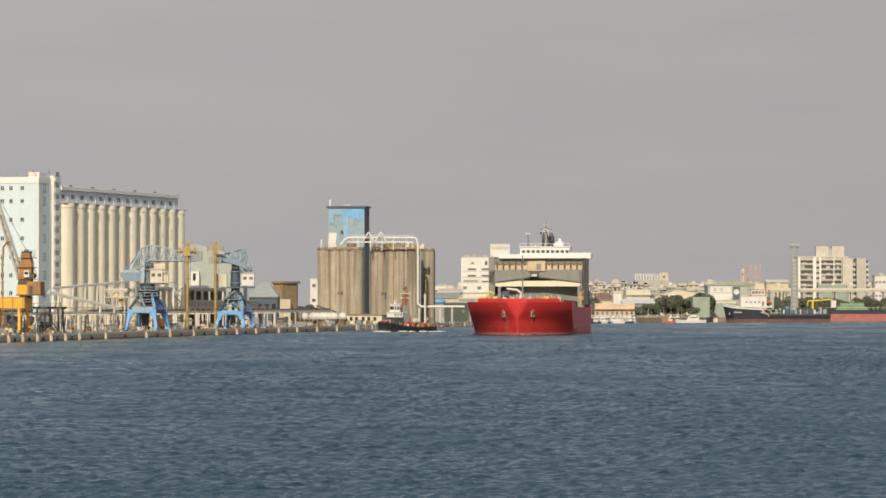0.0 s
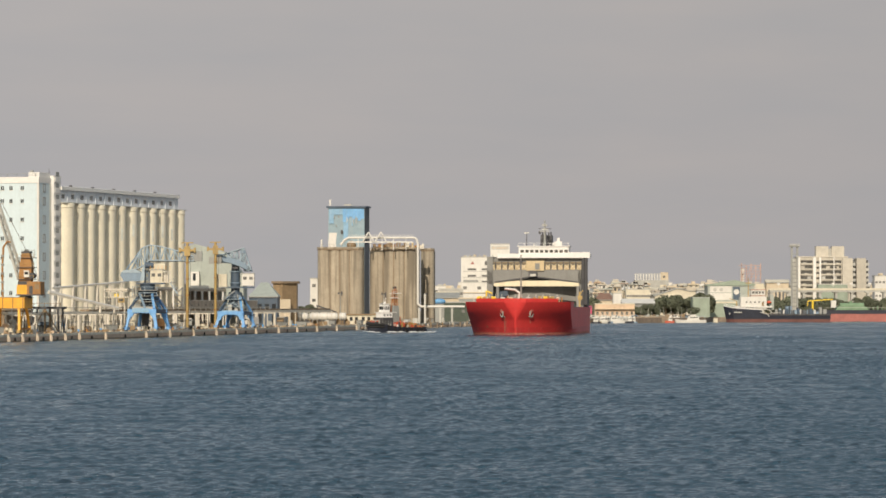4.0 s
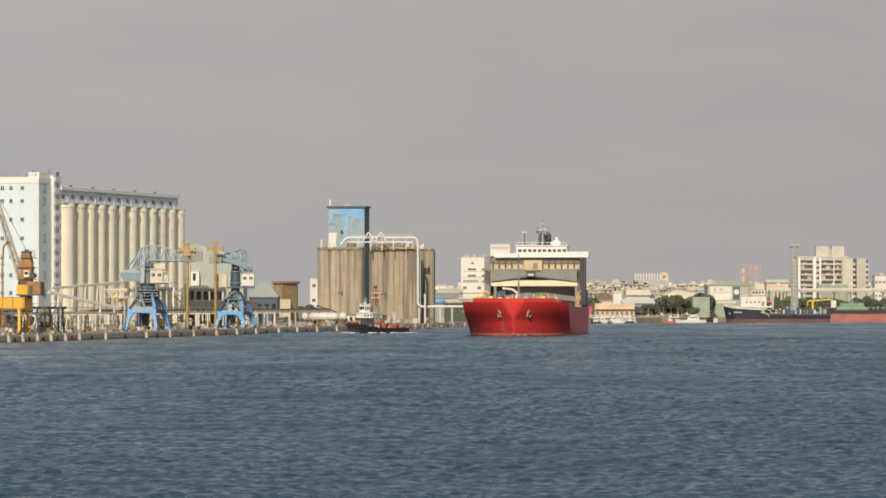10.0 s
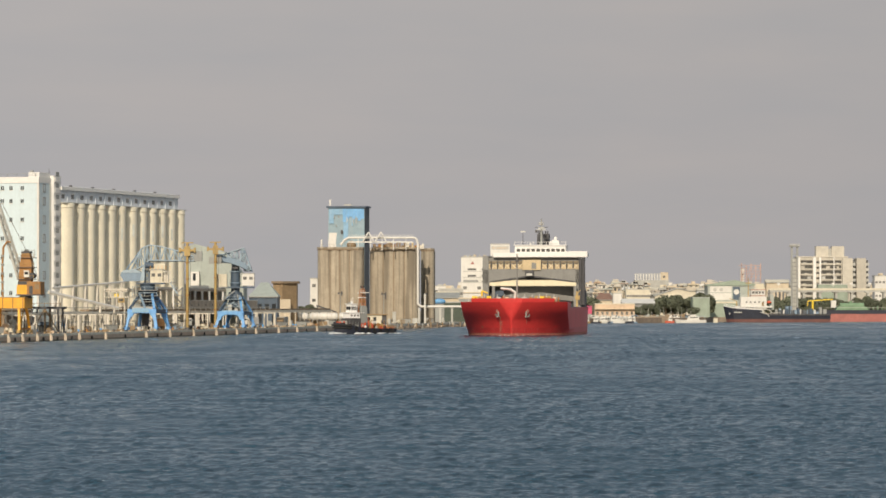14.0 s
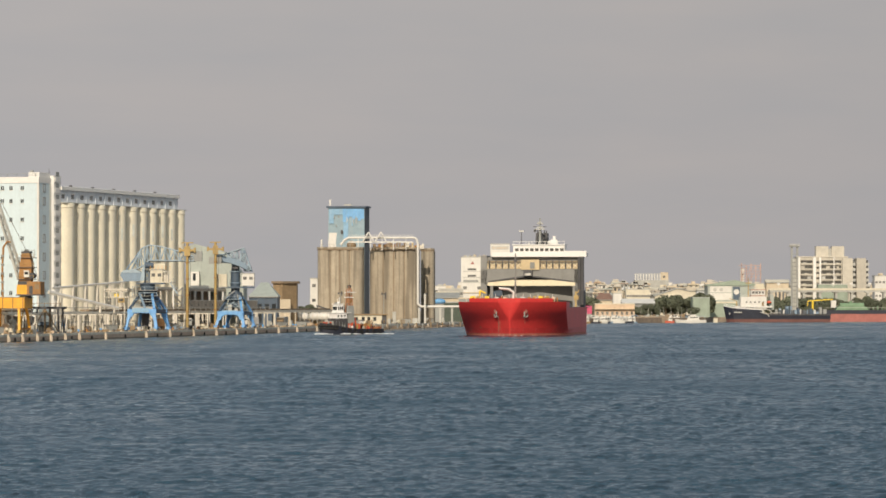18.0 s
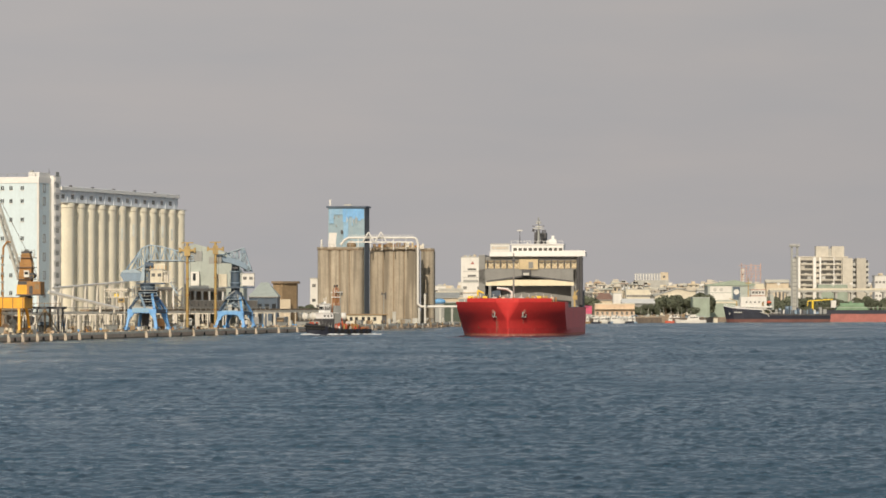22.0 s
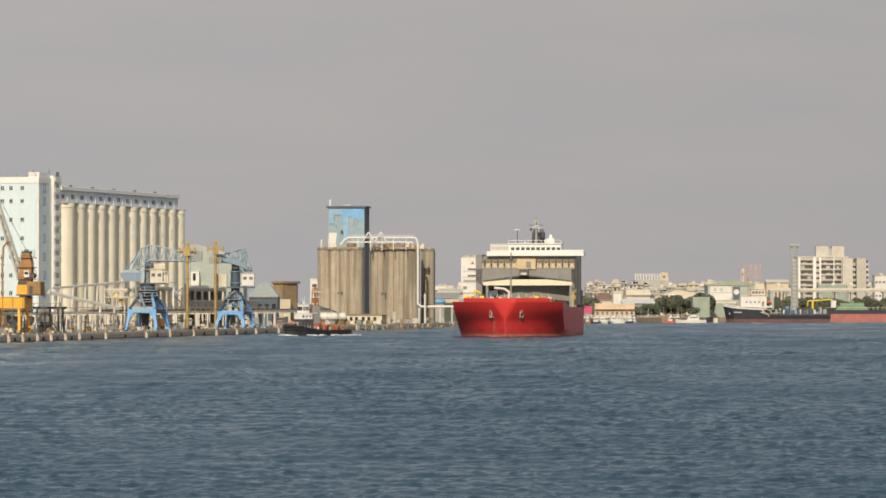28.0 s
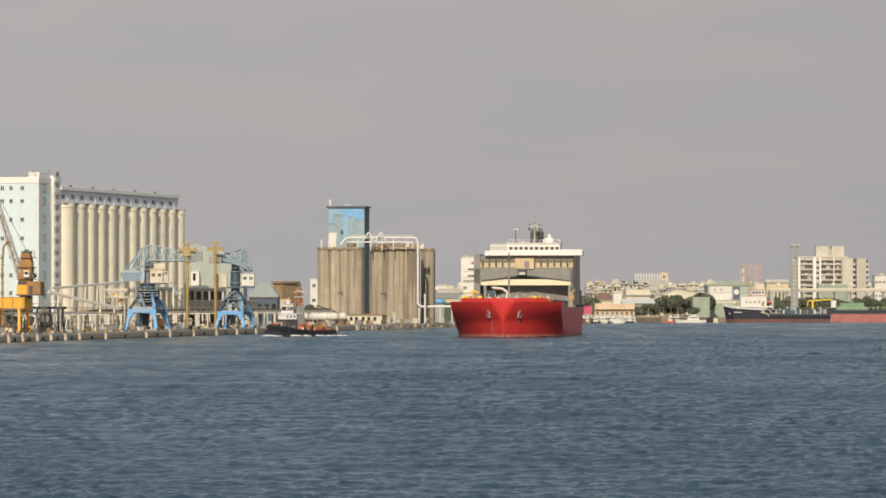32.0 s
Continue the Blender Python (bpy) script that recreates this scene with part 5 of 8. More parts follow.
def place_clutter():
    rng = random.Random(77)
    for s, w, cab, body, label in ((92, 23, M_WHITE, M_GREY, "white lorry with a grey tipper body"), (150, 23, M_TANKBLUE, M_CREAM, "blue lorry with a cream box body"),
                                   (222, 14, M_WHITE, M_RUST, "white lorry with a rust-brown body"), (262, 13.6, M_GREY, M_LIGHTGREY, "grey lorry with a light grey body"),
                                   (345, 12, M_WHITE, M_WHITE, "white box lorry on the quay"), (398, 12, M_BROWN, M_GREY, "brown lorry with a grey body")):
        p = on_quay(s, w).translation
        truck(p.x, p.y, 90 - QA + rng.uniform(-20, 20), cab, body, label)
    # skid-mounted machinery beside the orange crane
    t = thing("pump_unit", on_quay(89, 13.0), "grey-blue skid-mounted pump unit with a white cabinet", "machinery")
    part("skid", Geo().box(-2.4, 1.9, -1.2, 1.2, 0, 0.4), M_DARK, t)
    for i in range(4):
        part("engine_bay", Geo().box(-1.4 + i * 0.85, -0.65 + i * 0.85, -1.1, 1.0, 0.4, 2.5 + 0.35 * (i % 2)), M_STEELBLUE if i % 2 else M_BOOMBLUE, t)
        part("louvre", Geo().box(-1.3 + i * 0.85, -0.75 + i * 0.85, -1.16, -1.08, 0.8, 2.0), M_DARK, t)
    part("stack", Geo().tube((0.6, 0, 2.5), (0.6, 0, 3.7), 0.14), M_GREY, t)
    part("guard_rail", Geo().box(-1.5, 1.9, -1.15, -1.08, 3.3, 3.4).box(-1.5, -1.42, -1.15, -1.08, 2.5, 3.4).box(1.8, 1.9, -1.15, -1.08, 2.5, 3.4), M_BOOMBLUE, t)
    part("cabinet", Geo().box(-2.4, -1.5, -1.0, 1.0, 0.4, 2.6), M_CABIN, t, "white control cabinet")
    t = thing("store_shed", on_quay(0, 22), "low brown timber-clad store shed behind the orange crane", "shed")
    part("wall", Geo().box(-6.0, 0, 84, 112, 0, 5.8), M_RIM, t)
    part("roof", Geo().prism([(-6.4, 5.8), (0.5, 5.8), (-3.0, 7.2)], 83.5, 112.5), M_BROWN, t)
    for i in range(6):
        part("post", Geo().box(0.0, 0.16, 84.5 + i * 5.3, 84.8 + i * 5.3, 0, 4.6), M_GREY, t)
    part("end_door", Geo().box(-4.4, -1.8, 83.94, 84.02, 0, 3.4), M_DARK, t)
    t = thing("cargo_container", on_quay(93, 16.0), "white ribbed cargo container behind the orange crane", "container")
    part("box", Geo().box(-2.0, 2.0, -1.2, 1.2, 0.15, 4.2), M_CABIN, t)
    for i in range(8):
        part("rib", Geo().box(-1.85 + i * 0.5, -1.7 + i * 0.5, -1.28, -1.2, 0.3, 4.1), M_WHITE, t)
    part("corner_frame", Geo().box(-2.05, 2.05, -1.25, 1.25, 0, 0.15), M_DARK, t)
    for k, (ds, m) in enumerate(((60, M_PEACH), (66, M_LIGHTGREY), (72, M_PEACH))):
        t = thing("bag_stack", on_quay(ds, 15.0), "stack of pale bulk bags on a pallet", "bag stack", "bulk bags")
        part("pallet", Geo().box(-0.9, 0.9, -0.8, 0.8, 0, 0.2), M_BROWN, t)
        for j in range(2 + k % 2):
            part("bag", Geo().lathe([(0.75, 0.2 + j * 1.15), (0.9, 0.5 + j * 1.15), (0.88, 1.0 + j * 1.15), (0.6, 1.3 + j * 1.15)], n=10), m, t, "", 60)
    names = [("pallet_stack", "stack of weathered timber pallets", M_BROWN), ("steel_bin", "grey steel skip bin on the quay", M_GREY), ("sack_pile", "pile of pale bulk sacks", M_CREAM),
             ("cable_drum", "brown timber cable drum", M_BROWN), ("control_box", "pale grey electrical control box", M_LIGHTGREY)]
    for i in range(60):
        s, w = 48 + i * 10.8 + rng.uniform(-3, 3), rng.uniform(3.5, 14.6)
        if any(abs(s - q) < 12 and w < 15 for q in (54, 180, 292)):
            w = 14.2
        nm, lb, m = rng.choice(names)
        t = thing(nm, on_quay(s, w, QTOP, rng.uniform(0, 90)), lb, nm.replace("_", " "))
        if nm == "cable_drum":
            part("drum", Geo().tube((0, -0.5, 0.9), (0, 0.5, 0.9), 0.5, None, 14), M_DARK, t)
            for yy in (-0.5, 0.5):
                part("flange", Geo().tube((0, yy - 0.08, 0.9), (0, yy + 0.08, 0.9), 0.7, None, 16), m, t)
        elif nm == "sack_pile":
            for k in range(5):
                part("sack", Geo().ball((rng.uniform(-0.8, 0.8), rng.uniform(-0.8, 0.8), 0.45 + 0.6 * (k // 3)), 0.65, 10, 6, 0.75), m, t, "", 60)
        elif nm == "pallet_stack":
            for k in range(7):
                part("pallet", Geo().box(-0.7, 0.7, -0.6, 0.6, k * 0.24, k * 0.24 + 0.16), m, t)
        elif nm == "steel_bin":
            part("bin", Geo().prism([(-1.4, 0.1), (1.4, 0.1), (1.8, 1.7), (-1.8, 1.7)], -0.9, 0.9), m, t)
            part("rim", Geo().box(-1.9, 1.9, -1.0, 1.0, 1.7, 1.82), M_DARK, t)
        else:
            part("box", Geo().box(-0.6, 0.6, -0.4, 0.4, 0.1, 2.0), m, t)
            part("plinth", Geo().box(-0.7, 0.7, -0.5, 0.5, 0, 0.1), M_POST, t)
    small = [("oil_drum", "upright steel oil drum on the quay", (M_TANKBLUE, M_RUST, M_GREY)), ("timber_stack", "short stack of timber baulks", (M_BROWN, M_TAN)),
             ("equipment_crate", "small closed equipment crate", (M_WHITE, M_PEACH, M_STEELBLUE, M_LIGHTGREY))]
    for i in range(70):
        nm, lb, mats = rng.choice(small)
        m = rng.choice(mats)
        t = thing(nm, on_quay(60 + i * 5.6 + rng.uniform(-2, 2), rng.choice((2.0, 2.6, 9.0, 9.8)) + rng.uniform(-0.3, 0.3), QTOP, rng.uniform(0, 90)), lb, nm.split("_")[-1], "quay clutter")
        if nm == "oil_drum":
            part("drum", Geo().lathe([(0.29, 0), (0.3, 0.3), (0.31, 0.32), (0.3, 0.34), (0.3, 0.6), (0.31, 0.62), (0.3, 0.64), (0.29, 0.9)], n=12), m, t)
            part("lid", Geo().tube((0, 0, 0.9), (0, 0, 0.93), 0.27, None, 12), M_DARK, t)
        elif nm == "timber_stack":
            for j in range(6):
                part("baulk", Geo().box(-1.0, 1.0, -0.45 + (j % 3) * 0.3, -0.2 + (j % 3) * 0.3, (j // 3) * 0.28, (j // 3) * 0.28 + 0.25), m, t)
        else:
            hb = rng.uniform(0.7, 1.5)
            part("box", Geo().box(-0.5, 0.5, -0.4, 0.4, 0.08, hb), m, t)
            part("lid", Geo().box(-0.54, 0.54, -0.44, 0.44, hb, hb + 0.06), M_GREY, t)
    # broken stone along the water below the concrete silos
    for k in range(5):
        g = Geo()
        for i in range(70):
            p = on_quay(470 + k * 62 + rng.random() * 60, rng.uniform(-1.6, 1.5), 0).translation
            r = rng.uniform(0.25, 0.6)
            g.ball((p.x, p.y, rng.uniform(-0.2, 0.9)), r, 6, 4, 0.7)
        for i in range(4):
            h = rng.uniform(1.6, 2.3)
            solid("mooring_pile", Geo().tube((0, 0, -2), (0, 0, h), 0.36, 0.33, 10).tube((0, 0, h), (0, 0, h + 0.15), 0.42, 0.3, 10), rng.choice([M_RUBBLE, M_BROWN, M_GREY]),
                  on_quay(470 + k * 62 + i * 15.5 + rng.uniform(-4, 4), -0.9, 0), "weathered round mooring pile at the quay edge", "pile", "mooring piles")
        solid("rubble_bank", g, M_RUBBLE, pose(0, 0, 0), "brown broken stone bank at the water's edge", "rubble", kind="stuff")


place_clutter()


# ---- red cargo ship: local y runs aft from the bow, x to its port side ----
SHIP = thing("cargo_ship", pose(0, 0, 0), "red-hulled heavy cargo ship with a white bridge far aft", "ship")
LOA, BEAM2 = 128.0, 15.75


def ease(a, b, v):
    """0 below a, 1 above b, smooth between."""
    u = min(max((v - a) / (b - a), 0), 1)
    return u * u * (3 - 2 * u)


def bow_lines(z):
    """Stem, distance aft to full breadth, half breadth of the blunt nose and hollowness of the entry, at height z."""
    tz = min(max(z / 9.8, 0), 1)
    reach = 26 - 15.5 * (0.6 * tz ** 0.9 + 0.4 * ease(-0.5, 8.2, z))
    return 2.4 * (1 - tz), reach, 0.2 + 2.5 * max(0, (z - 4.6) / 5.2) ** 1.1, 0.46 * ease(-1.0, 5.5, z) * (1 - 0.8 * ease(3.5, 11.0, z))


def half_breadth(y, z):
    tz = min(max(z / 9.8, 0), 1)
    y0, le, nose, hollow = bow_lines(min(z, 9.8))
    full = BEAM2 * (0.955 + 0.045 * tz)
    d = y - y0
    if d <= 0:
        return 0.0
    f = min(d / le, 1)
    b = nose * min(1, d / 0.4) ** 0.5 + (full - nose) * ((1 - hollow) * (1 - (1 - f) ** 1.22) + hollow * f ** 1.45 * (1.15 - 0.15 * f * f))
    if y > 105:
        b *= 1 - 0.2 * ((y - 105) / (LOA - 105)) ** 2
    return min(b, full)


def hull_y(x, z):
    """Where the bow's skin lies at this breadth and height."""
    lo, hi = 0.0, 40.0
    for i in range(40):
        mid = (lo + hi) / 2
        lo, hi = (mid, hi) if half_breadth(mid, z) < abs(x) else (lo, mid)
    return hi


def hull_shell(levels, y_end, close_top=True):
    steps = [0, 0.0008, 0.003, 0.008, 0.016, 0.026, 0.038, 0.065, 0.1, 0.15, 0.21, 0.29, 0.38, 0.48, 0.6, 0.72, 0.86, 1.0]
    g = Geo()
    rows = []
    for z in levels:
        y0, le = bow_lines(min(z, 9.8))[:2]
        ys = [y0 + s * le for s in steps]
        ys = [min(y, y_end) for y in ys] + [a * y_end + (1 - a) * max(y0 + le, 0) for a in (0.25, 0.5, 0.75, 1.0) if y_end > y0 + le]
        while len(ys) < len(steps) + 4:
            ys.append(y_end)
        rows.append([(half_breadth(y, z), y, z) for y in ys])
    n = len(rows[0])
    for side in (-1, 1):
        base = len(g.v)
        g.v += [(side * x, y, z) for r in rows for x, y, z in r]
        for j in range(len(rows) - 1):
            for i in range(n - 1):
                g.f.append(tuple(base + q for q in (j * n + i, j * n + i + 1, (j + 1) * n + i + 1, (j + 1) * n + i)))
    m = len(rows)
    for j in range(m - 1):  # transom
        a, b = (j + 1) * n - 1, (j + 2) * n - 1
        g.f.append((a, m * n + a, m * n + b, b))
    if close_top:
        for i in range(n - 1):
            a = (m - 1) * n + i
            g.f.append((a, a + 1, m * n + a + 1, m * n + a))
    bm = bmesh.new()
    vs = [bm.verts.new(p) for p in g.v]
    for q in g.f:
        try:
            bm.faces.new([vs[i] for i in q])
        except ValueError:
            pass
    bmesh.ops.remove_doubles(bm, verts=bm.verts, dist=0.005)
    bmesh.ops.recalc_face_normals(bm, faces=bm.faces)
    return bm


def bm_part(name, bm, mat, parent, label="", smooth=40):
    me = bpy.data.meshes.new(name)
    bm.to_mesh(me)
    bm.free()
    me.materials.append(mat)
    me.shade_smooth()
    me.set_sharp_from_angle(angle=radians(smooth))
    return part(name, me, None, parent, label)


def build_ship():
    t = SHIP
    hull = bm_part("hull", hull_shell([2.3, 2.8, 3.3, 3.8, 4.3, 4.8, 5.3, 5.8, 6.4, 7.0, 7.6, 8.3], LOA), M_RED, t, "signal-red painted steel hull")
    bm_part("waterline_band", hull_shell([-2.5, -1.0, 0.0, 0.75], LOA), M_BOOT, t, "scummed pinkish waterline band")
    bm_part("scuffed_band", hull_shell([0.75, 1.4, 2.0, 2.3], LOA), M_STREAKRED, t, "red strake with pale pink streaks above the waterline")
    fc = bm_part("forecastle", hull_shell([8.3, 8.9, 9.5, 9.9], 24.0), M_RED, t)
    # raised bulwark round the nose of the forecastle
    ys = [0.02, 0.15, 0.4, 0.8, 1.5, 2.4, 3.5, 4.7, 5.9, 7.0]
    rim = [(-half_breadth(y, 9.8), y) for y in ys[::-1]] + [(half_breadth(y, 9.8), y) for y in ys]
    for a, b in zip(rim, rim[1:]):
        g = Geo()
        out = [(a[0], a[1] - 0.01, 9.75), (b[0], b[1] - 0.01, 9.75), (b[0] * 1.012, b[1] - 0.16, 10.9), (a[0] * 1.012, a[1] - 0.16, 10.9)]
        inn = [(x * 0.985, y + 0.25, z) for x, y, z in out]
        g.add(out + inn, [(0, 1, 2, 3), (7, 6, 5, 4), (0, 4, 5, 1), (1, 5, 6, 2), (2, 6, 7, 3), (3, 7, 4, 0)])
        part("bulwark", g, M_RED, fc)
    part("deck", Geo().box(-15.2, 15.2, 24, 118, 8.2, 8.4), M_SHIPGREY, t)
    for x in (-3.9, 4.2):
        y0, y1 = hull_y(x, 7.0), hull_y(x, 5.6)
        part("anchor_pocket", Geo().tube((x, y0 - 0.12, 7.1), (x * 1.05, y0 + 1.0, 7.5), 0.75, 0.8, 12), M_OXIDE, t)
        anchor = part("anchor", Geo().box(x - 0.16, x + 0.16, y0 - 0.35, y0 + 0.2, 5.7, 7.1), M_GREY, t)
        part("crown", Geo().box(x - 0.7, x + 0.7, y1 - 0.4, y1 + 0.1, 5.4, 5.7), M_GREY, anchor)
        for dx in (-1, 1):
            part("fluke", Geo().beam((x + dx * 0.65, y1 - 0.2, 5.6), (x + dx * 0.85, y1 - 0.35, 6.4), 0.2), M_GREY, anchor)
    for x, w, za, zb in ((-3.6, 0.35, 1.0, 5.2), (-3.15, 0.2, 2.0, 4.6), (4.0, 0.2, 3.6, 5.2), (-9.6, 0.5, 2.2, 2.8)):
        g = Geo()
        n = 6
        for i in range(n):
            z0, z1 = za + (zb - za) * i / n, za + (zb - za) * (i + 1) / n
            p = [(x + dx, hull_y(x + dx, z) + off, z) for off in (-0.03, 0.05) for dx, z in ((-w / 2, z0), (w / 2, z0), (w / 2, z1), (-w / 2, z1))]
            g.add(p, [(0, 1, 2, 3), (7, 6, 5, 4), (0, 4, 5, 1), (1, 5, 6, 2), (2, 6, 7, 3), (3, 7, 4, 0)])
        part("rust_run", g, M_BOOT, hull, "pale rust run")
    # forecastle gear
    for x, w, m in ((-11.6, 1.6, M_LEMON), (-9.6, 2.0, M_YELLOW), (-7.4, 1.3, M_LEMON), (-4.6, 1.3, M_LIGHTGREY), (-2.2, 1.0, M_PEACH), (3.0, 1.3, M_LIGHTGREY), (4.9, 0.8, M_RUST), (6.6, 1.2, M_YELLOW),
                    (8.3, 1.4, M_LEMON), (10.0, 1.5, M_YELLOW), (11.9, 0.9, M_PEACH)):
        top = 11.35 if m in (M_LEMON, M_YELLOW) else 11.1
        wi = part("winch", Geo().tube((x - w / 2, 11.2, top - 0.2), (x + w / 2, 11.2, top - 0.2), 0.42, None, 12).box(x - w / 2, x - w / 2 + 0.15, 10.6, 11.8, 9.9, top + 0.1).box(
            x + w / 2 - 0.15, x + w / 2, 10.6, 11.8, 9.9, top + 0.1), m, t)
        part("motor", Geo().box(x - 0.3, x + 0.3, 11.8, 12.6, 9.9, top + 0.25), M_DARK if m is M_LEMON else M_RUST, wi)
    for i in range(14):
        x = -13.2 + i * 2.03
        part("bollard", Geo().tube((x, 9.3, 9.9), (x, 9.3, 10.9 + 0.35 * (i % 3)), 0.2, 0.24, 8), M_RUST if i % 2 else M_LIGHTGREY, t)
    part("yellow_davit", Geo().tube((-10.0, 16, 9.9), (-10.0, 16, 13.2), 0.3).tube((-10.0, 16, 13.2), (-8.2, 16, 12.4), 0.25), M_LEMON, t)
    part("white_davit", Geo().pipe([(-0.6, 18, 9.9), (-0.2, 18, 12.6), (-1.6, 18, 13.6), (-4.6, 18, 13.9)], 0.35), M_WHITE, t)
    part("foremast", Geo().tube((0.6, 14, 9.9), (0.6, 14, 24.0), 0.32, 0.18), M_SHIPGREY, t)
    part("mast_light", Geo().box(0.1, 1.1, 13.6, 14.4, 21.5, 22.2), M_DARK, t)
    rail = Geo().box(-0.05, 0.05, -0.05, 0.05, 11.15, 12.1).mesh("rail_post", M_WHITE)
    for i in range(13):
        x = -12 + 2 * i
        placed("rail_post", rail, t, x, hull_y(x * 0.97, 9.8) + 0.15 if x else 0.3, 0)
    # house, far aft
    F = 88.0
    part("deckhouse", Geo().box(-15.6, 13.0, F + 12, F + 30, 8.3, 24.3), M_SHIPGREY, t, "grey deckhouse")
    part("side_wing", Geo().box(-16.3, -14.4, F, F + 12, 8.3, 24.3), M_SHIPGREY, t)
    part("side_wing", Geo().box(12.2, 13.8, F, F + 12, 8.3, 20.0), M_SHIPGREY, t)
    part("under_bridge", Geo().box(-15.8, 14.4, F + 1.4, F + 12, 22.7, 23.8), M_SHIPGREY, t)
    # arched portal girder
    arch = [(-16.3, 19.9), (-16.3, 16.2), (-14.4, 15.0), (-13.6, 16.4), (-8.0, 17.2), (-3.2, 17.9), (0.2, 17.9), (6.0, 17.2), (11.8, 16.4), (12.3, 15.0), (14.4, 16.2), (14.4, 19.9)]
    part("portal_girder", Geo().prism(arch, F, F + 2.4), M_SHIPGREY, t, "grey arched portal girder")
    part("girder_flange", Geo().prism([(-13.9, 16.0), (-3.2, 17.5), (0.2, 17.5), (12.0, 16.0), (12.0, 16.4), (0.2, 17.95), (-3.2, 17.95), (-13.9, 16.4)], F - 0.4, F + 0.6), M_DARK, t)
    part("beige_beam", Geo().prism([(-13.7, 14.9), (12.8, 14.9), (12.8, 15.9), (5.4, 16.7), (-6.4, 16.7), (-13.7, 15.9)], F - 5, F - 3.2), M_BEIGE, t, "beige hatch-crane beam")
    for x in (-12.9, 12.0):
        part("beam_leg", Geo().box(x, x + 0.8, F - 5, F - 3.4, 8.4, 14.9), M_SHIPGREY, t)
    cab = part("crane_cab", Geo().box(-3.1, -0.5, F - 2, F, 18.0, 19.9), M_DARK, t)
    part("cab_window", Geo().box(-2.7, -0.9, F - 2.05, F - 1.95, 18.1, 18.8), M_LIGHTGREY, cab)
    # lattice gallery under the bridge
    # shade below the bridge wing is put into this bulkhead's colour
    part("gallery_back", Geo().box(-15.6, 13.6, F + 1.4, F + 1.8, 19.9, 22.7), M_TANSHADE, t, "gallery bulkhead in tan darkened to its shade")
    part("gallery_floor", Geo().box(-16.2, 14.2, F + 0.4, F + 1.4, 19.9, 20.15), M_SHIPGREY, t)
    part("trolley_house", Geo().box(-4.0, 1.6, F - 0.6, F + 3.2, 19.9, 23.0), M_TAN, t, "tan trolley house")
    part("trolley_door", Geo().box(-1.2, 0.2, F - 0.7, F - 0.58, 20.2, 22.2), M_SHIPGREY, t)
    for x0, n in ((-15.6, 6), (1.7, 6)):
        st = 1.95
        for i in range(n + 1):
            x = x0 + i * st
            part("gallery_post", Geo().box(x - 0.16, x + 0.16, F + 0.4, F + 0.7, 20.1, 22.8), M_DARK, t)
            if i < n:
                s = 1 if i % 2 else -1
                part("brace", Geo().beam((x + st / 2 - s * st / 2, F + 0.55, 20.2), (x + st / 2 + s * st / 2, F + 0.55, 22.2), 0.18), M_BEIGE, t)
                part("brace", Geo().beam((x + st / 2 + s * st / 2, F + 0.6, 20.2), (x + st / 2 - s * st / 2, F + 0.6, 22.2), 0.14), M_BEIGE, t)
                part("panel", Geo().box(x + 0.3, x + st - 0.3, F + 0.72, F + 0.8, 20.2, 21.6), M_TAN, t)
    part("gallery_rail", Geo().box(-15.6, -4.0, F + 0.4, F + 0.6, 21.9, 22.1).box(1.6, 14.0, F + 0.4, F + 0.6, 21.9, 22.1), M_DARK, t)
    part("bridge_wing", Geo().box(-13.0, 15.9, F - 0.5, F + 6, 23.9, 25.2), M_CABIN, t, "white bridge wing deck")
    part("wing_bulwark", Geo().box(-13.0, -6.5, F - 0.55, F - 0.4, 25.15, 25.3).box(9.2, 15.9, F - 0.55, F - 0.4, 25.15, 25.7), M_CABIN, t)
    wh = part("wheelhouse", Geo().box(-6.4, 9.2, F + 0.2, F + 8, 25.2, 27.5), M_CABIN, t, "white wheelhouse")
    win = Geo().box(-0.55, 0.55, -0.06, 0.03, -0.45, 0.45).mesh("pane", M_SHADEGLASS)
    for i in range(10):
        placed("pane", win, wh, -5.3 + i * 1.52, F + 0.2, 26.05)
    part("wheelhouse_roof", Geo().box(-6.8, 9.5, F - 0.2, F + 8.2, 27.5, 27.75), M_CABIN, t)
    for i in range(9):
        part("roof_rail", Geo().box(-6.5 + i * 1.95, -6.4 + i * 1.95, F, F + 0.1, 27.75, 28.6), M_CABIN, t)
    part("roof_rail", Geo().box(-6.5, 9.3, F, F + 0.08, 28.55, 28.65), M_CABIN, t)
    part("roof_locker", Geo().box(4.9, 7.0, F + 1, F + 3, 27.75, 29.2).box(5.6, 6.4, F + 1, F + 2, 29.2, 30.3), M_CABIN, t)
    for x0, x1, z1 in ((-0.75, 1.0, 31.5), (1.25, 3.1, 31.4)):
        part("funnel", Geo().prism([(x0, 24.3), (x1, 24.3), (x1 - 0.1, z1), (x0 + 0.2, z1)], F + 13, F + 18), M_DARK, t, "black funnel")
        for k in (0.35, 0.7):
            part("exhaust_pipe", Geo().tube((x0 + (x1 - x0) * k, F + 15, z1), (x0 + (x1 - x0) * k, F + 15, z1 + 0.9), 0.22), M_DARK, t)
    mast = part("radar_mast", Geo().tube((1.3, F + 6, 27.7), (1.3, F + 6, 36.0), 0.45, 0.2), M_GREY, t, "grey radar mast")
    for a in ((0.1, 27.7), (2.5, 27.7)):
        part("mast_leg", Geo().tube((a[0], F + 7, a[1]), (1.3, F + 6.2, 33.0), 0.22, 0.15), M_DARK, mast)
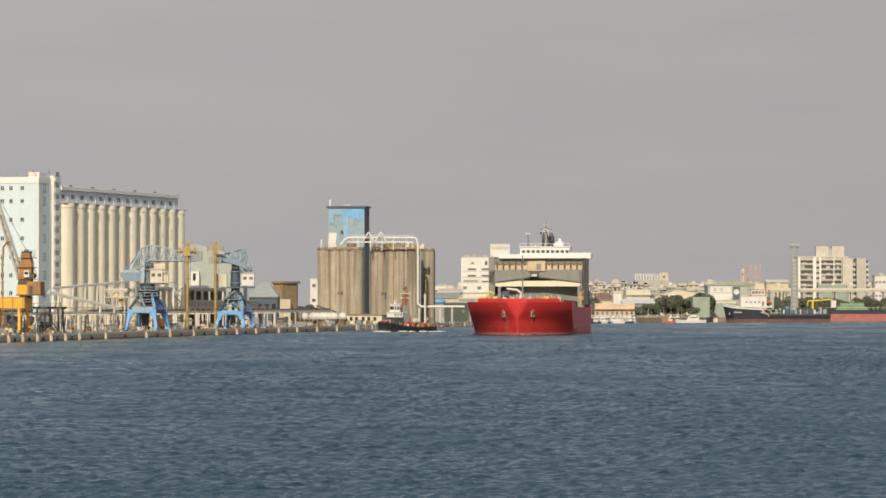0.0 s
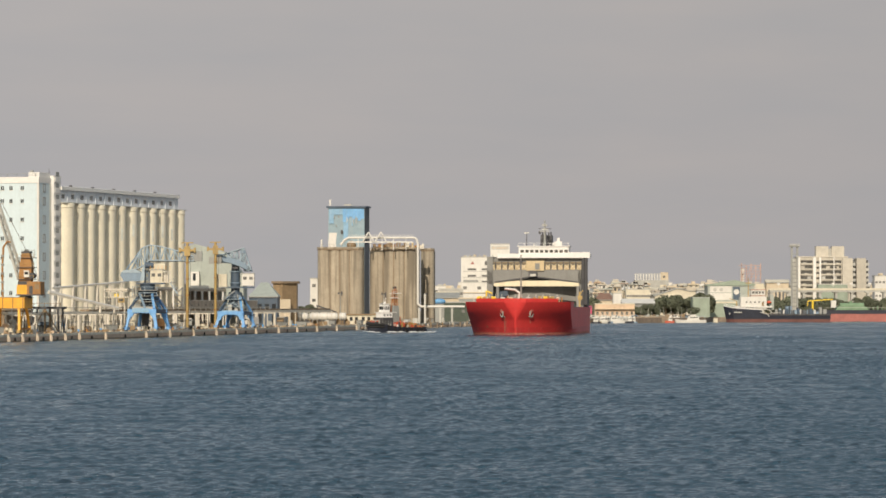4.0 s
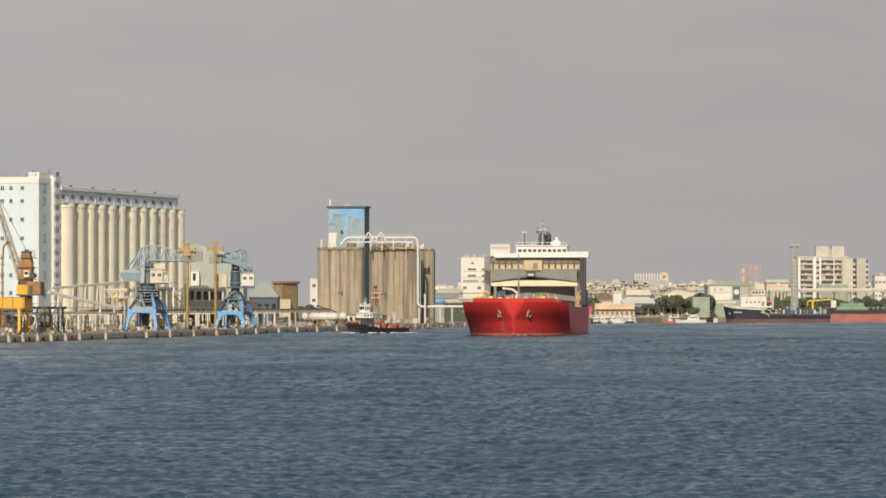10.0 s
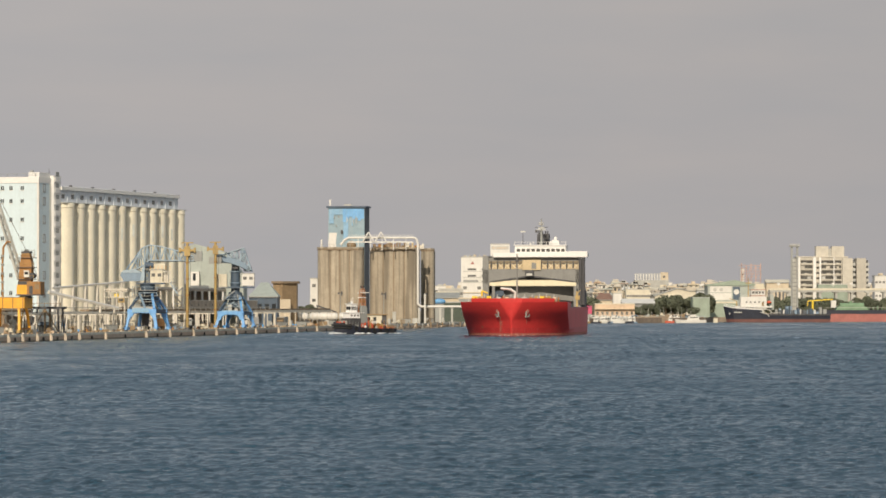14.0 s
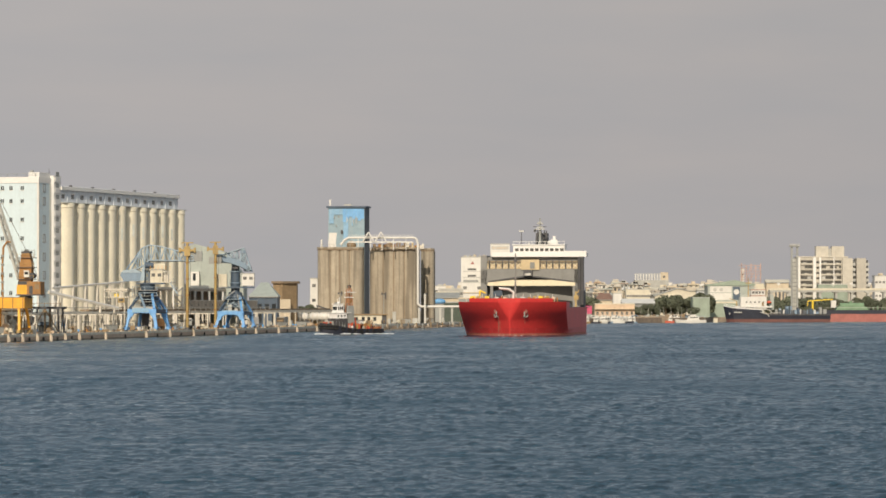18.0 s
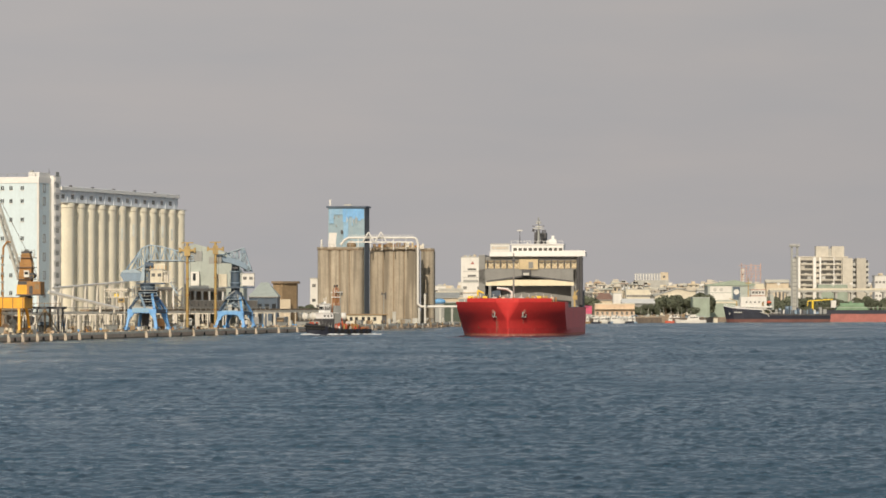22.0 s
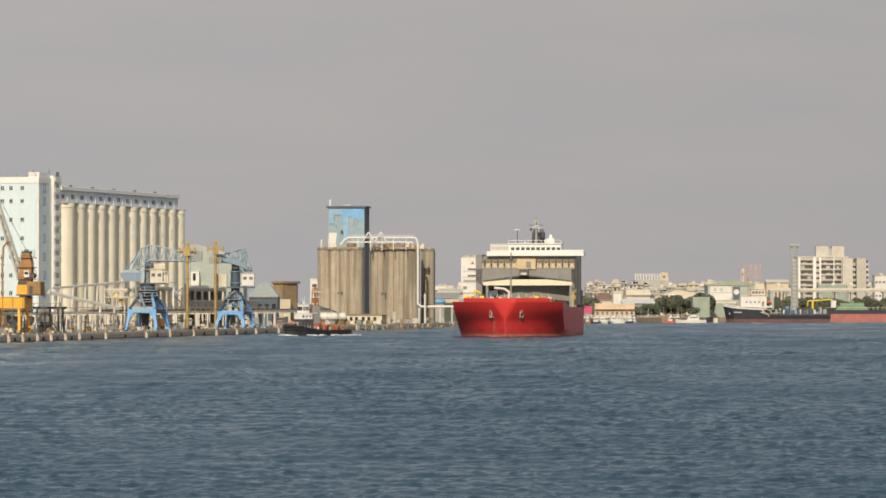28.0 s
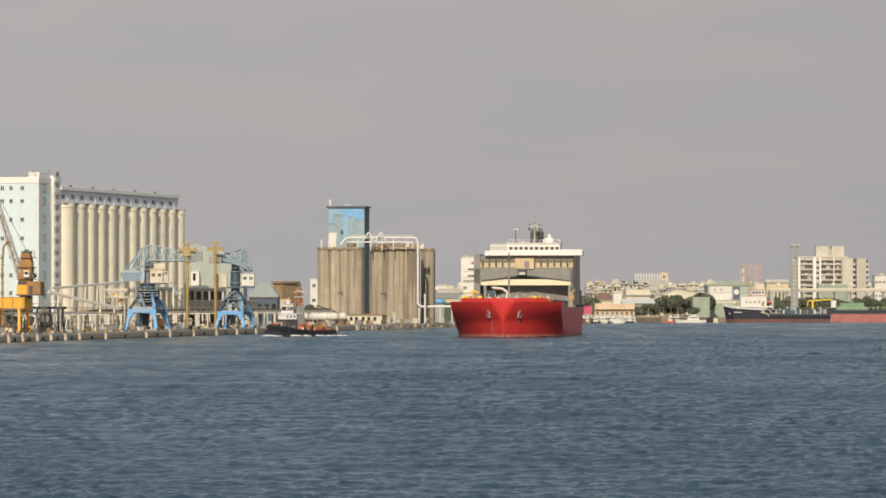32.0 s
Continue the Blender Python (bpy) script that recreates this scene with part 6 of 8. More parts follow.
    part("platform", Geo().box(-0.2, 2.8, F + 5.2, F + 6.8, 32.4, 32.65), M_LIGHTGREY, mast)
    part("platform", Geo().box(0.4, 2.2, F + 5.4, F + 6.6, 34.1, 34.35), M_LIGHTGREY, mast)
    part("yard", Geo().box(-0.7, 3.2, F + 5.9, F + 6.1, 33.2, 33.4), M_DARK, mast)
    part("radar_scanner", Geo().box(0.4, 2.4, F + 5.0, F + 5.3, 32.9, 33.25), M_LIGHTGREY, mast)
    part("radar_scanner", Geo().box(0.6, 2.0, F + 5.2, F + 5.5, 34.5, 34.8), M_LIGHTGREY, mast)
    part("signal_box", Geo().box(-0.6, 0.1, F + 5.8, F + 6.2, 31.6, 32.5), M_DARK, mast)
    part("radome", Geo().ball((4.3, F + 5, 28.35), 0.65, 12, 8), M_WHITE, t, "", 60)
    part("radome", Geo().ball((-2.0, F + 5, 28.05), 0.35, 10, 6), M_WHITE, t, "", 60)
    pm = part("signal_mast", Geo().tube((-4.2, F + 4, 27.7), (-4.2, F + 4, 31.8), 0.15, 0.1), M_DARK, t)
    part("yard", Geo().box(-5.0, -3.4, F + 3.8, F + 4.2, 31.7, 32.1), M_LIGHTGREY, pm)
    # port side uptakes, yellow gear, boats
    for x in (13.7, 14.6):
        part("side_trunk", Geo().tube((x, F + 0.2, 9.0), (x, F + 0.2, 24.0), 0.62, 0.55, 10), M_DARK, t)
    part("side_housing", Geo().box(13.0, 14.8, F + 4, F + 12, 8.4, 13.5), M_DARK, t)
    part("deck_crane", Geo().box(13.5, 14.0, F - 12, F - 11.4, 8.4, 13.2).beam((13.6, F - 11.7, 12.0), (14.8, F - 11.7, 13.6), 0.3).box(13.2, 14.6, F - 12.2, F - 11.3, 10.6, 11.9), M_YELLOW, t, "yellow deck crane")
    part("lower_bulkhead", Geo().box(-14.3, 12.3, F + 8, F + 8.4, 8.3, 15.4), M_SHIPGREY, t)
    part("blue_locker", Geo().box(-13.2, -10.2, F + 5, F + 7.5, 8.4, 13.5), M_DEEPBLUE, t)
    part("hatch_coaming", Geo().box(-12.5, 12.5, 30, F - 14, 8.4, 9.4), M_SHIPGREY, t)
    # water thrown up at the stem
    rng = random.Random(3)
    for i in range(10):
        y = 3.0 + i * 1.1
        s = 1 if i % 2 else -1
        x = s * (half_breadth(y, 0) + 0.2)
        part("bow_foam", Geo().ball((x, y, 0.05), rng.uniform(0.2, 0.4), 8, 5, 0.45), M_FOAM, t)

    # the house stands a little broader than the hold
    for c in t.children:
        if c.type == "MESH" and min(v.co.y for v in c.data.vertices) > F - 6:
            c.scale = (1.02, 1, 1)


build_ship()

# ---- tug: local x runs aft from the bow ----
TUG = thing("tug_boat", pose(0, 0, 0), "black-hulled harbour tug with white wheelhouse and orange deck gear", "tug")


def tug_half(u):
    """Half breadth at u, 0 at the bow and 1 at the stern."""
    return 3.8 * (1 - (1 - min(u / 0.38, 1)) ** 2.2) ** 0.75 * (1 - 0.12 * max(0, (u - 0.8) / 0.2) ** 2)


def build_tug():
    t = TUG
    L = 23.0
    us = [0, 0.01, 0.03, 0.07, 0.12, 0.18, 0.26, 0.38, 0.5, 0.62, 0.75, 0.88, 1.0]
    g = Geo()
    levels = [(-1.2, 0.86), (0.0, 0.93), (0.5, 0.97), (1.0, 1.0)]
    n = len(us)
    def top(u):
        return 1.75 + 1.9 * max(0, 1 - u / 0.55) ** 1.6
    for side in (-1, 1):
        base = len(g.v)
        for j, (a, w) in enumerate(levels):
            for u in us:
                z = a * top(u) if a > 0 else a
                x = -L / 2 + u * L + (0.5 * (1 - max(a, 0)) if u < 0.3 else 0) * (1 - u / 0.3 if u < 0.3 else 0)
                g.v.append((x, side * tug_half(u) * w, z))
        for j in range(len(levels) - 1):
            for i in range(n - 1):
                g.f.append(tuple(base + q for q in (j * n + i, j * n + i + 1, (j + 1) * n + i + 1, (j + 1) * n + i)))
    m = len(levels)
    for i in range(n - 1):
        a = (m - 1) * n + i
        g.f.append((a, a + 1, m * n + a + 1, m * n + a))
    for j in range(m - 1):
        a, b = (j + 1) * n - 1, (j + 2) * n - 1
        g.f.append((a, m * n + a, m * n + b, b))
    bm = bmesh.new()
    vs = [bm.verts.new(p) for p in g.v]
    for q in g.f:
        bm.faces.new([vs[i] for i in q])
    bmesh.ops.remove_doubles(bm, verts=bm.verts, dist=0.005)
    bmesh.ops.recalc_face_normals(bm, faces=bm.faces)
    bm_part("hull", bm, M_BLACK, t, "black steel hull")
    tyre = Geo()
    for k in range(14):
        w0, w1 = 2 * math.pi * k / 14, 2 * math.pi * (k + 1) / 14
        tyre.tube((0.5 * math.cos(w0), 0, 0.5 * math.sin(w0)), (0.5 * math.cos(w1), 0, 0.5 * math.sin(w1)), 0.2, None, 6)
    tm = tyre.mesh("tyre_fender", M_RUBBER, 60)
    for i in range(8):
        u = 0.16 + i * 0.105
        for s in (-1, 1):
            placed("tyre_fender", tm, t, -L / 2 + u * L, s * (tug_half(u) + 0.15), top(u) - 0.75)
    for z, r in ((2.75, 0.34), (1.95, 0.28)):
        ring = [(-L / 2 + u * L - 0.12 + 0.12 * (3 - z), w * tug_half(u), z - 0.6 * u) for w, us2 in ((-1, (0.2, 0.13, 0.08, 0.04, 0.018)), (1, (0.004, 0.018, 0.04, 0.08, 0.13, 0.2))) for u in us2]
        part("bow_fender", Geo().pipe(ring, r, 10), M_RUBBER, t)
    low = part("lower_house", Geo().box(-6.3, -2.2, -1.7, 1.7, 4.9, 6.5), M_TUGWHITE, t, "white lower deckhouse")
    part("dark_coaming", Geo().box(-6.6, -2.0, -1.9, 1.9, 1.8, 4.9), M_DARK, t, "dark engine coaming")
    rng = random.Random(6)
    for i in range(16):
        x, s = -10.2 + rng.random() * 8.5, rng.choice((-1, 1))
        y = s * min(rng.uniform(1.6, 2.7), tug_half((x + L / 2) / L) - 0.5)
        part("mooring_gear", Geo().tube((x, y, 1.7), (x, y, rng.uniform(3.3, 4.4) - 0.1 * (x + 10)), rng.uniform(0.18, 0.4), None, 8), rng.choice([M_DARK, M_BLACK, M_RUBBER, M_GREY]), t)
    for i in range(9):
        part("bow_rail", Geo().box(-10.4 + i * 1.0, -10.33 + i * 1.0, -tug_half(0.05 + i * 0.043) + 0.2, -tug_half(0.05 + i * 0.043) + 0.27, 1.8, 4.6 - 0.14 * i), M_GREY, t)
    for i in range(3):
        for s in (-1, 1):
            part("porthole", Geo().tube((-5.6 + i * 1.3, s * 1.68, 5.7), (-5.6 + i * 1.3, s * 1.74, 5.7), 0.3, None, 12), M_GLASS, low)
    part("boat_deck", Geo().box(-6.6, -0.4, -1.9, 1.9, 6.5, 6.65), M_TUGWHITE, t)
    wh = part("wheelhouse", Geo().prism([(-5.6, 6.65), (-2.9, 6.65), (-3.1, 9.2), (-5.3, 9.2)], -1.15, 1.15), M_TUGWHITE, t, "white wheelhouse")
    for i in range(3):
        x = -5.2 + i * 0.74
        for s in (-1, 1):
            part("pane", Geo().prism([(x, 7.4), (x + 0.46, 7.4), (x + 0.46, 8.3), (x + 0.36, 8.55), (x + 0.1, 8.55), (x, 8.3)], s * 1.15 - 0.04, s * 1.15 + 0.04), M_GLASS, wh)
    for i in range(3):
        part("pane", Geo().box(-5.56, -5.3, -0.98 + i * 0.7, -0.44 + i * 0.7, 7.4, 8.5), M_GLASS, wh)
    part("wheelhouse_roof", Geo().box(-5.6, -2.8, -1.35, 1.35, 9.2, 9.38), M_TUGWHITE, t)
    part("aerial", Geo().tube((-3.0, 0.8, 9.1), (-3.0, 0.8, 11.4), 0.07).tube((-5.2, -0.9, 9.1), (-5.2, -0.9, 10.9), 0.07), M_TUGWHITE, t)
    part("searchlight", Geo().tube((-4.4, 0, 9.35), (-4.0, 0, 9.9), 0.35, 0.3, 10), M_TUGWHITE, t)
    part("roof_light", Geo().box(-5.4, -4.9, -0.3, 0.3, 9.3, 9.8), M_GREY, t)
    mast = part("mast", Geo().tube((0.2, 0, 3.3), (0.2, 0, 15.0), 0.26, 0.18), M_MASTBROWN, t, "brown-orange lattice mast")
    for x, y in ((-0.75, -0.7), (1.15, -0.7), (-0.75, 0.7), (1.15, 0.7)):
        part("mast_leg", Geo().beam((x, y, 6.5), (0.2 + (x - 0.2) * 0.55, y * 0.55, 14.0), 0.26), M_MASTBROWN, mast)
    for i in range(6):
        z, f = 7.6 + i * 1.2, 1 - 0.07 * (i + 1)
        part("mast_rung", Geo().box(0.2 - 0.95 * f, 0.2 + 0.95 * f, -0.7 * f - 0.1, -0.7 * f + 0.1, z, z + 0.22), M_MASTBROWN if i % 2 else M_RUST, mast)
        part("mast_brace", Geo().beam((0.2 - 0.95 * f * (-1) ** i, -0.7 * f, z), (0.2 + 0.9 * f * (-1) ** i, -0.66 * f, z + 1.2), 0.16), M_MASTBROWN, mast)
    part("mast_platform", Geo().box(-0.9, 1.2, -0.9, 0.9, 11.2, 11.4), M_TUGWHITE, mast)
    part("mast_box", Geo().box(-0.3, 0.75, -0.5, 0.5, 9.6, 11.1), M_RUST, mast)
    part("mast_head", Geo().box(-0.25, 0.65, -0.4, 0.4, 14.3, 15.0), M_DARK, mast)
    part("yard", Geo().box(-1.5, 1.6, -1.6, -1.3, 12.7, 12.95).box(0.0, 0.4, -2.0, 2.0, 12.6, 12.9), M_WHITE, mast)
    part("mast_lamp", Geo().box(-0.3, 0.5, -0.3, 0.3, 12.9, 13.5), M_WHITE, mast)
    part("funnel", Geo().prism([(-1.7, 3.4), (0.9, 3.4), (0.7, 8.2), (0.3, 8.8), (-1.1, 8.8), (-1.5, 8.2)], -1.7, -0.9), M_GREY, t, "grey funnel casing")
    part("funnel", Geo().prism([(-1.7, 3.4), (0.9, 3.4), (0.7, 8.2), (0.3, 8.8), (-1.1, 8.8), (-1.5, 8.2)], 0.9, 1.7), M_GREY, t, "grey funnel casing")
    part("aft_house", Geo().prism([(-1.6, 1.8), (3.4, 1.8), (3.4, 3.2), (1.8, 3.4), (1.4, 4.1), (-1.6, 4.1)], -1.5, 1.5), M_TUGRED, t, "orange-red engine casing")
    for i in range(5):
        part("casing_vent", Geo().box(-1.2 + i * 0.95, -0.7 + i * 0.95, -1.6, -1.48, 2.2, 2.9), M_DARK if i % 2 else M_STONE, t)
    part("towing_winch", Geo().tube((5.8, -1.0, 2.6), (5.8, 1.0, 2.6), 0.55, None, 14).tube((5.8, -1.15, 2.6), (5.8, -1.0, 2.6), 0.85, None, 14).tube((5.8, 1.0, 2.6), (5.8, 1.15, 2.6), 0.85, None, 14).box(
        5.3, 6.3, -1.4, -1.2, 1.7, 3.0).box(5.3, 6.3, 1.2, 1.4, 1.7, 3.0), M_RUST, t, "rusty towing winch")
    part("towing_hook", Geo().box(7.6, 8.4, -0.4, 0.4, 1.7, 3.2), M_YELLOW, t)
    part("fire_monitor", Geo().tube((2.6, 0, 3.3), (2.6, 0, 5.0), 0.2).tube((2.6, 0, 4.9), (1.8, 0.4, 5.4), 0.16), M_TUGRED, t)
    part("life_raft", Geo().tube((3.4, -1.2, 3.6), (4.6, -1.2, 3.6), 0.45, None, 12), M_WHITE, t)
    for i in range(7):
        part("bulwark_rail", Geo().box(4.5 + i * 0.95, 4.6 + i * 0.95, -3.2, -3.1, 1.7, 2.7), M_TUGRED, t)
    part("bulwark_rail", Geo().box(4.5, 10.6, -3.22, -3.08, 2.6, 2.72), M_YELLOW, t)
    part("stern_roller", Geo().box(9.6, 11.0, -2.2, 2.2, 1.6, 2.2), M_RUST, t)
    rng = random.Random(2)
    for i in range(44):
        x, y = -1.6 + rng.random() * 12.0, rng.uniform(-3.0, 2.5)
        h = rng.uniform(0.3, 2.1) * (1 - 0.06 * x)
        part("deck_gear", Geo().box(x, x + rng.uniform(0.2, 0.7), y, y + rng.uniform(0.2, 0.6), 1.6, 1.9 + h), rng.choice([M_TUGRED, M_TUGRED, M_RUST, M_YELLOW, M_STONE, M_TUGWHITE, M_DARK, M_DARK]), t)
    for i in range(4):
        part("deck_locker", Geo().box(-9.6 + i * 0.8, -9.1 + i * 0.8, -0.8, 0.8, 3.0, 3.9 + 0.2 * (i % 2)), M_LIGHTGREY if i % 2 else M_TUGRED, t)
    # bow wave and wake, low broken lumps of foam
    rng = random.Random(9)
    for i in range(46):
        u = rng.random()
        s = -1 if i % 3 else 1
        x, y = -L / 2 - 0.4 + u * (L + 5), s * (tug_half(max(0.02, min(u, 1))) + 0.3 + rng.random() * 0.9 + 1.2 * u * rng.random())
        r = rng.uniform(0.5, 1.05) * (1.2 - 0.5 * u)
        part("wake_foam", Geo().ball((x, y, 0.08), r, 8, 5, 0.4), M_FOAM, t)


build_tug()


# ---- town and moored craft along the far shore ----
WIN = {}


def win_mesh(w, h):
    key = (round(w, 1), round(h, 1))
    if key not in WIN:
        WIN[key] = Geo().box(-w / 2, w / 2, -0.08, 0.05, -h / 2, h / 2).mesh("window", M_FARGLASS)
    return WIN[key]


def block(name, x0, x1, y, depth, zt, wall, label, floors=0, cols=0, roof=None, rz=0.0, ww=1.4, wh=1.2, z0=None, extras=0, group="", bands=False):
    """A flat-roofed house with parapet, rows of windows and things on its roof."""
    z0 = QTOP if z0 is None else z0
    w, h = x1 - x0, zt - z0
    t = thing(name, pose((x0 + x1) / 2, y, z0, 0, 0, rz), label, "building", group)
    part("wall", Geo().box(-w / 2, w / 2, 0, depth, 0, h), wall, t)
    part("roof", Geo().box(-w / 2 - 0.15, w / 2 + 0.15, -0.15, depth + 0.15, h, h + 0.45), roof or M_LIGHTGREY, t)
    if floors and cols:
        for j in range(floors):
            z = (j + 0.55) * h / floors
            for i in range(cols):
                placed("window", win_mesh(ww, wh), t, -w / 2 + (i + 0.5) * w / cols, 0, z)
            if bands:
                part("ledge", Geo().box(-w / 2, w / 2, -0.5, 0, j * h / floors, j * h / floors + 0.3), wall, t)
    rng = random.Random(int(x0 * 10) + int(y))
    for i in range(extras):
        a = rng.uniform(-w / 2 + 0.5, w / 2 - 2.5)
        part("roof_tank" if i % 2 else "roof_room", Geo().box(a, a + rng.uniform(1.2, 3), 1, 4, h + 0.4, h + rng.uniform(0.9, 2.0)), rng.choice([M_LIGHTGREY, M_SAND, M_STONE]), t)
    return t


# white office block behind the ship
y = 2160
b = block("office_block", 9.66, 36.81, y, 20, 34.35, M_WHITE, "white multi-storey office block with strip windows", extras=0)
for k, py in enumerate((477, 488.5, 499, 466)):
    for xc, w in ((-7.8, 4.6), (-0.2, 4.8), (7.4, 4.8)):
        if k == 3:
            w = 1.4
            if xc == -7.8:
                continue
        placed("strip_window", win_mesh(w, 1.0 if k < 3 else 2.2), b, xc, 0, 9 - (py - 540) * 0.3017 - QTOP)
part("red_triangle", Geo().prism([(-8.4, 30.72 - QTOP), (-6.4, 30.72 - QTOP), (-7.4, 32.38 - QTOP)], -0.1, 0.02), M_OXIDE, b, "plain dark red triangle mark")
for i in range(5):
    part("roof_dish", Geo().tube((-11.5 + i * 2.6, 2, 34.35 - QTOP + 0.4), (-11.2 + i * 2.6, 2, 35.25 - QTOP + 0.3 * (i % 3)), 0.7, 0.9, 10), M_LIGHTGREY if i % 2 else M_SAND, b)
for py in (481, 492, 502):
    part("ledge", Geo().box(-12.5, 12.5, -0.25, 0, 9 - (py - 540) * 0.3017 - QTOP, 9 - (py - 540) * 0.3017 - QTOP + 0.3), M_LIGHTGREY, b)
part("balcony_rail", Geo().box(-12.4, -4.5, -1.2, -1.1, 21.07 - QTOP, 22.28 - QTOP), M_GREY, b)
part("balcony_floor", Geo().box(-12.4, -4.5, -1.2, 0, 20.89 - QTOP, 21.07 - QTOP), M_LIGHTGREY, b)
an = block("office_annex", 8.07, 24.51, 2140, 12, 20.66, M_WHITE, "lower white annex of the office block", 0, 0)
for px in (823, 848):
    placed("window", win_mesh(2.0, 1.6), an, (px - 838.5) * 0.29894, 0, 17.97 - QTOP)
part("lower_ledge", Geo().box(-8.2, 8.2, -0.6, 0, 15.28 - QTOP, 15.73 - QTOP), M_SAND, an)
block("red_band_house", -3.49, 7.85, 2080, 10, 15.39, M_ROOFRED, "low house with a dull red wall", 1, 4, M_CREAM)
tp = block("office_penthouse", 25.42, 35.70, 2166, 10, 41.38, M_WHITE, "white roof-top plant room of the office block", 0, 0, z0=34.42)
part("sign_band", Geo().box(-4.6, 4.6, -0.08, 0, 4.2, 6.0), M_LIGHTGREY, tp, "pale sign panel with faint bars")
part("sign_bars", Geo().box(-3.8, -3.0, -0.12, -0.08, 4.7, 5.5).box(-2.0, 3.6, -0.12, -0.08, 4.9, 5.3), M_PEACH, tp)
for i in range(6):
    part("roof_rail", Geo().box(-11 + i * 3.5, -10.4 + i * 3.5, 0.5, 1.0, 34.35 - QTOP + 0.4, 34.35 - QTOP + 1.4), M_LIGHTGREY, b)

# small buildings seen between silo blocks and ship
block("white_tower_house", -53.18, -50.24, 1620, 8, 19.41, M_WHITE, "narrow white quay-side house with a few windows", 3, 1)
block("pipe_shed", -3.44, 11.31, 1760, 14, 9.98, M_MOSS, "low grey-green shed beside the silos", 1, 3)
block("grey_yard_shed", 7.02, 22.07, 1795, 12, 11.76, M_GREY, "low grey yard shed behind the white pipe legs", 1, 6, M_SAND)
t = thing("blue_tank", pose(-1.44, 1720, QTOP), "bright blue domed water tank on a frame", "tank")
part("frame", Geo().box(-2, 2, -2, 2, 0, 9.48 - QTOP), M_GREY, t)
part("tank", Geo().ball((0, 0, 10.44 - QTOP), 2.6, 14, 8, 0.5), M_PANELBLUE, t, "", 60)
shed("low_house", -3.89, 7.78, 1990, 14, 12.6, 15.2, M_SAND, M_GREY, "sand-coloured low house with a grey pitched roof", bays=5)
block("low_house", -2.35, 10.56, 2100, 14, 17.2, M_LIGHTGREY, "light grey low house with a flat roof", 3, 6, extras=3)
block("low_house", -9.0, 6.0, 2300, 14, 19.6, M_WHITE, "white low house over the shed roofs", 3, 7, extras=3)


# ---- trees ----
def crown_mesh(name, seed, n, rx, rz):
    rng = random.Random(seed)
    lobes = [(rng.uniform(-0.62, 0.62) * rx, rng.uniform(-0.62, 0.62) * rx, rng.uniform(-0.35, 0.6) * rz, rng.uniform(0.3, 0.55)) for i in range(12)]
    g = Geo()
    for i in range(n):
        lx, ly, lz, s = rng.choice(lobes)
        d = Vector((rng.gauss(0, 1), rng.gauss(0, 1), rng.gauss(0, 1))).normalized() * rng.uniform(0.72, 1.05)
        p = Vector((lx + d.x * rx * s, ly + d.y * rx * s, lz + d.z * rz * s))
        a = (d + 0.6 * Vector((rng.gauss(0, 1), rng.gauss(0, 1), rng.gauss(0, 1)))).normalized()
        b = a.orthogonal().normalized()
        c = a.cross(b)
        q = rng.uniform(0.2, 0.46)
        g.add([p + b * q, p + c * q * 0.7, p - b * q, p - c * q * 0.7, p + a * q * 0.35], [(0, 1, 4), (1, 2, 4), (2, 3, 4), (3, 0, 4)])
    me = bpy.data.meshes.new(name)
    me.from_pydata(g.v, [], g.f)
    me.materials.append(M_LEAF)
    return me


CROWNS = [crown_mesh("crown", s, 2400, 3.6, 3.0) for s in (1, 2, 3)]
TRUNK = Geo().tube((0, 0, 0), (0.1, 0, 2.6), 0.3, 0.22).tube((0.1, 0, 2.6), (1.2, 0.3, 4.6), 0.2, 0.08, 6).tube((0.1, 0, 2.6), (-1.0, -0.5, 4.8), 0.2, 0.08, 6).tube(
    (0.1, 0, 2.6), (0.2, 0.8, 5.2), 0.18, 0.07, 6).mesh("trunk", M_BARK)


def tree(x, y, h, k):
    t = thing("tree", pose(x, y, QTOP - 0.05), "broad dark green leafy tree by the waterfront", "tree", "waterfront trees")
    s = h / 8.0
    tr = placed("trunk", TRUNK, t, 0, 0, 0)
    tr.scale = (s, s, s)
    c = placed("crown", CROWNS[k % 3], t, 0, 0, 4.0 * s, 77.0 * k)
    c.scale = (s * (1.15 + 0.2 * (k % 2)), s, s * 1.15)


for i, (px, hh) in enumerate(((-54.28, 6.5), (-52.55, 8.0), (-50.88, 7.0), (-49.24, 6.0))):
    tree(px, 1548 + i, hh, i + 1)
rng = random.Random(11)
for i, (px, py, hh) in enumerate(((113.96, 2130, 10.5), (116.96, 2125, 14), (120.80, 2130, 13.5), (124.55, 2128, 11.5), (128.25, 2140, 10.5),
                                  (74.51, 2100, 13), (77.22, 2110, 11), (109.92, 2150, 9), (140.69, 2180, 15), (138.26, 2180, 13),
                                  (129.04, 2090, 7), (101.84, 2095, 7.5), (105.20, 2092, 8.5), (109.02, 2098, 8), (84.05, 2180, 12), (3.5, 1850, 7), (6.2, 1856, 8), (9.4, 1850, 7.5), (0.5, 1852, 6))):
    tree(px, py, hh, i)
for i in range(30):
    px = 189.27 + i * 2.6 + rng.uniform(-1.2, 1.2)
    tree(px, 2320 + rng.uniform(-8, 14), rng.uniform(7.0, 13.5), i)

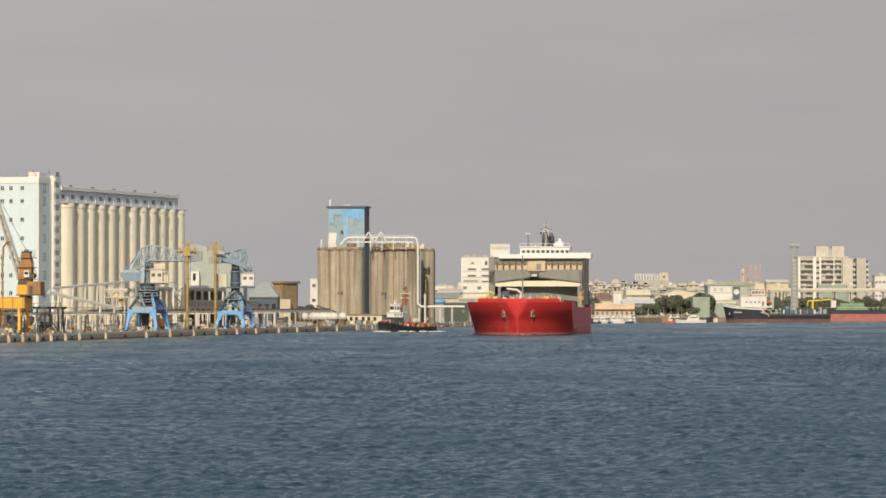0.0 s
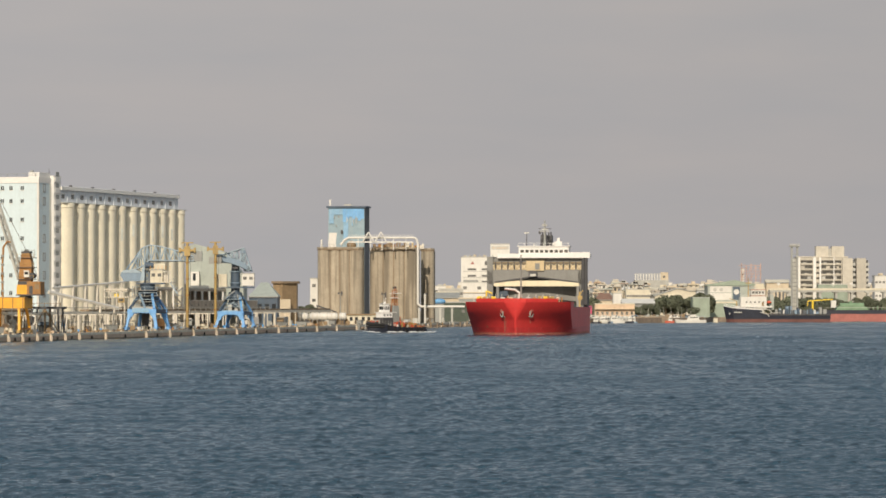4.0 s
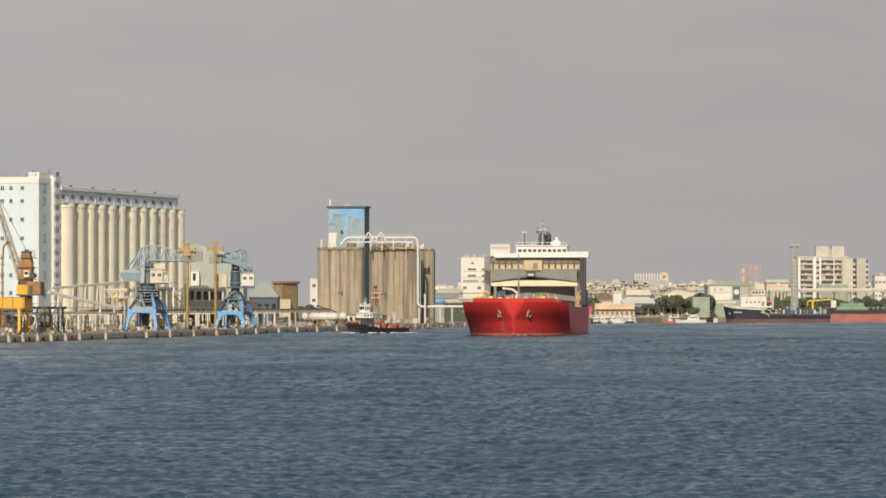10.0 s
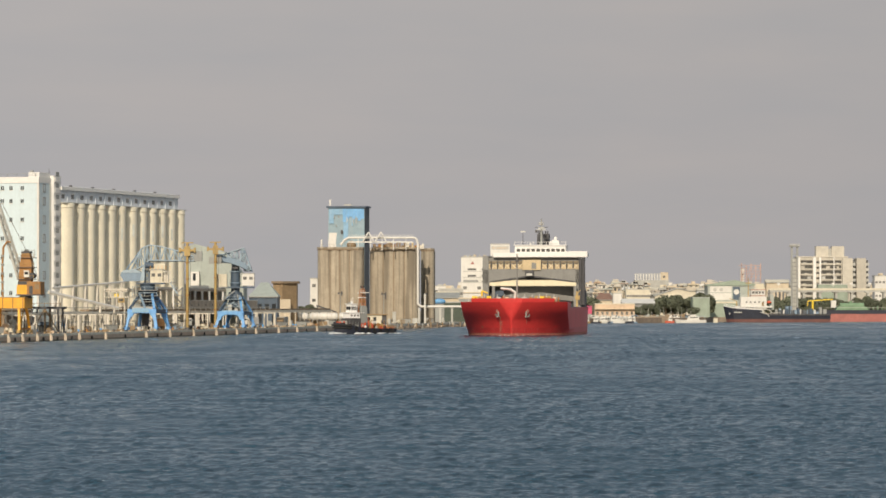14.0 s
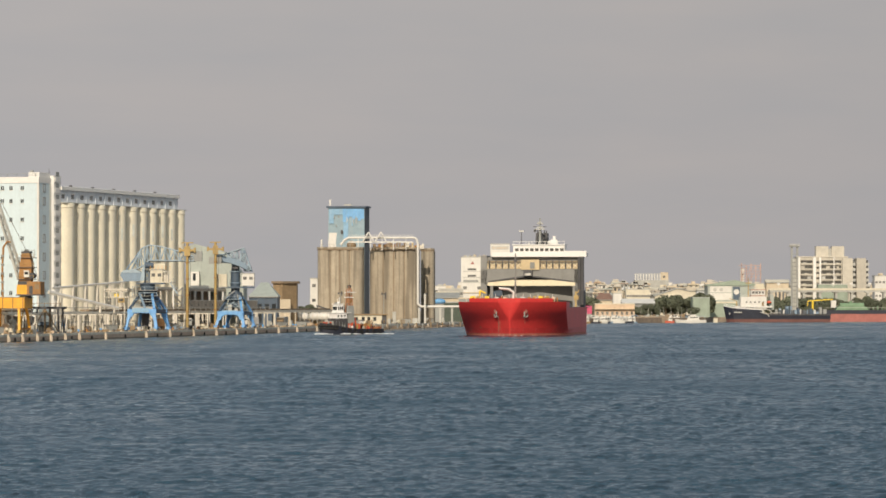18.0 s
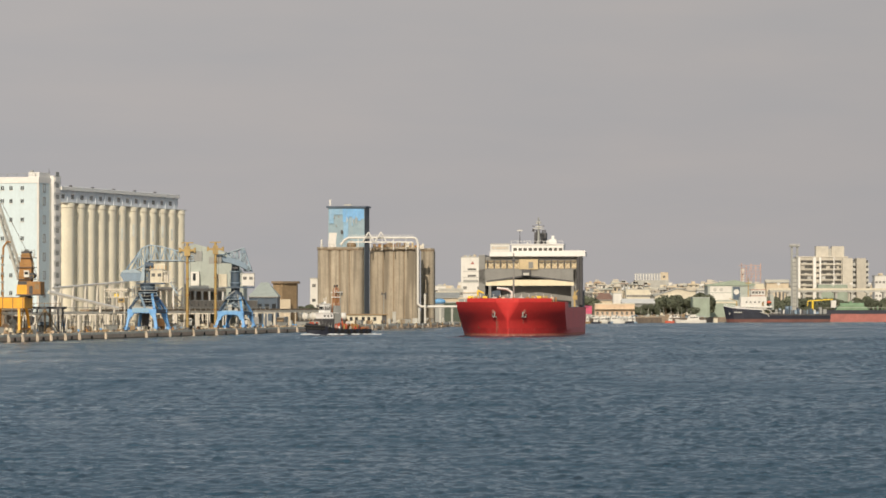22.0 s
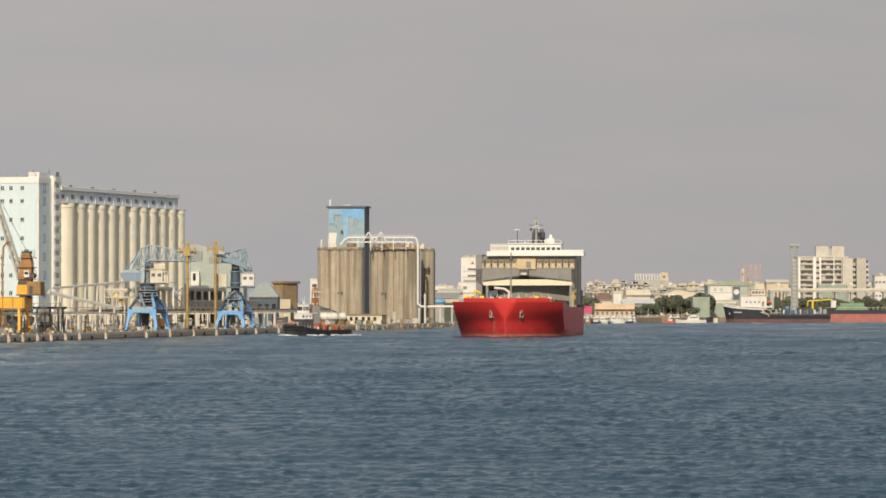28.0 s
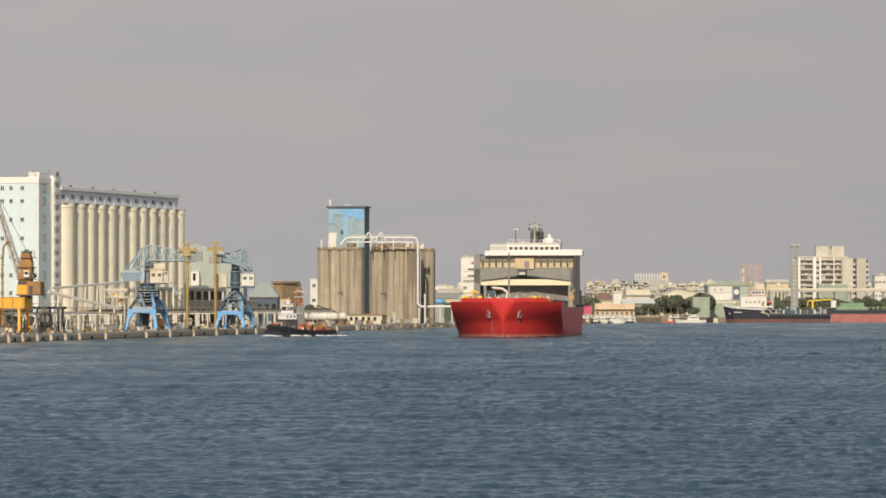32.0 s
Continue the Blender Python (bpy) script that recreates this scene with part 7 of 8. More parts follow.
# ---- named buildings of the far shore ----
b = block("peach_terminal", 77.78, 98.03, 2070, 14, 9.29, M_PEACH, "peach-coloured low ferry terminal with a white roof edge", 0, 0, M_CREAM)
for i in range(8):
    placed("window", win_mesh(1.2, 1.6), b, -8.8 + i * 2.5, 0, 3.0)
part("canopy", Geo().box(-10.3, 10.3, -2.0, 0, 5.0, 5.3), M_SAND, b)
solid("pink_awning", Geo().prismx([(0, 0), (3, 0), (3, 4.2), (0, 3.6)], 0, 4.2), M_PINK, pose(71.48, 2055, 4.41), "pink awning on a quay stall", "awning")
solid("stall_frame", Geo().box(0, 4.2, 0, 3, 0, 4.41 - QTOP), M_GREY, pose(71.48, 2055, QTOP), "grey stall frame on the quay", "stall")
shed("long_white_roof", 94.17, 110.8, 2120, 18, 9.9, 12.3, M_GREY, M_WHITE, "long low hall with a pale pitched roof", bays=8)
shed("red_roof_house", 81.69, 90.70, 2150, 18, 11.70, 15.31, M_SAND, M_ROOFRED, "house with a brown-red gable roof", hip=2.0)
block("white_cube_house", 89.98, 94.47, 2140, 10, 14.98, M_WHITE, "small white cube house", 1, 2)
block("cream_terrace", 100.93, 114.01, 2230, 16, 17.41, M_CREAM, "cream terrace block above the quay", 2, 8, extras=3)
t = thing("gabled_hall", pose(127.04, 2240, QTOP), "cream hall with a low gabled front", "building")
wv = 9.8
part("roof", Geo().prism([(-wv - 0.5, 13.5 - QTOP), (2.6, 17.95 - QTOP), (wv + 0.5, 16.35 - QTOP), (wv + 0.5, 16.7 - QTOP), (2.6, 18.35 - QTOP), (-wv - 0.5, 13.9 - QTOP)], -0.6, 24.3), M_LIGHTGREY, t)
part("vent_window", Geo().box(-1.2, 1.8, -0.08, 0.02, 13.2 - QTOP, 14.2 - QTOP), M_FARGLASS, t)
part("wall", Geo().prism([(-wv, 0), (-wv, 13.6 - QTOP), (2.6, 17.9 - QTOP), (wv, 16.4 - QTOP), (wv, 0)], 0, 24), M_CREAM, t)
t = block("grey_frame_block", 121.59, 143.04, 2560, 18, 24.38, M_LIGHTGREY, "unfinished pale concrete frame block on the skyline", 2, 7, ww=2.4, wh=1.6)
zb, zu = 24.38 - QTOP + 0.45, 28.85 - QTOP
for i in range(10):
    for yy in (0.5, 8.0):
        part("frame_column", Geo().box(-10.6 + i * 1.75, -10.25 + i * 1.75, yy, yy + 0.35, zb, zu), M_WHITE, t)
for j in range(3):
    z = zb + (zu - zb) * (j + 1) / 3
    part("frame_beam", Geo().box(-10.7, 5.6, 0.45, 0.85, z - 0.4, z).box(-10.7, 5.6, 7.95, 8.35, z - 0.4, z), M_LIGHTGREY, t)
part("stair_core", Geo().box(5.6, 10.4, 2, 9, zb, zu + 0.8), M_SAND, t)
part("core_window", Geo().box(7.0, 8.4, 1.9, 2.02, zb + 1.2, zb + 2.8), M_FARGLASS, t)
block("green_shed", 130.28, 139.12, 2110, 18, 12.6, M_GREEN, "grey-green sheet-metal shed near the quay", 0, 0, M_SAGE)
t = thing("warehouse", pose(155.51, 2200, QTOP), "large warehouse with white wall panels and a green roof", "building")
ww2 = 13.5
part("wall", Geo().box(-ww2 + 2, ww2, 0, 30, 0, 19.45 - QTOP), M_SAGE, t)
part("roof", Geo().prism([(-ww2 + 1.2, 19.45 - QTOP), (ww2 + 0.8, 19.45 - QTOP), (ww2 + 0.8, 20.37 - QTOP), (3, 22.52 - QTOP), (-ww2 + 1.2, 19.76 - QTOP)], -0.6, 30.6), M_GREEN, t)
for z0, z1 in ((15.76, 19.14), (11.77, 15.45)):
    part("white_panel", Geo().box(-10.4, 1.4, -0.14, 0, z0 - QTOP, z1 - QTOP), M_WHITE, t, "white wall panel")
for xc in (-7.6, -4.2):
    part("sign_disc", Geo().tube((xc, -0.18, 17.30 - QTOP), (xc, -0.14, 17.30 - QTOP), 1.0, None, 12), M_LIGHTGREY, t)
part("dark_opening", Geo().box(2.2, 6.0, -0.1, 0.05, 11.77 - QTOP, 18.83 - QTOP), M_DEEPBLUE, t)
part("white_disc", Geo().tube((4.1, -0.2, 16.07 - QTOP), (4.1, -0.1, 16.07 - QTOP), 1.5, None, 16), M_WHITE, t)
part("green_front", Geo().box(-12.6, 4.0, -4.0, -0.3, 0, 9.92 - QTOP), M_GREEN, t)
part("cream_fascia", Geo().box(-12.8, 4.2, -4.15, -0.2, 9.92 - QTOP, 10.84 - QTOP), M_CREAM, t)


def build_apartments():
    y = 2400
    t = thing("apartment_block", pose(0, y, QTOP), "beige apartment block with deep balconies and roof rooms", "building")
    zt = 37.16 - QTOP
    x0, x1 = 210.21, 240.05
    part("wall", Geo().box(x0, x1, 0, 18, 0, zt), M_APART, t)
    part("roof", Geo().box(x0 - 0.3, x1 + 0.3, -0.3, 18.3, zt, zt + 0.6), M_APART, t)
    part("roof_room", Geo().box(221.61, 228.98, 3, 12, zt + 0.6, 43.87 - QTOP), M_APART, t)
    part("roof_room", Geo().box(230.99, 238.37, 3, 12, zt + 0.6, 43.87 - QTOP), M_APART, t)
    part("roof_link", Geo().box(228.98, 230.99, 5, 12, zt + 0.6, 42.53 - QTOP), M_LIGHTGREY, t)
    fl = 3.15
    for j in range(9):
        z = zt - 3.3 - j * fl
        for a, c in ((1417, 1438), (1453, 1475), (1476, 1489)):
            xa, xb = (a - 784) * 0.33526, (c - 784) * 0.33526
            bal = part("balcony", Geo().box(xa, xb, -0.9, -0.75, z - 1.1, z - 0.1).box(xa, xb, -0.9, 0, z - 1.2, z - 1.0), M_APART, t)
            # flat dark sheet painted as the shade inside the balcony recess
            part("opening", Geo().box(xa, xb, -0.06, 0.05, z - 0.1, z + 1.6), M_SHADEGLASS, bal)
            u = random.Random(j * 7 + a).random()
            part("screen", Geo().box(xa + (xb - xa) * u * 0.6, xa + (xb - xa) * (u * 0.6 + 0.3), -0.7, -0.2, z - 0.9, z + 0.3 + 1.2 * (j % 2)), M_APART if j % 3 else M_LIGHTGREY, bal)
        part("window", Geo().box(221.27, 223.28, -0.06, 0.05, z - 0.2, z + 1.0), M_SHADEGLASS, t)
    for a, c in ((1411, 1416), (1439, 1444), (1450, 1453), (1475, 1476.5)):
        part("pier", Geo().box((a - 784) * 0.33526, (c - 784) * 0.33526, -1.2, 0, 0, zt), M_CABIN, t)
    for a, c, yy in ((1490, 1508, -4), (1515, 1532, -3)):
        xa, xb = (a - 784) * 0.33526, (c - 784) * 0.33526
        w = part("wing", Geo().box(xa, xb, yy, 14, 0, zt - 0.5), M_APART, t, "plain beige gable wing")
        for j in range(9):
            z = zt - 3.6 - j * fl
            part("side_balcony", Geo().box(xb, xb + 1.8, yy + 1, yy + 6, z - 1.2, z + 0.4), M_LIGHTGREY, w)
            # side recess shade, painted the same way
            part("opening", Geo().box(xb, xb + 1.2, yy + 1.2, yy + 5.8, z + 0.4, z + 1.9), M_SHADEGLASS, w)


build_apartments()
t = thing("viaduct", pose(0, 2360, 0), "long pale elevated road on piers behind the trees", "viaduct", kind="structure")
part("deck", Geo().box(190.55, 269.01, 0, 9, 16.58, 17.74), M_LIGHTGREY, t)
part("parapet", Geo().box(190.55, 269.01, -0.2, 0.1, 17.57, 18.73), M_CREAM, t)
part("far_parapet", Geo().box(190.55, 269.01, 8.9, 9.2, 17.57, 18.56), M_STONE, t)
pier_me = Geo().box(-0.7, 0.7, 1, 7, QTOP, 16.09).box(-1.6, 1.6, 0.3, 8.5, 16.09, 16.58).mesh("pier", M_LIGHTGREY)
for i in range(9):
    placed("pier", pier_me, t, 191.87 + i * 9.4, 0, 0)
sign_me = Geo().box(-0.08, 0.08, 0, 0.15, 0, 3.4).box(-0.9, 0.9, -0.05, 0.05, 2.2, 3.4).mesh("road_sign", M_WHITE)
for i in range(7):
    placed("road_sign", sign_me, t, 195.83 + i * 10.6, -0.1, 18.56)
shed("ochre_house", 196.0, 209.5, 2450, 14, 22.6, 24.4, M_SAND, M_CREAM, "ochre house with a low pitched roof", bays=6, windows=M_FARGLASS)
block("cream_house", 184.88, 195.0, 2460, 14, 21.8, M_CREAM, "cream flat-roofed house on the shore", 2, 6, extras=2)
block("green_shed", 221.22, 238.55, 2385, 10, 20.99, M_GREEN, "low green shed before the flats", 0, 0)
block("white_house", 260.41, 271.32, 2440, 14, 26.38, M_WHITE, "white house beside the flats", 3, 5, extras=2)

# floodlight mast with twin posts
t = thing("floodlight_mast", pose(193.76, 2230, QTOP), "tall twin-post floodlight mast with a lamp platform", "lamp mast")
hm = 41.40 - QTOP
for s in (-1.55, 1.55):
    part("post", Geo().box(s - 0.5, s + 0.5, -0.5, 0.5, 0, hm), M_GREY, t)
for i in range(16):
    part("rung", Geo().box(-1.1, 1.1, -0.2, 0.2, 2 + i * 2.2, 2.4 + i * 2.2), M_GREY, t)
part("platform", Geo().box(-2.9, 2.9, -1.2, 1.2, hm - 0.4, hm + 0.3), M_GREY, t)
part("ladder_panel", Geo().box(-1.0, 1.0, 0.3, 0.45, 0, hm - 7), M_LIGHTGREY, t)
for i in range(6):
    part("floodlight", Geo().box(-2.7 + i * 0.95, -2.1 + i * 0.95, -1.5, -1.1, hm + 0.3, hm + 1.2), M_LIGHTGREY, t)
# scaffolded tower far off over the roofs
t = thing("scaffolded_tower", pose(202.12, 2650, QTOP), "pale red scaffolding round an unfinished tower", "scaffolding")
for i in range(5):
    x = -6.5 + i * 3.1
    top = 36.39 - QTOP - (1.8 if i % 2 else 0)
    part("upright", Geo().box(x - 0.22, x + 0.22, -0.2, 0.2, 0, top), M_SCAFF, t)
for j in range(6):
    z = 25.29 - QTOP + j * 1.9
    part("ledger", Geo().box(-7.4 - (1.0 if j == 5 else 0), 6.6, -0.2, 0.2, z, z + 0.3), M_SCAFF, t)
for i in range(4):
    part("cross_brace", Geo().beam((-6.5 + i * 3.1, -0.2, 26.03 - QTOP), (-3.4 + i * 3.1, -0.2, 34.91 - QTOP), 0.22), M_SCAFF, t)
block("white_core", 195.82, 198.05, 2660, 5, 32.41, M_WHITE, "white concrete lift core under construction", 4, 1)

# ---- ordinary houses that fill the town ----
rng = random.Random(21)
WALLS = [M_SAND, M_CREAM, M_STONE, M_LIGHTGREY, M_WHITE, M_LIGHTGREY, M_SAND]
ROOFS = [M_ROOFRED, M_SAGE, M_CREAM, M_WHITE, M_GREY, M_SAND, M_QUAY, M_GREY]
NAMES = {"sand_render": "sand-coloured", "cream_paint": "cream", "beige_facade_tile": "beige tiled", "light_grey_render": "light grey", "white_paint": "white"}
K = 1 / 7158.6


def town_house(px, w, y, top, wall, style):
    """A small house whose front spans w from px at the depth y."""
    k = y * K
    x0, x1, zt = (px - 784) * k, (px + w - 784) * k, 9 - (top - 540) * k
    if style < 0.42:
        shed("house", x0, x1, y, 12, zt - rng.uniform(1.2, 2.6), zt, wall, rng.choice(ROOFS), NAMES[wall.name] + " house with a pitched roof", hip=rng.choice([0, 1.5]), bays=3, windows=M_FARGLASS)
        return
    b = block("house", x0, x1, y, 12, zt, wall, NAMES[wall.name] + " town house with a flat roof", max(2, int((zt - QTOP) / 3.3)), max(2, int((x1 - x0) / 2.4)), roof=rng.choice(ROOFS),
              extras=rng.randint(1, 4), group="town houses", ww=1.5, wh=1.5)
    h, hw = zt - QTOP, (x1 - x0) / 2
    part("eave", Geo().box(-hw - 0.3, hw + 0.3, -1.1, 0, h - 0.3, h), rng.choice([M_LIGHTGREY, wall]), b)
    if style > 0.7:
        part("upper_room", Geo().box(-hw * 0.7, hw * 0.2, 1.5, 9, h + 0.45, h + rng.uniform(1.8, 2.8)), rng.choice(WALLS), b)
        part("parapet", Geo().box(-hw, hw, -0.1, 0.1, h + 0.45, h + 0.9), wall, b)


for yy, top in ((2260, 517), (2380, 510.5), (2500, 506), (2640, 502.5)):
    px = 1036.0
    while px < 1575:
        w = rng.uniform(10, 23)
        mid = px + w / 2
        if not (1412 < mid < 1535 and yy > 2400) and not (px + w > 1358 and yy < 2400) and not (yy < 2300 and 1162 < mid < 1230):
            town_house(px, w, yy + rng.uniform(0, 40), top + rng.uniform(-3.5, 4.5), rng.choice(WALLS), rng.random())
        px += w + rng.uniform(-1.0, 4.0)


# ---- moored craft ----
def boat(name, x, y, length, h, hull, label, rz=0.0, house=True, awning=False, stripe=None):
    t = thing(name, pose(x, y, 0, 0, 0, rz), label, "boat")
    L = length / 2
    b = length * 0.13
    g = Geo()
    st = [(-1.0, 0.02, 1.35), (-0.85, 0.45, 1.22), (-0.6, 0.8, 1.08), (-0.2, 1.0, 1.0), (0.5, 1.0, 1.0), (1.0, 0.85, 1.05)]
    for u, w, z in st:
        g.v += [(u * L, -w * b, z * h), (u * L * 0.96, -w * b * 0.8, -0.5), (u * L * 0.96, w * b * 0.8, -0.5), (u * L, w * b, z * h)]
    for i in range(len(st) - 1):
        a = i * 4
        for q in ((0, 1, 5, 4), (1, 2, 6, 5), (2, 3, 7, 6), (3, 0, 4, 7)):
            g.f.append(tuple(a + e for e in q))
    e = (len(st) - 1) * 4
    g.f += [(0, 3, 2, 1), (e, e + 1, e + 2, e + 3)]
    part("hull", g, hull, t)
    if stripe:
        part("rubbing_strake", Geo().box(-L * 0.6, L, -b - 0.08, -b, h * 0.75, h * 0.95), stripe, t)
    if house:
        c = part("cabin", Geo().prism([(-L * 0.25, h), (L * 0.55, h), (L * 0.5, h + 2.0), (-L * 0.12, h + 2.0)], -b * 0.7, b * 0.7), M_WHITE, t)
        for i in range(4):
            x0 = -L * 0.05 + i * L * 0.13
            part("pane", Geo().box(x0, x0 + L * 0.09, -b * 0.7 - 0.03, -b * 0.7 + 0.02, h + 1.0, h + 1.6), M_GLASS, c)
        part("mast", Geo().tube((0, 0, h + 2), (0, 0, h + 4.2), 0.08), M_LIGHTGREY, t)
        part("flybridge", Geo().box(L * 0.02, L * 0.35, -b * 0.6, b * 0.6, h + 2.0, h + 2.7), M_WHITE, t)
    if awning:
        part("awning", Geo().box(L * 0.4, L * 0.95, -b * 0.8, b * 0.8, h + 1.7, h + 1.85), M_BOOMBLUE, t)
        for s in (-1, 1):
            part("awning_post", Geo().tube((L * 0.9, s * b * 0.7, h), (L * 0.9, s * b * 0.7, h + 1.7), 0.06), M_LIGHTGREY, t)
    return t


boat("ferry_boat", 123.21, 2012, 15.5, 1.5, M_WHITE, "white passenger launch moored at the far quay", awning=True)
boat("ferry_boat", 81.99, 1955, 8.5, 1.2, M_WHITE, "small white launch with a cabin", awning=True)
boat("small_boat", 72.82, 1946, 5.5, 0.9, M_WHITE, "small open white boat", house=False)
boat("small_boat", 76.42, 1950, 6.0, 0.9, M_LIGHTGREY, "small grey workboat with a cabin")
boat("small_boat", 88.44, 1975, 6.2, 1.0, M_WHITE, "small white fishing boat")
boat("small_boat", 92.61, 1990, 4.6, 0.9, M_TANKBLUE, "small blue fishing boat", house=False)
boat("small_boat", 112.59, 2010, 4.6, 1.0, M_TUGRED, "small red workboat with a cabin")
rng = random.Random(13)
for i in range(15):
    px = 1032 + i * 6.4 + rng.uniform(-2, 2)
    yy = 1938 + (px - 1040) * 0.45 + rng.uniform(0, 8)
    boat("small_boat", (px - 784) * yy / 7158.6, yy, rng.uniform(3.6, 6.0), rng.uniform(0.7, 1.1), rng.choice([M_WHITE, M_LIGHTGREY, M_BROWN, M_STEELBLUE, M_BLACK]),
         "small moored fishing boat with a low cabin", rng.uniform(-25, 25), rng.random() < 0.7, rng.random() < 0.4)
solid("mooring_barge", Geo().prism([(-9.5, -0.4), (-8.6, -0.4), (8.6, -0.4), (9.5, 1.2), (9.5, 3.2), (-9.5, 3.2)], -3, 3), M_RUBBLE, pose(104.73, 2014, 0), "long brown flat mooring barge", "barge")
solid("pontoon_box", Geo().box(-1.0, 1.0, -1, 1, -0.3, 2.2), M_CREAM, pose(137.36, 2040, 0), "small cream pontoon block", "pontoon")
t = thing("sea_wall", pose(0, 0, 0), "brown stained sea wall along the far shore", "wall", kind="structure")
for a, c in zip(FAR_SHORE, FAR_SHORE[1:]):
    d = (Vector((*c, 0)) - Vector((*a, 0))).normalized()
    n = Vector((d.y, -d.x, 0)) * 0.25
    part("wall_section", Geo().slab([(a[0] + n.x, a[1] + n.y), (c[0] + n.x, c[1] + n.y), (c[0] - n.x, c[1] - n.y), (a[0] - n.x, a[1] - n.y)], -2, QTOP + 0.9), M_SKIN, t)
# boatyard fence under the trees
t = thing("boatyard_fence", pose(0, 0, QTOP), "patched brown and grey boatyard fence under the trees", "fence")
rng = random.Random(8)
for i in range(17):
    x0, x1 = 100.14 + i * 1.62, 100.14 + i * 1.62 + 1.55
    part("panel", Geo().box(x0, x1, 2084 + i * 0.9, 2084.15 + i * 0.9, 0, rng.uniform(1.8, 2.7)), rng.choice([M_BROWN, M_GREY, M_RUBBLE, M_RIM, M_SAGE]), t)
    part("post", Geo().box(x1 - 0.02, x1 + 0.09, 2083.95 + i * 0.9, 2084.1 + i * 0.9, 0, 2.8), M_DARK, t)
for i in range(9):
    x = 101.70 + i * 3.1 + rng.uniform(-1, 1)
    solid("boat_mast", Geo().tube((0, 0, 0), (0, 0, rng.uniform(4.0, 6.5)), 0.1, 0.06, 6).tube((-0.7, 0, 3.2), (0.7, 0, 3.2), 0.06, None, 5), M_LIGHTGREY, pose(x, 2079 + i * 0.9, QTOP), "thin pale mast stored in the boatyard", "mast", "boatyard masts")
# quay clutter before the peach terminal
rng = random.Random(31)
for i in range(24):
    px = 1046 + i * 8.6 + rng.uniform(-2, 2)
    yy = 1985 + (px - 1046) * 0.42 + 14
    h = rng.uniform(1.2, 2.8)
    nm, lb, m = rng.choice([("parked_van", "white parked van on the quay", M_WHITE), ("parked_car", "grey parked car on the quay", M_GREY), ("crate_stack", "stack of brown crates on the quay", M_BROWN),
                            ("parked_car", "white parked car on the quay", M_LIGHTGREY), ("parked_van", "dull blue parked van on the quay", M_STEELBLUE)])
    v = thing(nm, pose((px - 784) * yy / 7158.6, yy, QTOP), lb, nm.split("_")[-1])
    if nm == "crate_stack":
        for j in range(3):
            part("crate", Geo().box(-0.8, 0.7, -0.6, 0.6, j * h / 3, (j + 1) * h / 3 - 0.05), m, v)
        continue
    lw = 2.2 if nm == "parked_car" else 2.5
    hh = 1.5 if nm == "parked_car" else 2.1
    part("body", Geo().prism([(-lw, 0.35), (lw, 0.35), (lw, hh * 0.6), (lw * 0.7, hh * 0.62), (lw * 0.4, hh), (-lw * 0.7, hh), (-lw, hh * 0.6)], -0.85, 0.85), m, v)
    part("side_glass", Geo().box(-lw * 0.6, lw * 0.4, -0.87, -0.84, hh * 0.64, hh * 0.9), M_GLASS, v)
    for s in (-0.6, 0.6):
        part("wheel", Geo().tube((s * lw, -0.86, 0.33), (s * lw, 0.86, 0.33), 0.33, None, 12), M_RUBBER, v)


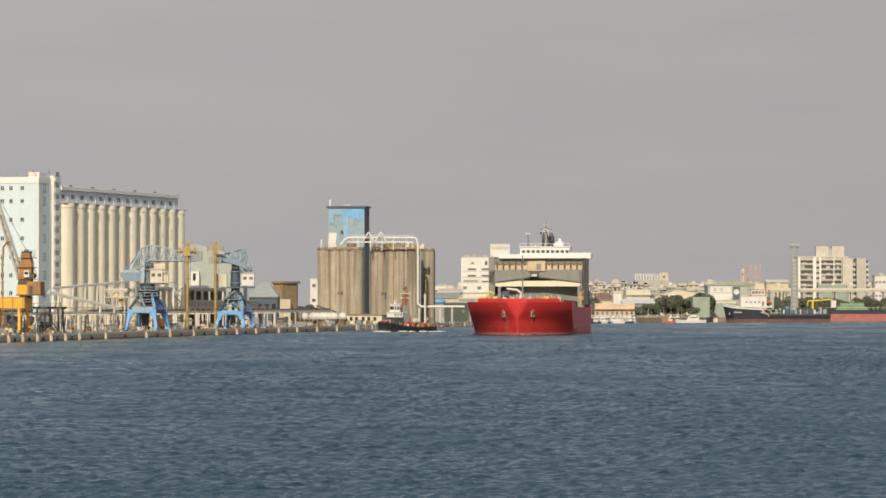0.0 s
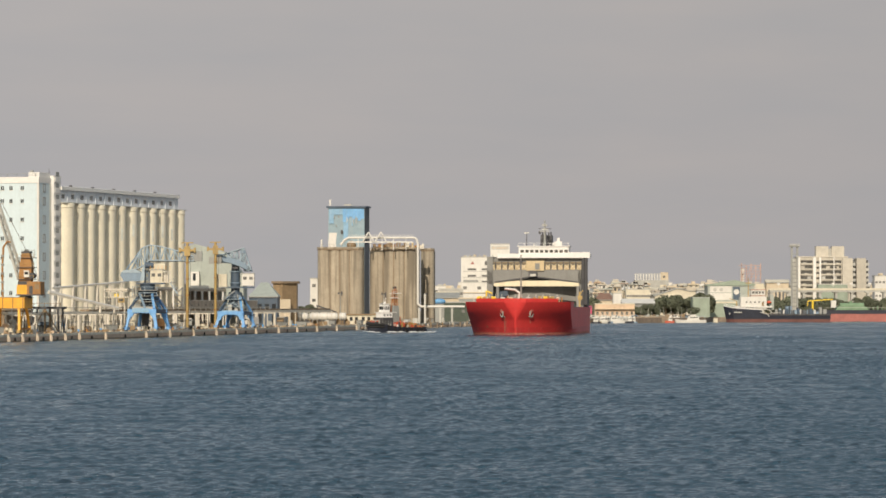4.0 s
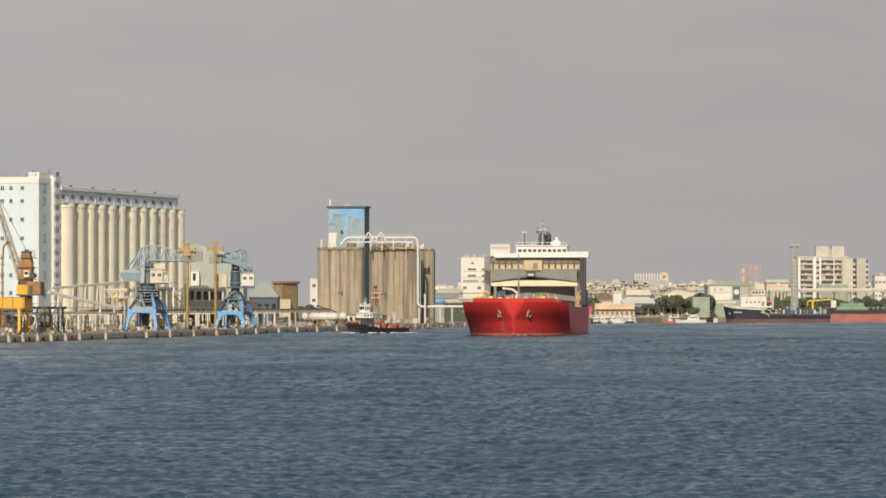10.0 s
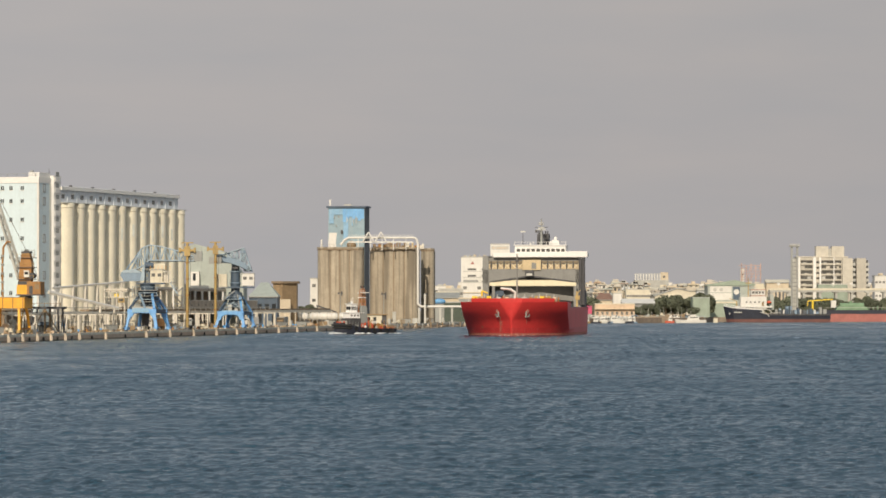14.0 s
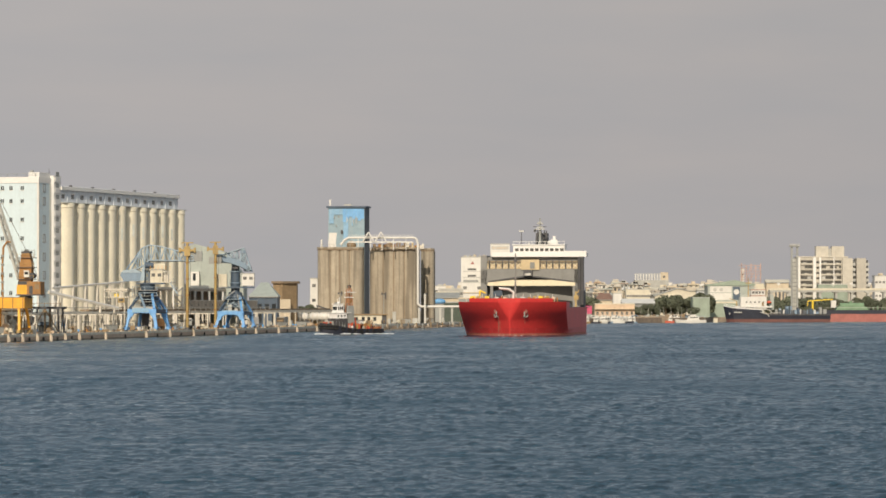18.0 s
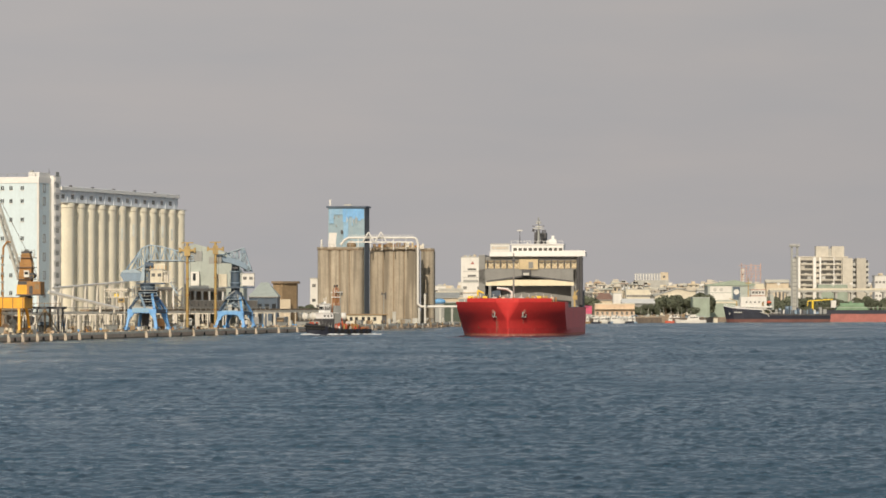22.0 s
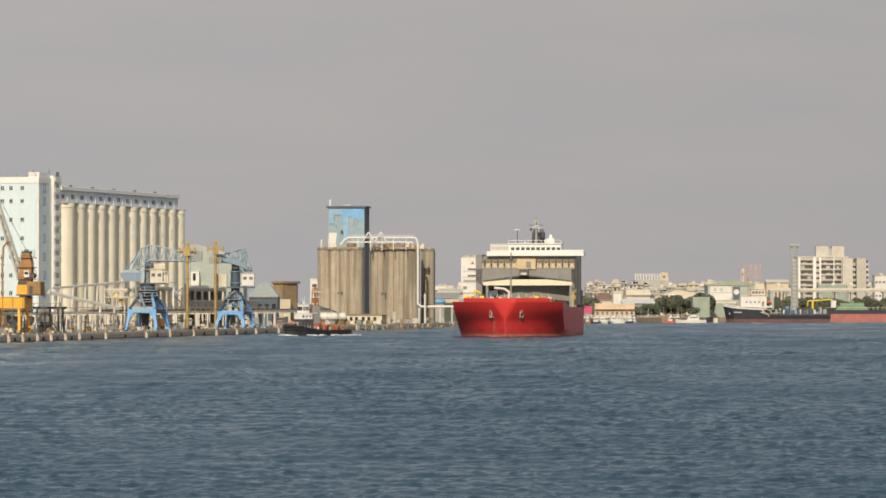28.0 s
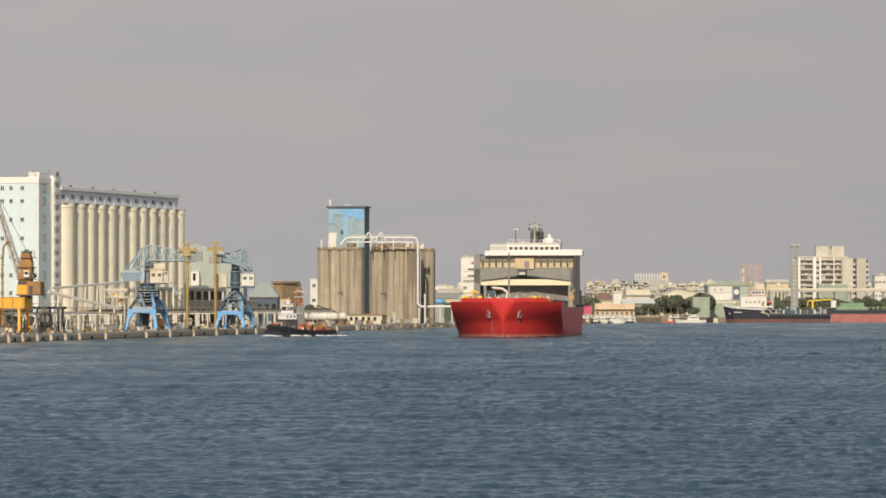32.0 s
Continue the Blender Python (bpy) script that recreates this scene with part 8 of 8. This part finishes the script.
def build_dark_ship():
    y = 2090
    t = thing("supply_ship", pose(172.25, y, 0, 0, 0, 2), "black-hulled supply ship with a white deckhouse, moored", "ship")
    L = 27.5

    def ring(u, w, zt):
        k = 0.05 * max(0, -u)
        return [(u * L, -w * 5, zt), (u * L * (1 - k), -w * 4.6, 1.7), (u * L * (0.98 - k), -w * 4.4, -0.8), (u * L * (0.98 - k), w * 4.4, -0.8), (u * L * (1 - k), w * 4.6, 1.7), (u * L, w * 5, zt)]
    st = [(-1.0, 0.05, 8.3), (-0.94, 0.4, 7.9), (-0.85, 0.75, 7.4), (-0.65, 1.0, 6.8), (-0.3, 1.0, 6.4), (-0.28, 1.0, 4.6), (0.4, 1.0, 4.3), (1.0, 0.95, 4.4)]
    top, bot = Geo(), Geo()
    for q, lo in ((top, 0), (bot, 1)):
        for u, w, z in st:
            r = ring(u, w, z)
            q.v += [r[lo], r[lo + 1], r[4 - lo], r[5 - lo]]
        for i in range(len(st) - 1):
            a = i * 4
            for e in ((0, 1, 5, 4), (1, 2, 6, 5), (2, 3, 7, 6), (3, 0, 4, 7)):
                q.f.append(tuple(a + j for j in e))
        q.f += [(0, 3, 2, 1), tuple(4 * (len(st) - 1) + j for j in range(4))]
    part("hull", top, M_BLACK, t, "black hull")
    part("boot_topping", bot, M_BOOTDARK, t, "dull red boot topping")
    edge = [(-27.3, -0.4, 8.5), (-25.85, -2.0, 8.1), (-23.4, -3.75, 7.6), (-17.9, -5.0, 7.0), (-8.2, -5.0, 6.6)]
    part("bulwark_cap", Geo().pipe(edge, 0.2, 6), M_TUGWHITE, t, "white bulwark capping")
    part("top_rail", Geo().pipe([(x, y, z + 1.15) for x, y, z in edge], 0.09, 5), M_TUGWHITE, t)
    for a, c in zip(edge, edge[1:]):
        for i in range(4):
            q = Vector(a).lerp(Vector(c), (i + 0.5) / 4)
            part("rail_post", Geo().tube(q, q + Vector((0, 0, 1.15)), 0.06, None, 5), M_TUGWHITE, t)
    part("fore_crane", Geo().tube((-20.6, 0, 6.5), (-20.6, 0, 11.0), 0.35, 0.28).beam((-20.6, 0, 10.8), (-24.4, 0, 12.4), 0.3), M_YELLOW, t)
    for a, c in (((-8.0, 7.0), (-4.5, 6.6)), ((-4.5, 6.6), (-2.5, 4.9)), ((-2.5, 4.9), (1.5, 4.9)), ((-9.0, 5.2), (-5.0, 4.2)), ((-5.0, 4.2), (-4.4, 2.8))):
        part("fender_line", Geo().tube((a[0], -5.3, a[1]), (c[0], -5.3, c[1]), 0.22, None, 6), M_LIGHTGREY, t)
    for i in range(6):
        part("deck_tank", Geo().tube((1.5 + i * 3.2, -3.6, 4.3), (1.5 + i * 3.2, -3.6, 6.4 + 0.7 * (i % 2)), 1.1, None, 12), M_DEEPBLUE if i % 2 else M_SLATE, t)
    part("anchor", Geo().box(-25.0, -24.2, -3.4, -3.0, 4.0, 5.0), M_GREY, t)
    part("hull_mark", Geo().box(-22.5, -18.5, -5.16, -5.1, 4.9, 5.5), M_LIGHTGREY, t, "plain pale name bar")
    d1 = part("deckhouse", Geo().box(-19.0, -5.5, -4, 4, 6.4, 13.2), M_WHITE, t, "white deckhouse")
    part("roof_rail", Geo().box(-17.6, -5.4, -4.1, -4.0, 14.1, 14.25), M_WHITE, t)
    for i in range(9):
        part("rail_post", Geo().box(-17.6 + i * 1.5, -17.5 + i * 1.5, -4.1, -4.0, 13.2, 14.2), M_WHITE, t)
    part("lifeboat", Geo().ball((-4.2, -3.6, 10.4), 1.3, 12, 8, 0.6), M_TUGRED, t, "orange-red lifeboat", 60)
    part("door", Geo().box(-8.0, -7.0, -4.07, -3.98, 8.4, 10.6), M_BROWN, d1)
    part("deck_edge", Geo().box(-22, -2.5, -4.4, 4.4, 7.6, 8.4), M_WHITE, t)
    w = part("wheelhouse", Geo().box(-13.4, -6.2, -3.2, 3.2, 13.2, 16.6), M_WHITE, t, "white and red wheelhouse")
    part("red_band", Geo().box(-13.6, -6.0, -3.3, 3.3, 13.5, 14.3), M_SCAFF, w)
    part("red_roof", Geo().box(-13.7, -5.9, -3.4, 3.4, 16.6, 17.1), M_SCAFF, w)
    for i in range(4):
        part("pane", Geo().box(-12.9 + i * 1.65, -11.7 + i * 1.65, -3.26, -3.18, 14.8, 16.0), M_FARGLASS, w)
    for i in range(5):
        part("porthole", Geo().box(-16.4 + i * 2.2, -15.6 + i * 2.2, -4.06, -3.98, 10.0, 10.8), M_FARGLASS, d1)
    part("mast", Geo().tube((-14.6, 0, 13), (-14.6, 0, 23), 0.35, 0.2).box(-16.0, -13.2, -0.2, 0.2, 20.0, 20.4), M_YELLOW, t)
    part("radar", Geo().box(-11, -9.2, -0.3, 0.3, 16.6, 17.4), M_WHITE, t)
    part("funnel", Geo().box(-3.6, -1.6, -2.5, 2.5, 6.4, 14.0), M_SAGE, t)
    rng = random.Random(4)
    for i in range(14):
        x = -1 + i * 1.9
        part("deck_gear", Geo().box(x, x + rng.uniform(0.8, 1.8), -4, rng.uniform(-2, 3), 4.3, 4.3 + rng.uniform(1.0, 4.6)), rng.choice([M_DEEPBLUE, M_GREY, M_STEELBLUE, M_DARK, M_DARK]), t)
    for x in (1.2, 3.0, 7.4, 11.5, 19.0):
        part("white_bollard", Geo().box(x, x + 0.7, -4.5, -4.0, 4.4, 6.6), M_WHITE, t)
    part("side_strake", Geo().box(-5, 27, -5.2, -5.0, 3.6, 4.2), M_DARK, t)


def build_red_ship():
    t = thing("tanker", pose(208.91, 2215, 0, 0, 0, 3), "red-bellied tanker riding high with green deck pipes", "ship")
    L = 110.0
    part("hull", Geo().slab([(1, -5), (L, -5), (L, 11), (1, 11), (-3, 8), (-4.5, 3), (-3, -2)], -1, 4.08), M_OXIDE, t, "pinkish red antifouled hull")
    part("topsides", Geo().slab([(-18, -5.05), (L, -5.05), (L, 11.05), (1, 11.05), (-3, 8), (-18, 3)], 4.08, 6.23), M_BLACK, t, "dark topsides")
    part("deckhouse", Geo().prism([(6, 6.23), (24, 6.23), (23, 7.9), (19, 8.6), (10, 8.6), (7, 7.9)], -2, 6), M_DECKGREEN, t, "green deck structure")
    part("deck_dome", Geo().tube((8.5, 0, 8.69), (21.5, 0, 8.69), 1.4, None, 12).box(13.5, 15.0, -1, 1, 9.61, 11.15), M_DECKGREEN, t)
    for i in range(12):
        part("deck_pipe", Geo().tube((24 + i * 2.4, -3, 6.23), (24 + i * 2.4, -3, 7.46 + (i % 3) * 0.5), 0.35, None, 6), M_DECKGREEN, t)
    part("rail", Geo().box(0, L, -4.9, -4.8, 7.46, 7.59), M_LIGHTGREY, t)
    c = part("yellow_crane", Geo().tube((-6.5, 0, 6.23), (-6.5, 0, 11.15), 0.6).beam((-9, 0, 11.15), (4.5, 0, 12.07), 0.55).beam((-9, 0, 11.15), (-9.5, 0, 8.39), 0.5), M_LEMON, t, "yellow deck crane")
    part("crane_cab", Geo().box(3.5, 6.2, -1.2, 1.2, 7.46, 11.46), M_WHITE, c)


build_dark_ship()
build_red_ship()


# ---- what moves: ship, tug, waves ----
def motions():
    ship_rows = []
    for s, x in ((0.0, 21.95), (10.0, 20.32), (20.0, 18.68), (32.0, 16.62)):
        ship_rows.append((s, pose(x, 1206.0 - 75.0 * s / 32.0, 0, 0, 0, -6.0)))
    walk(SHIP, ship_rows)
    tug_rows = []
    for s, x in ((0.0, -15.41), (3.0, -17.82), (6.0, -20.36), (9.0, -23.38), (13.0, -27.18), (17.0, -30.85), (21.0, -34.37),
                 (25.0, -37.93), (28.0, -40.61), (32.0, -44.48)):
        near = 1 - 0.0098 * (min(s, 32 - s) / 16 + s / 32)
        tug_rows.append((s, pose((x + 2.6) * near, (1345.0 - 170.0 * s / 32.0) * near, 0.02 * math.sin(s * 1.3), 0.4 * math.sin(s * 0.9), 0.3 * math.sin(s * 1.1), 42)))
    walk(TUG, tug_rows)
    walk(waves, [(0.0, pose(-12, 34, 0)), (32.0, pose(14, -66, 0))])


motions()
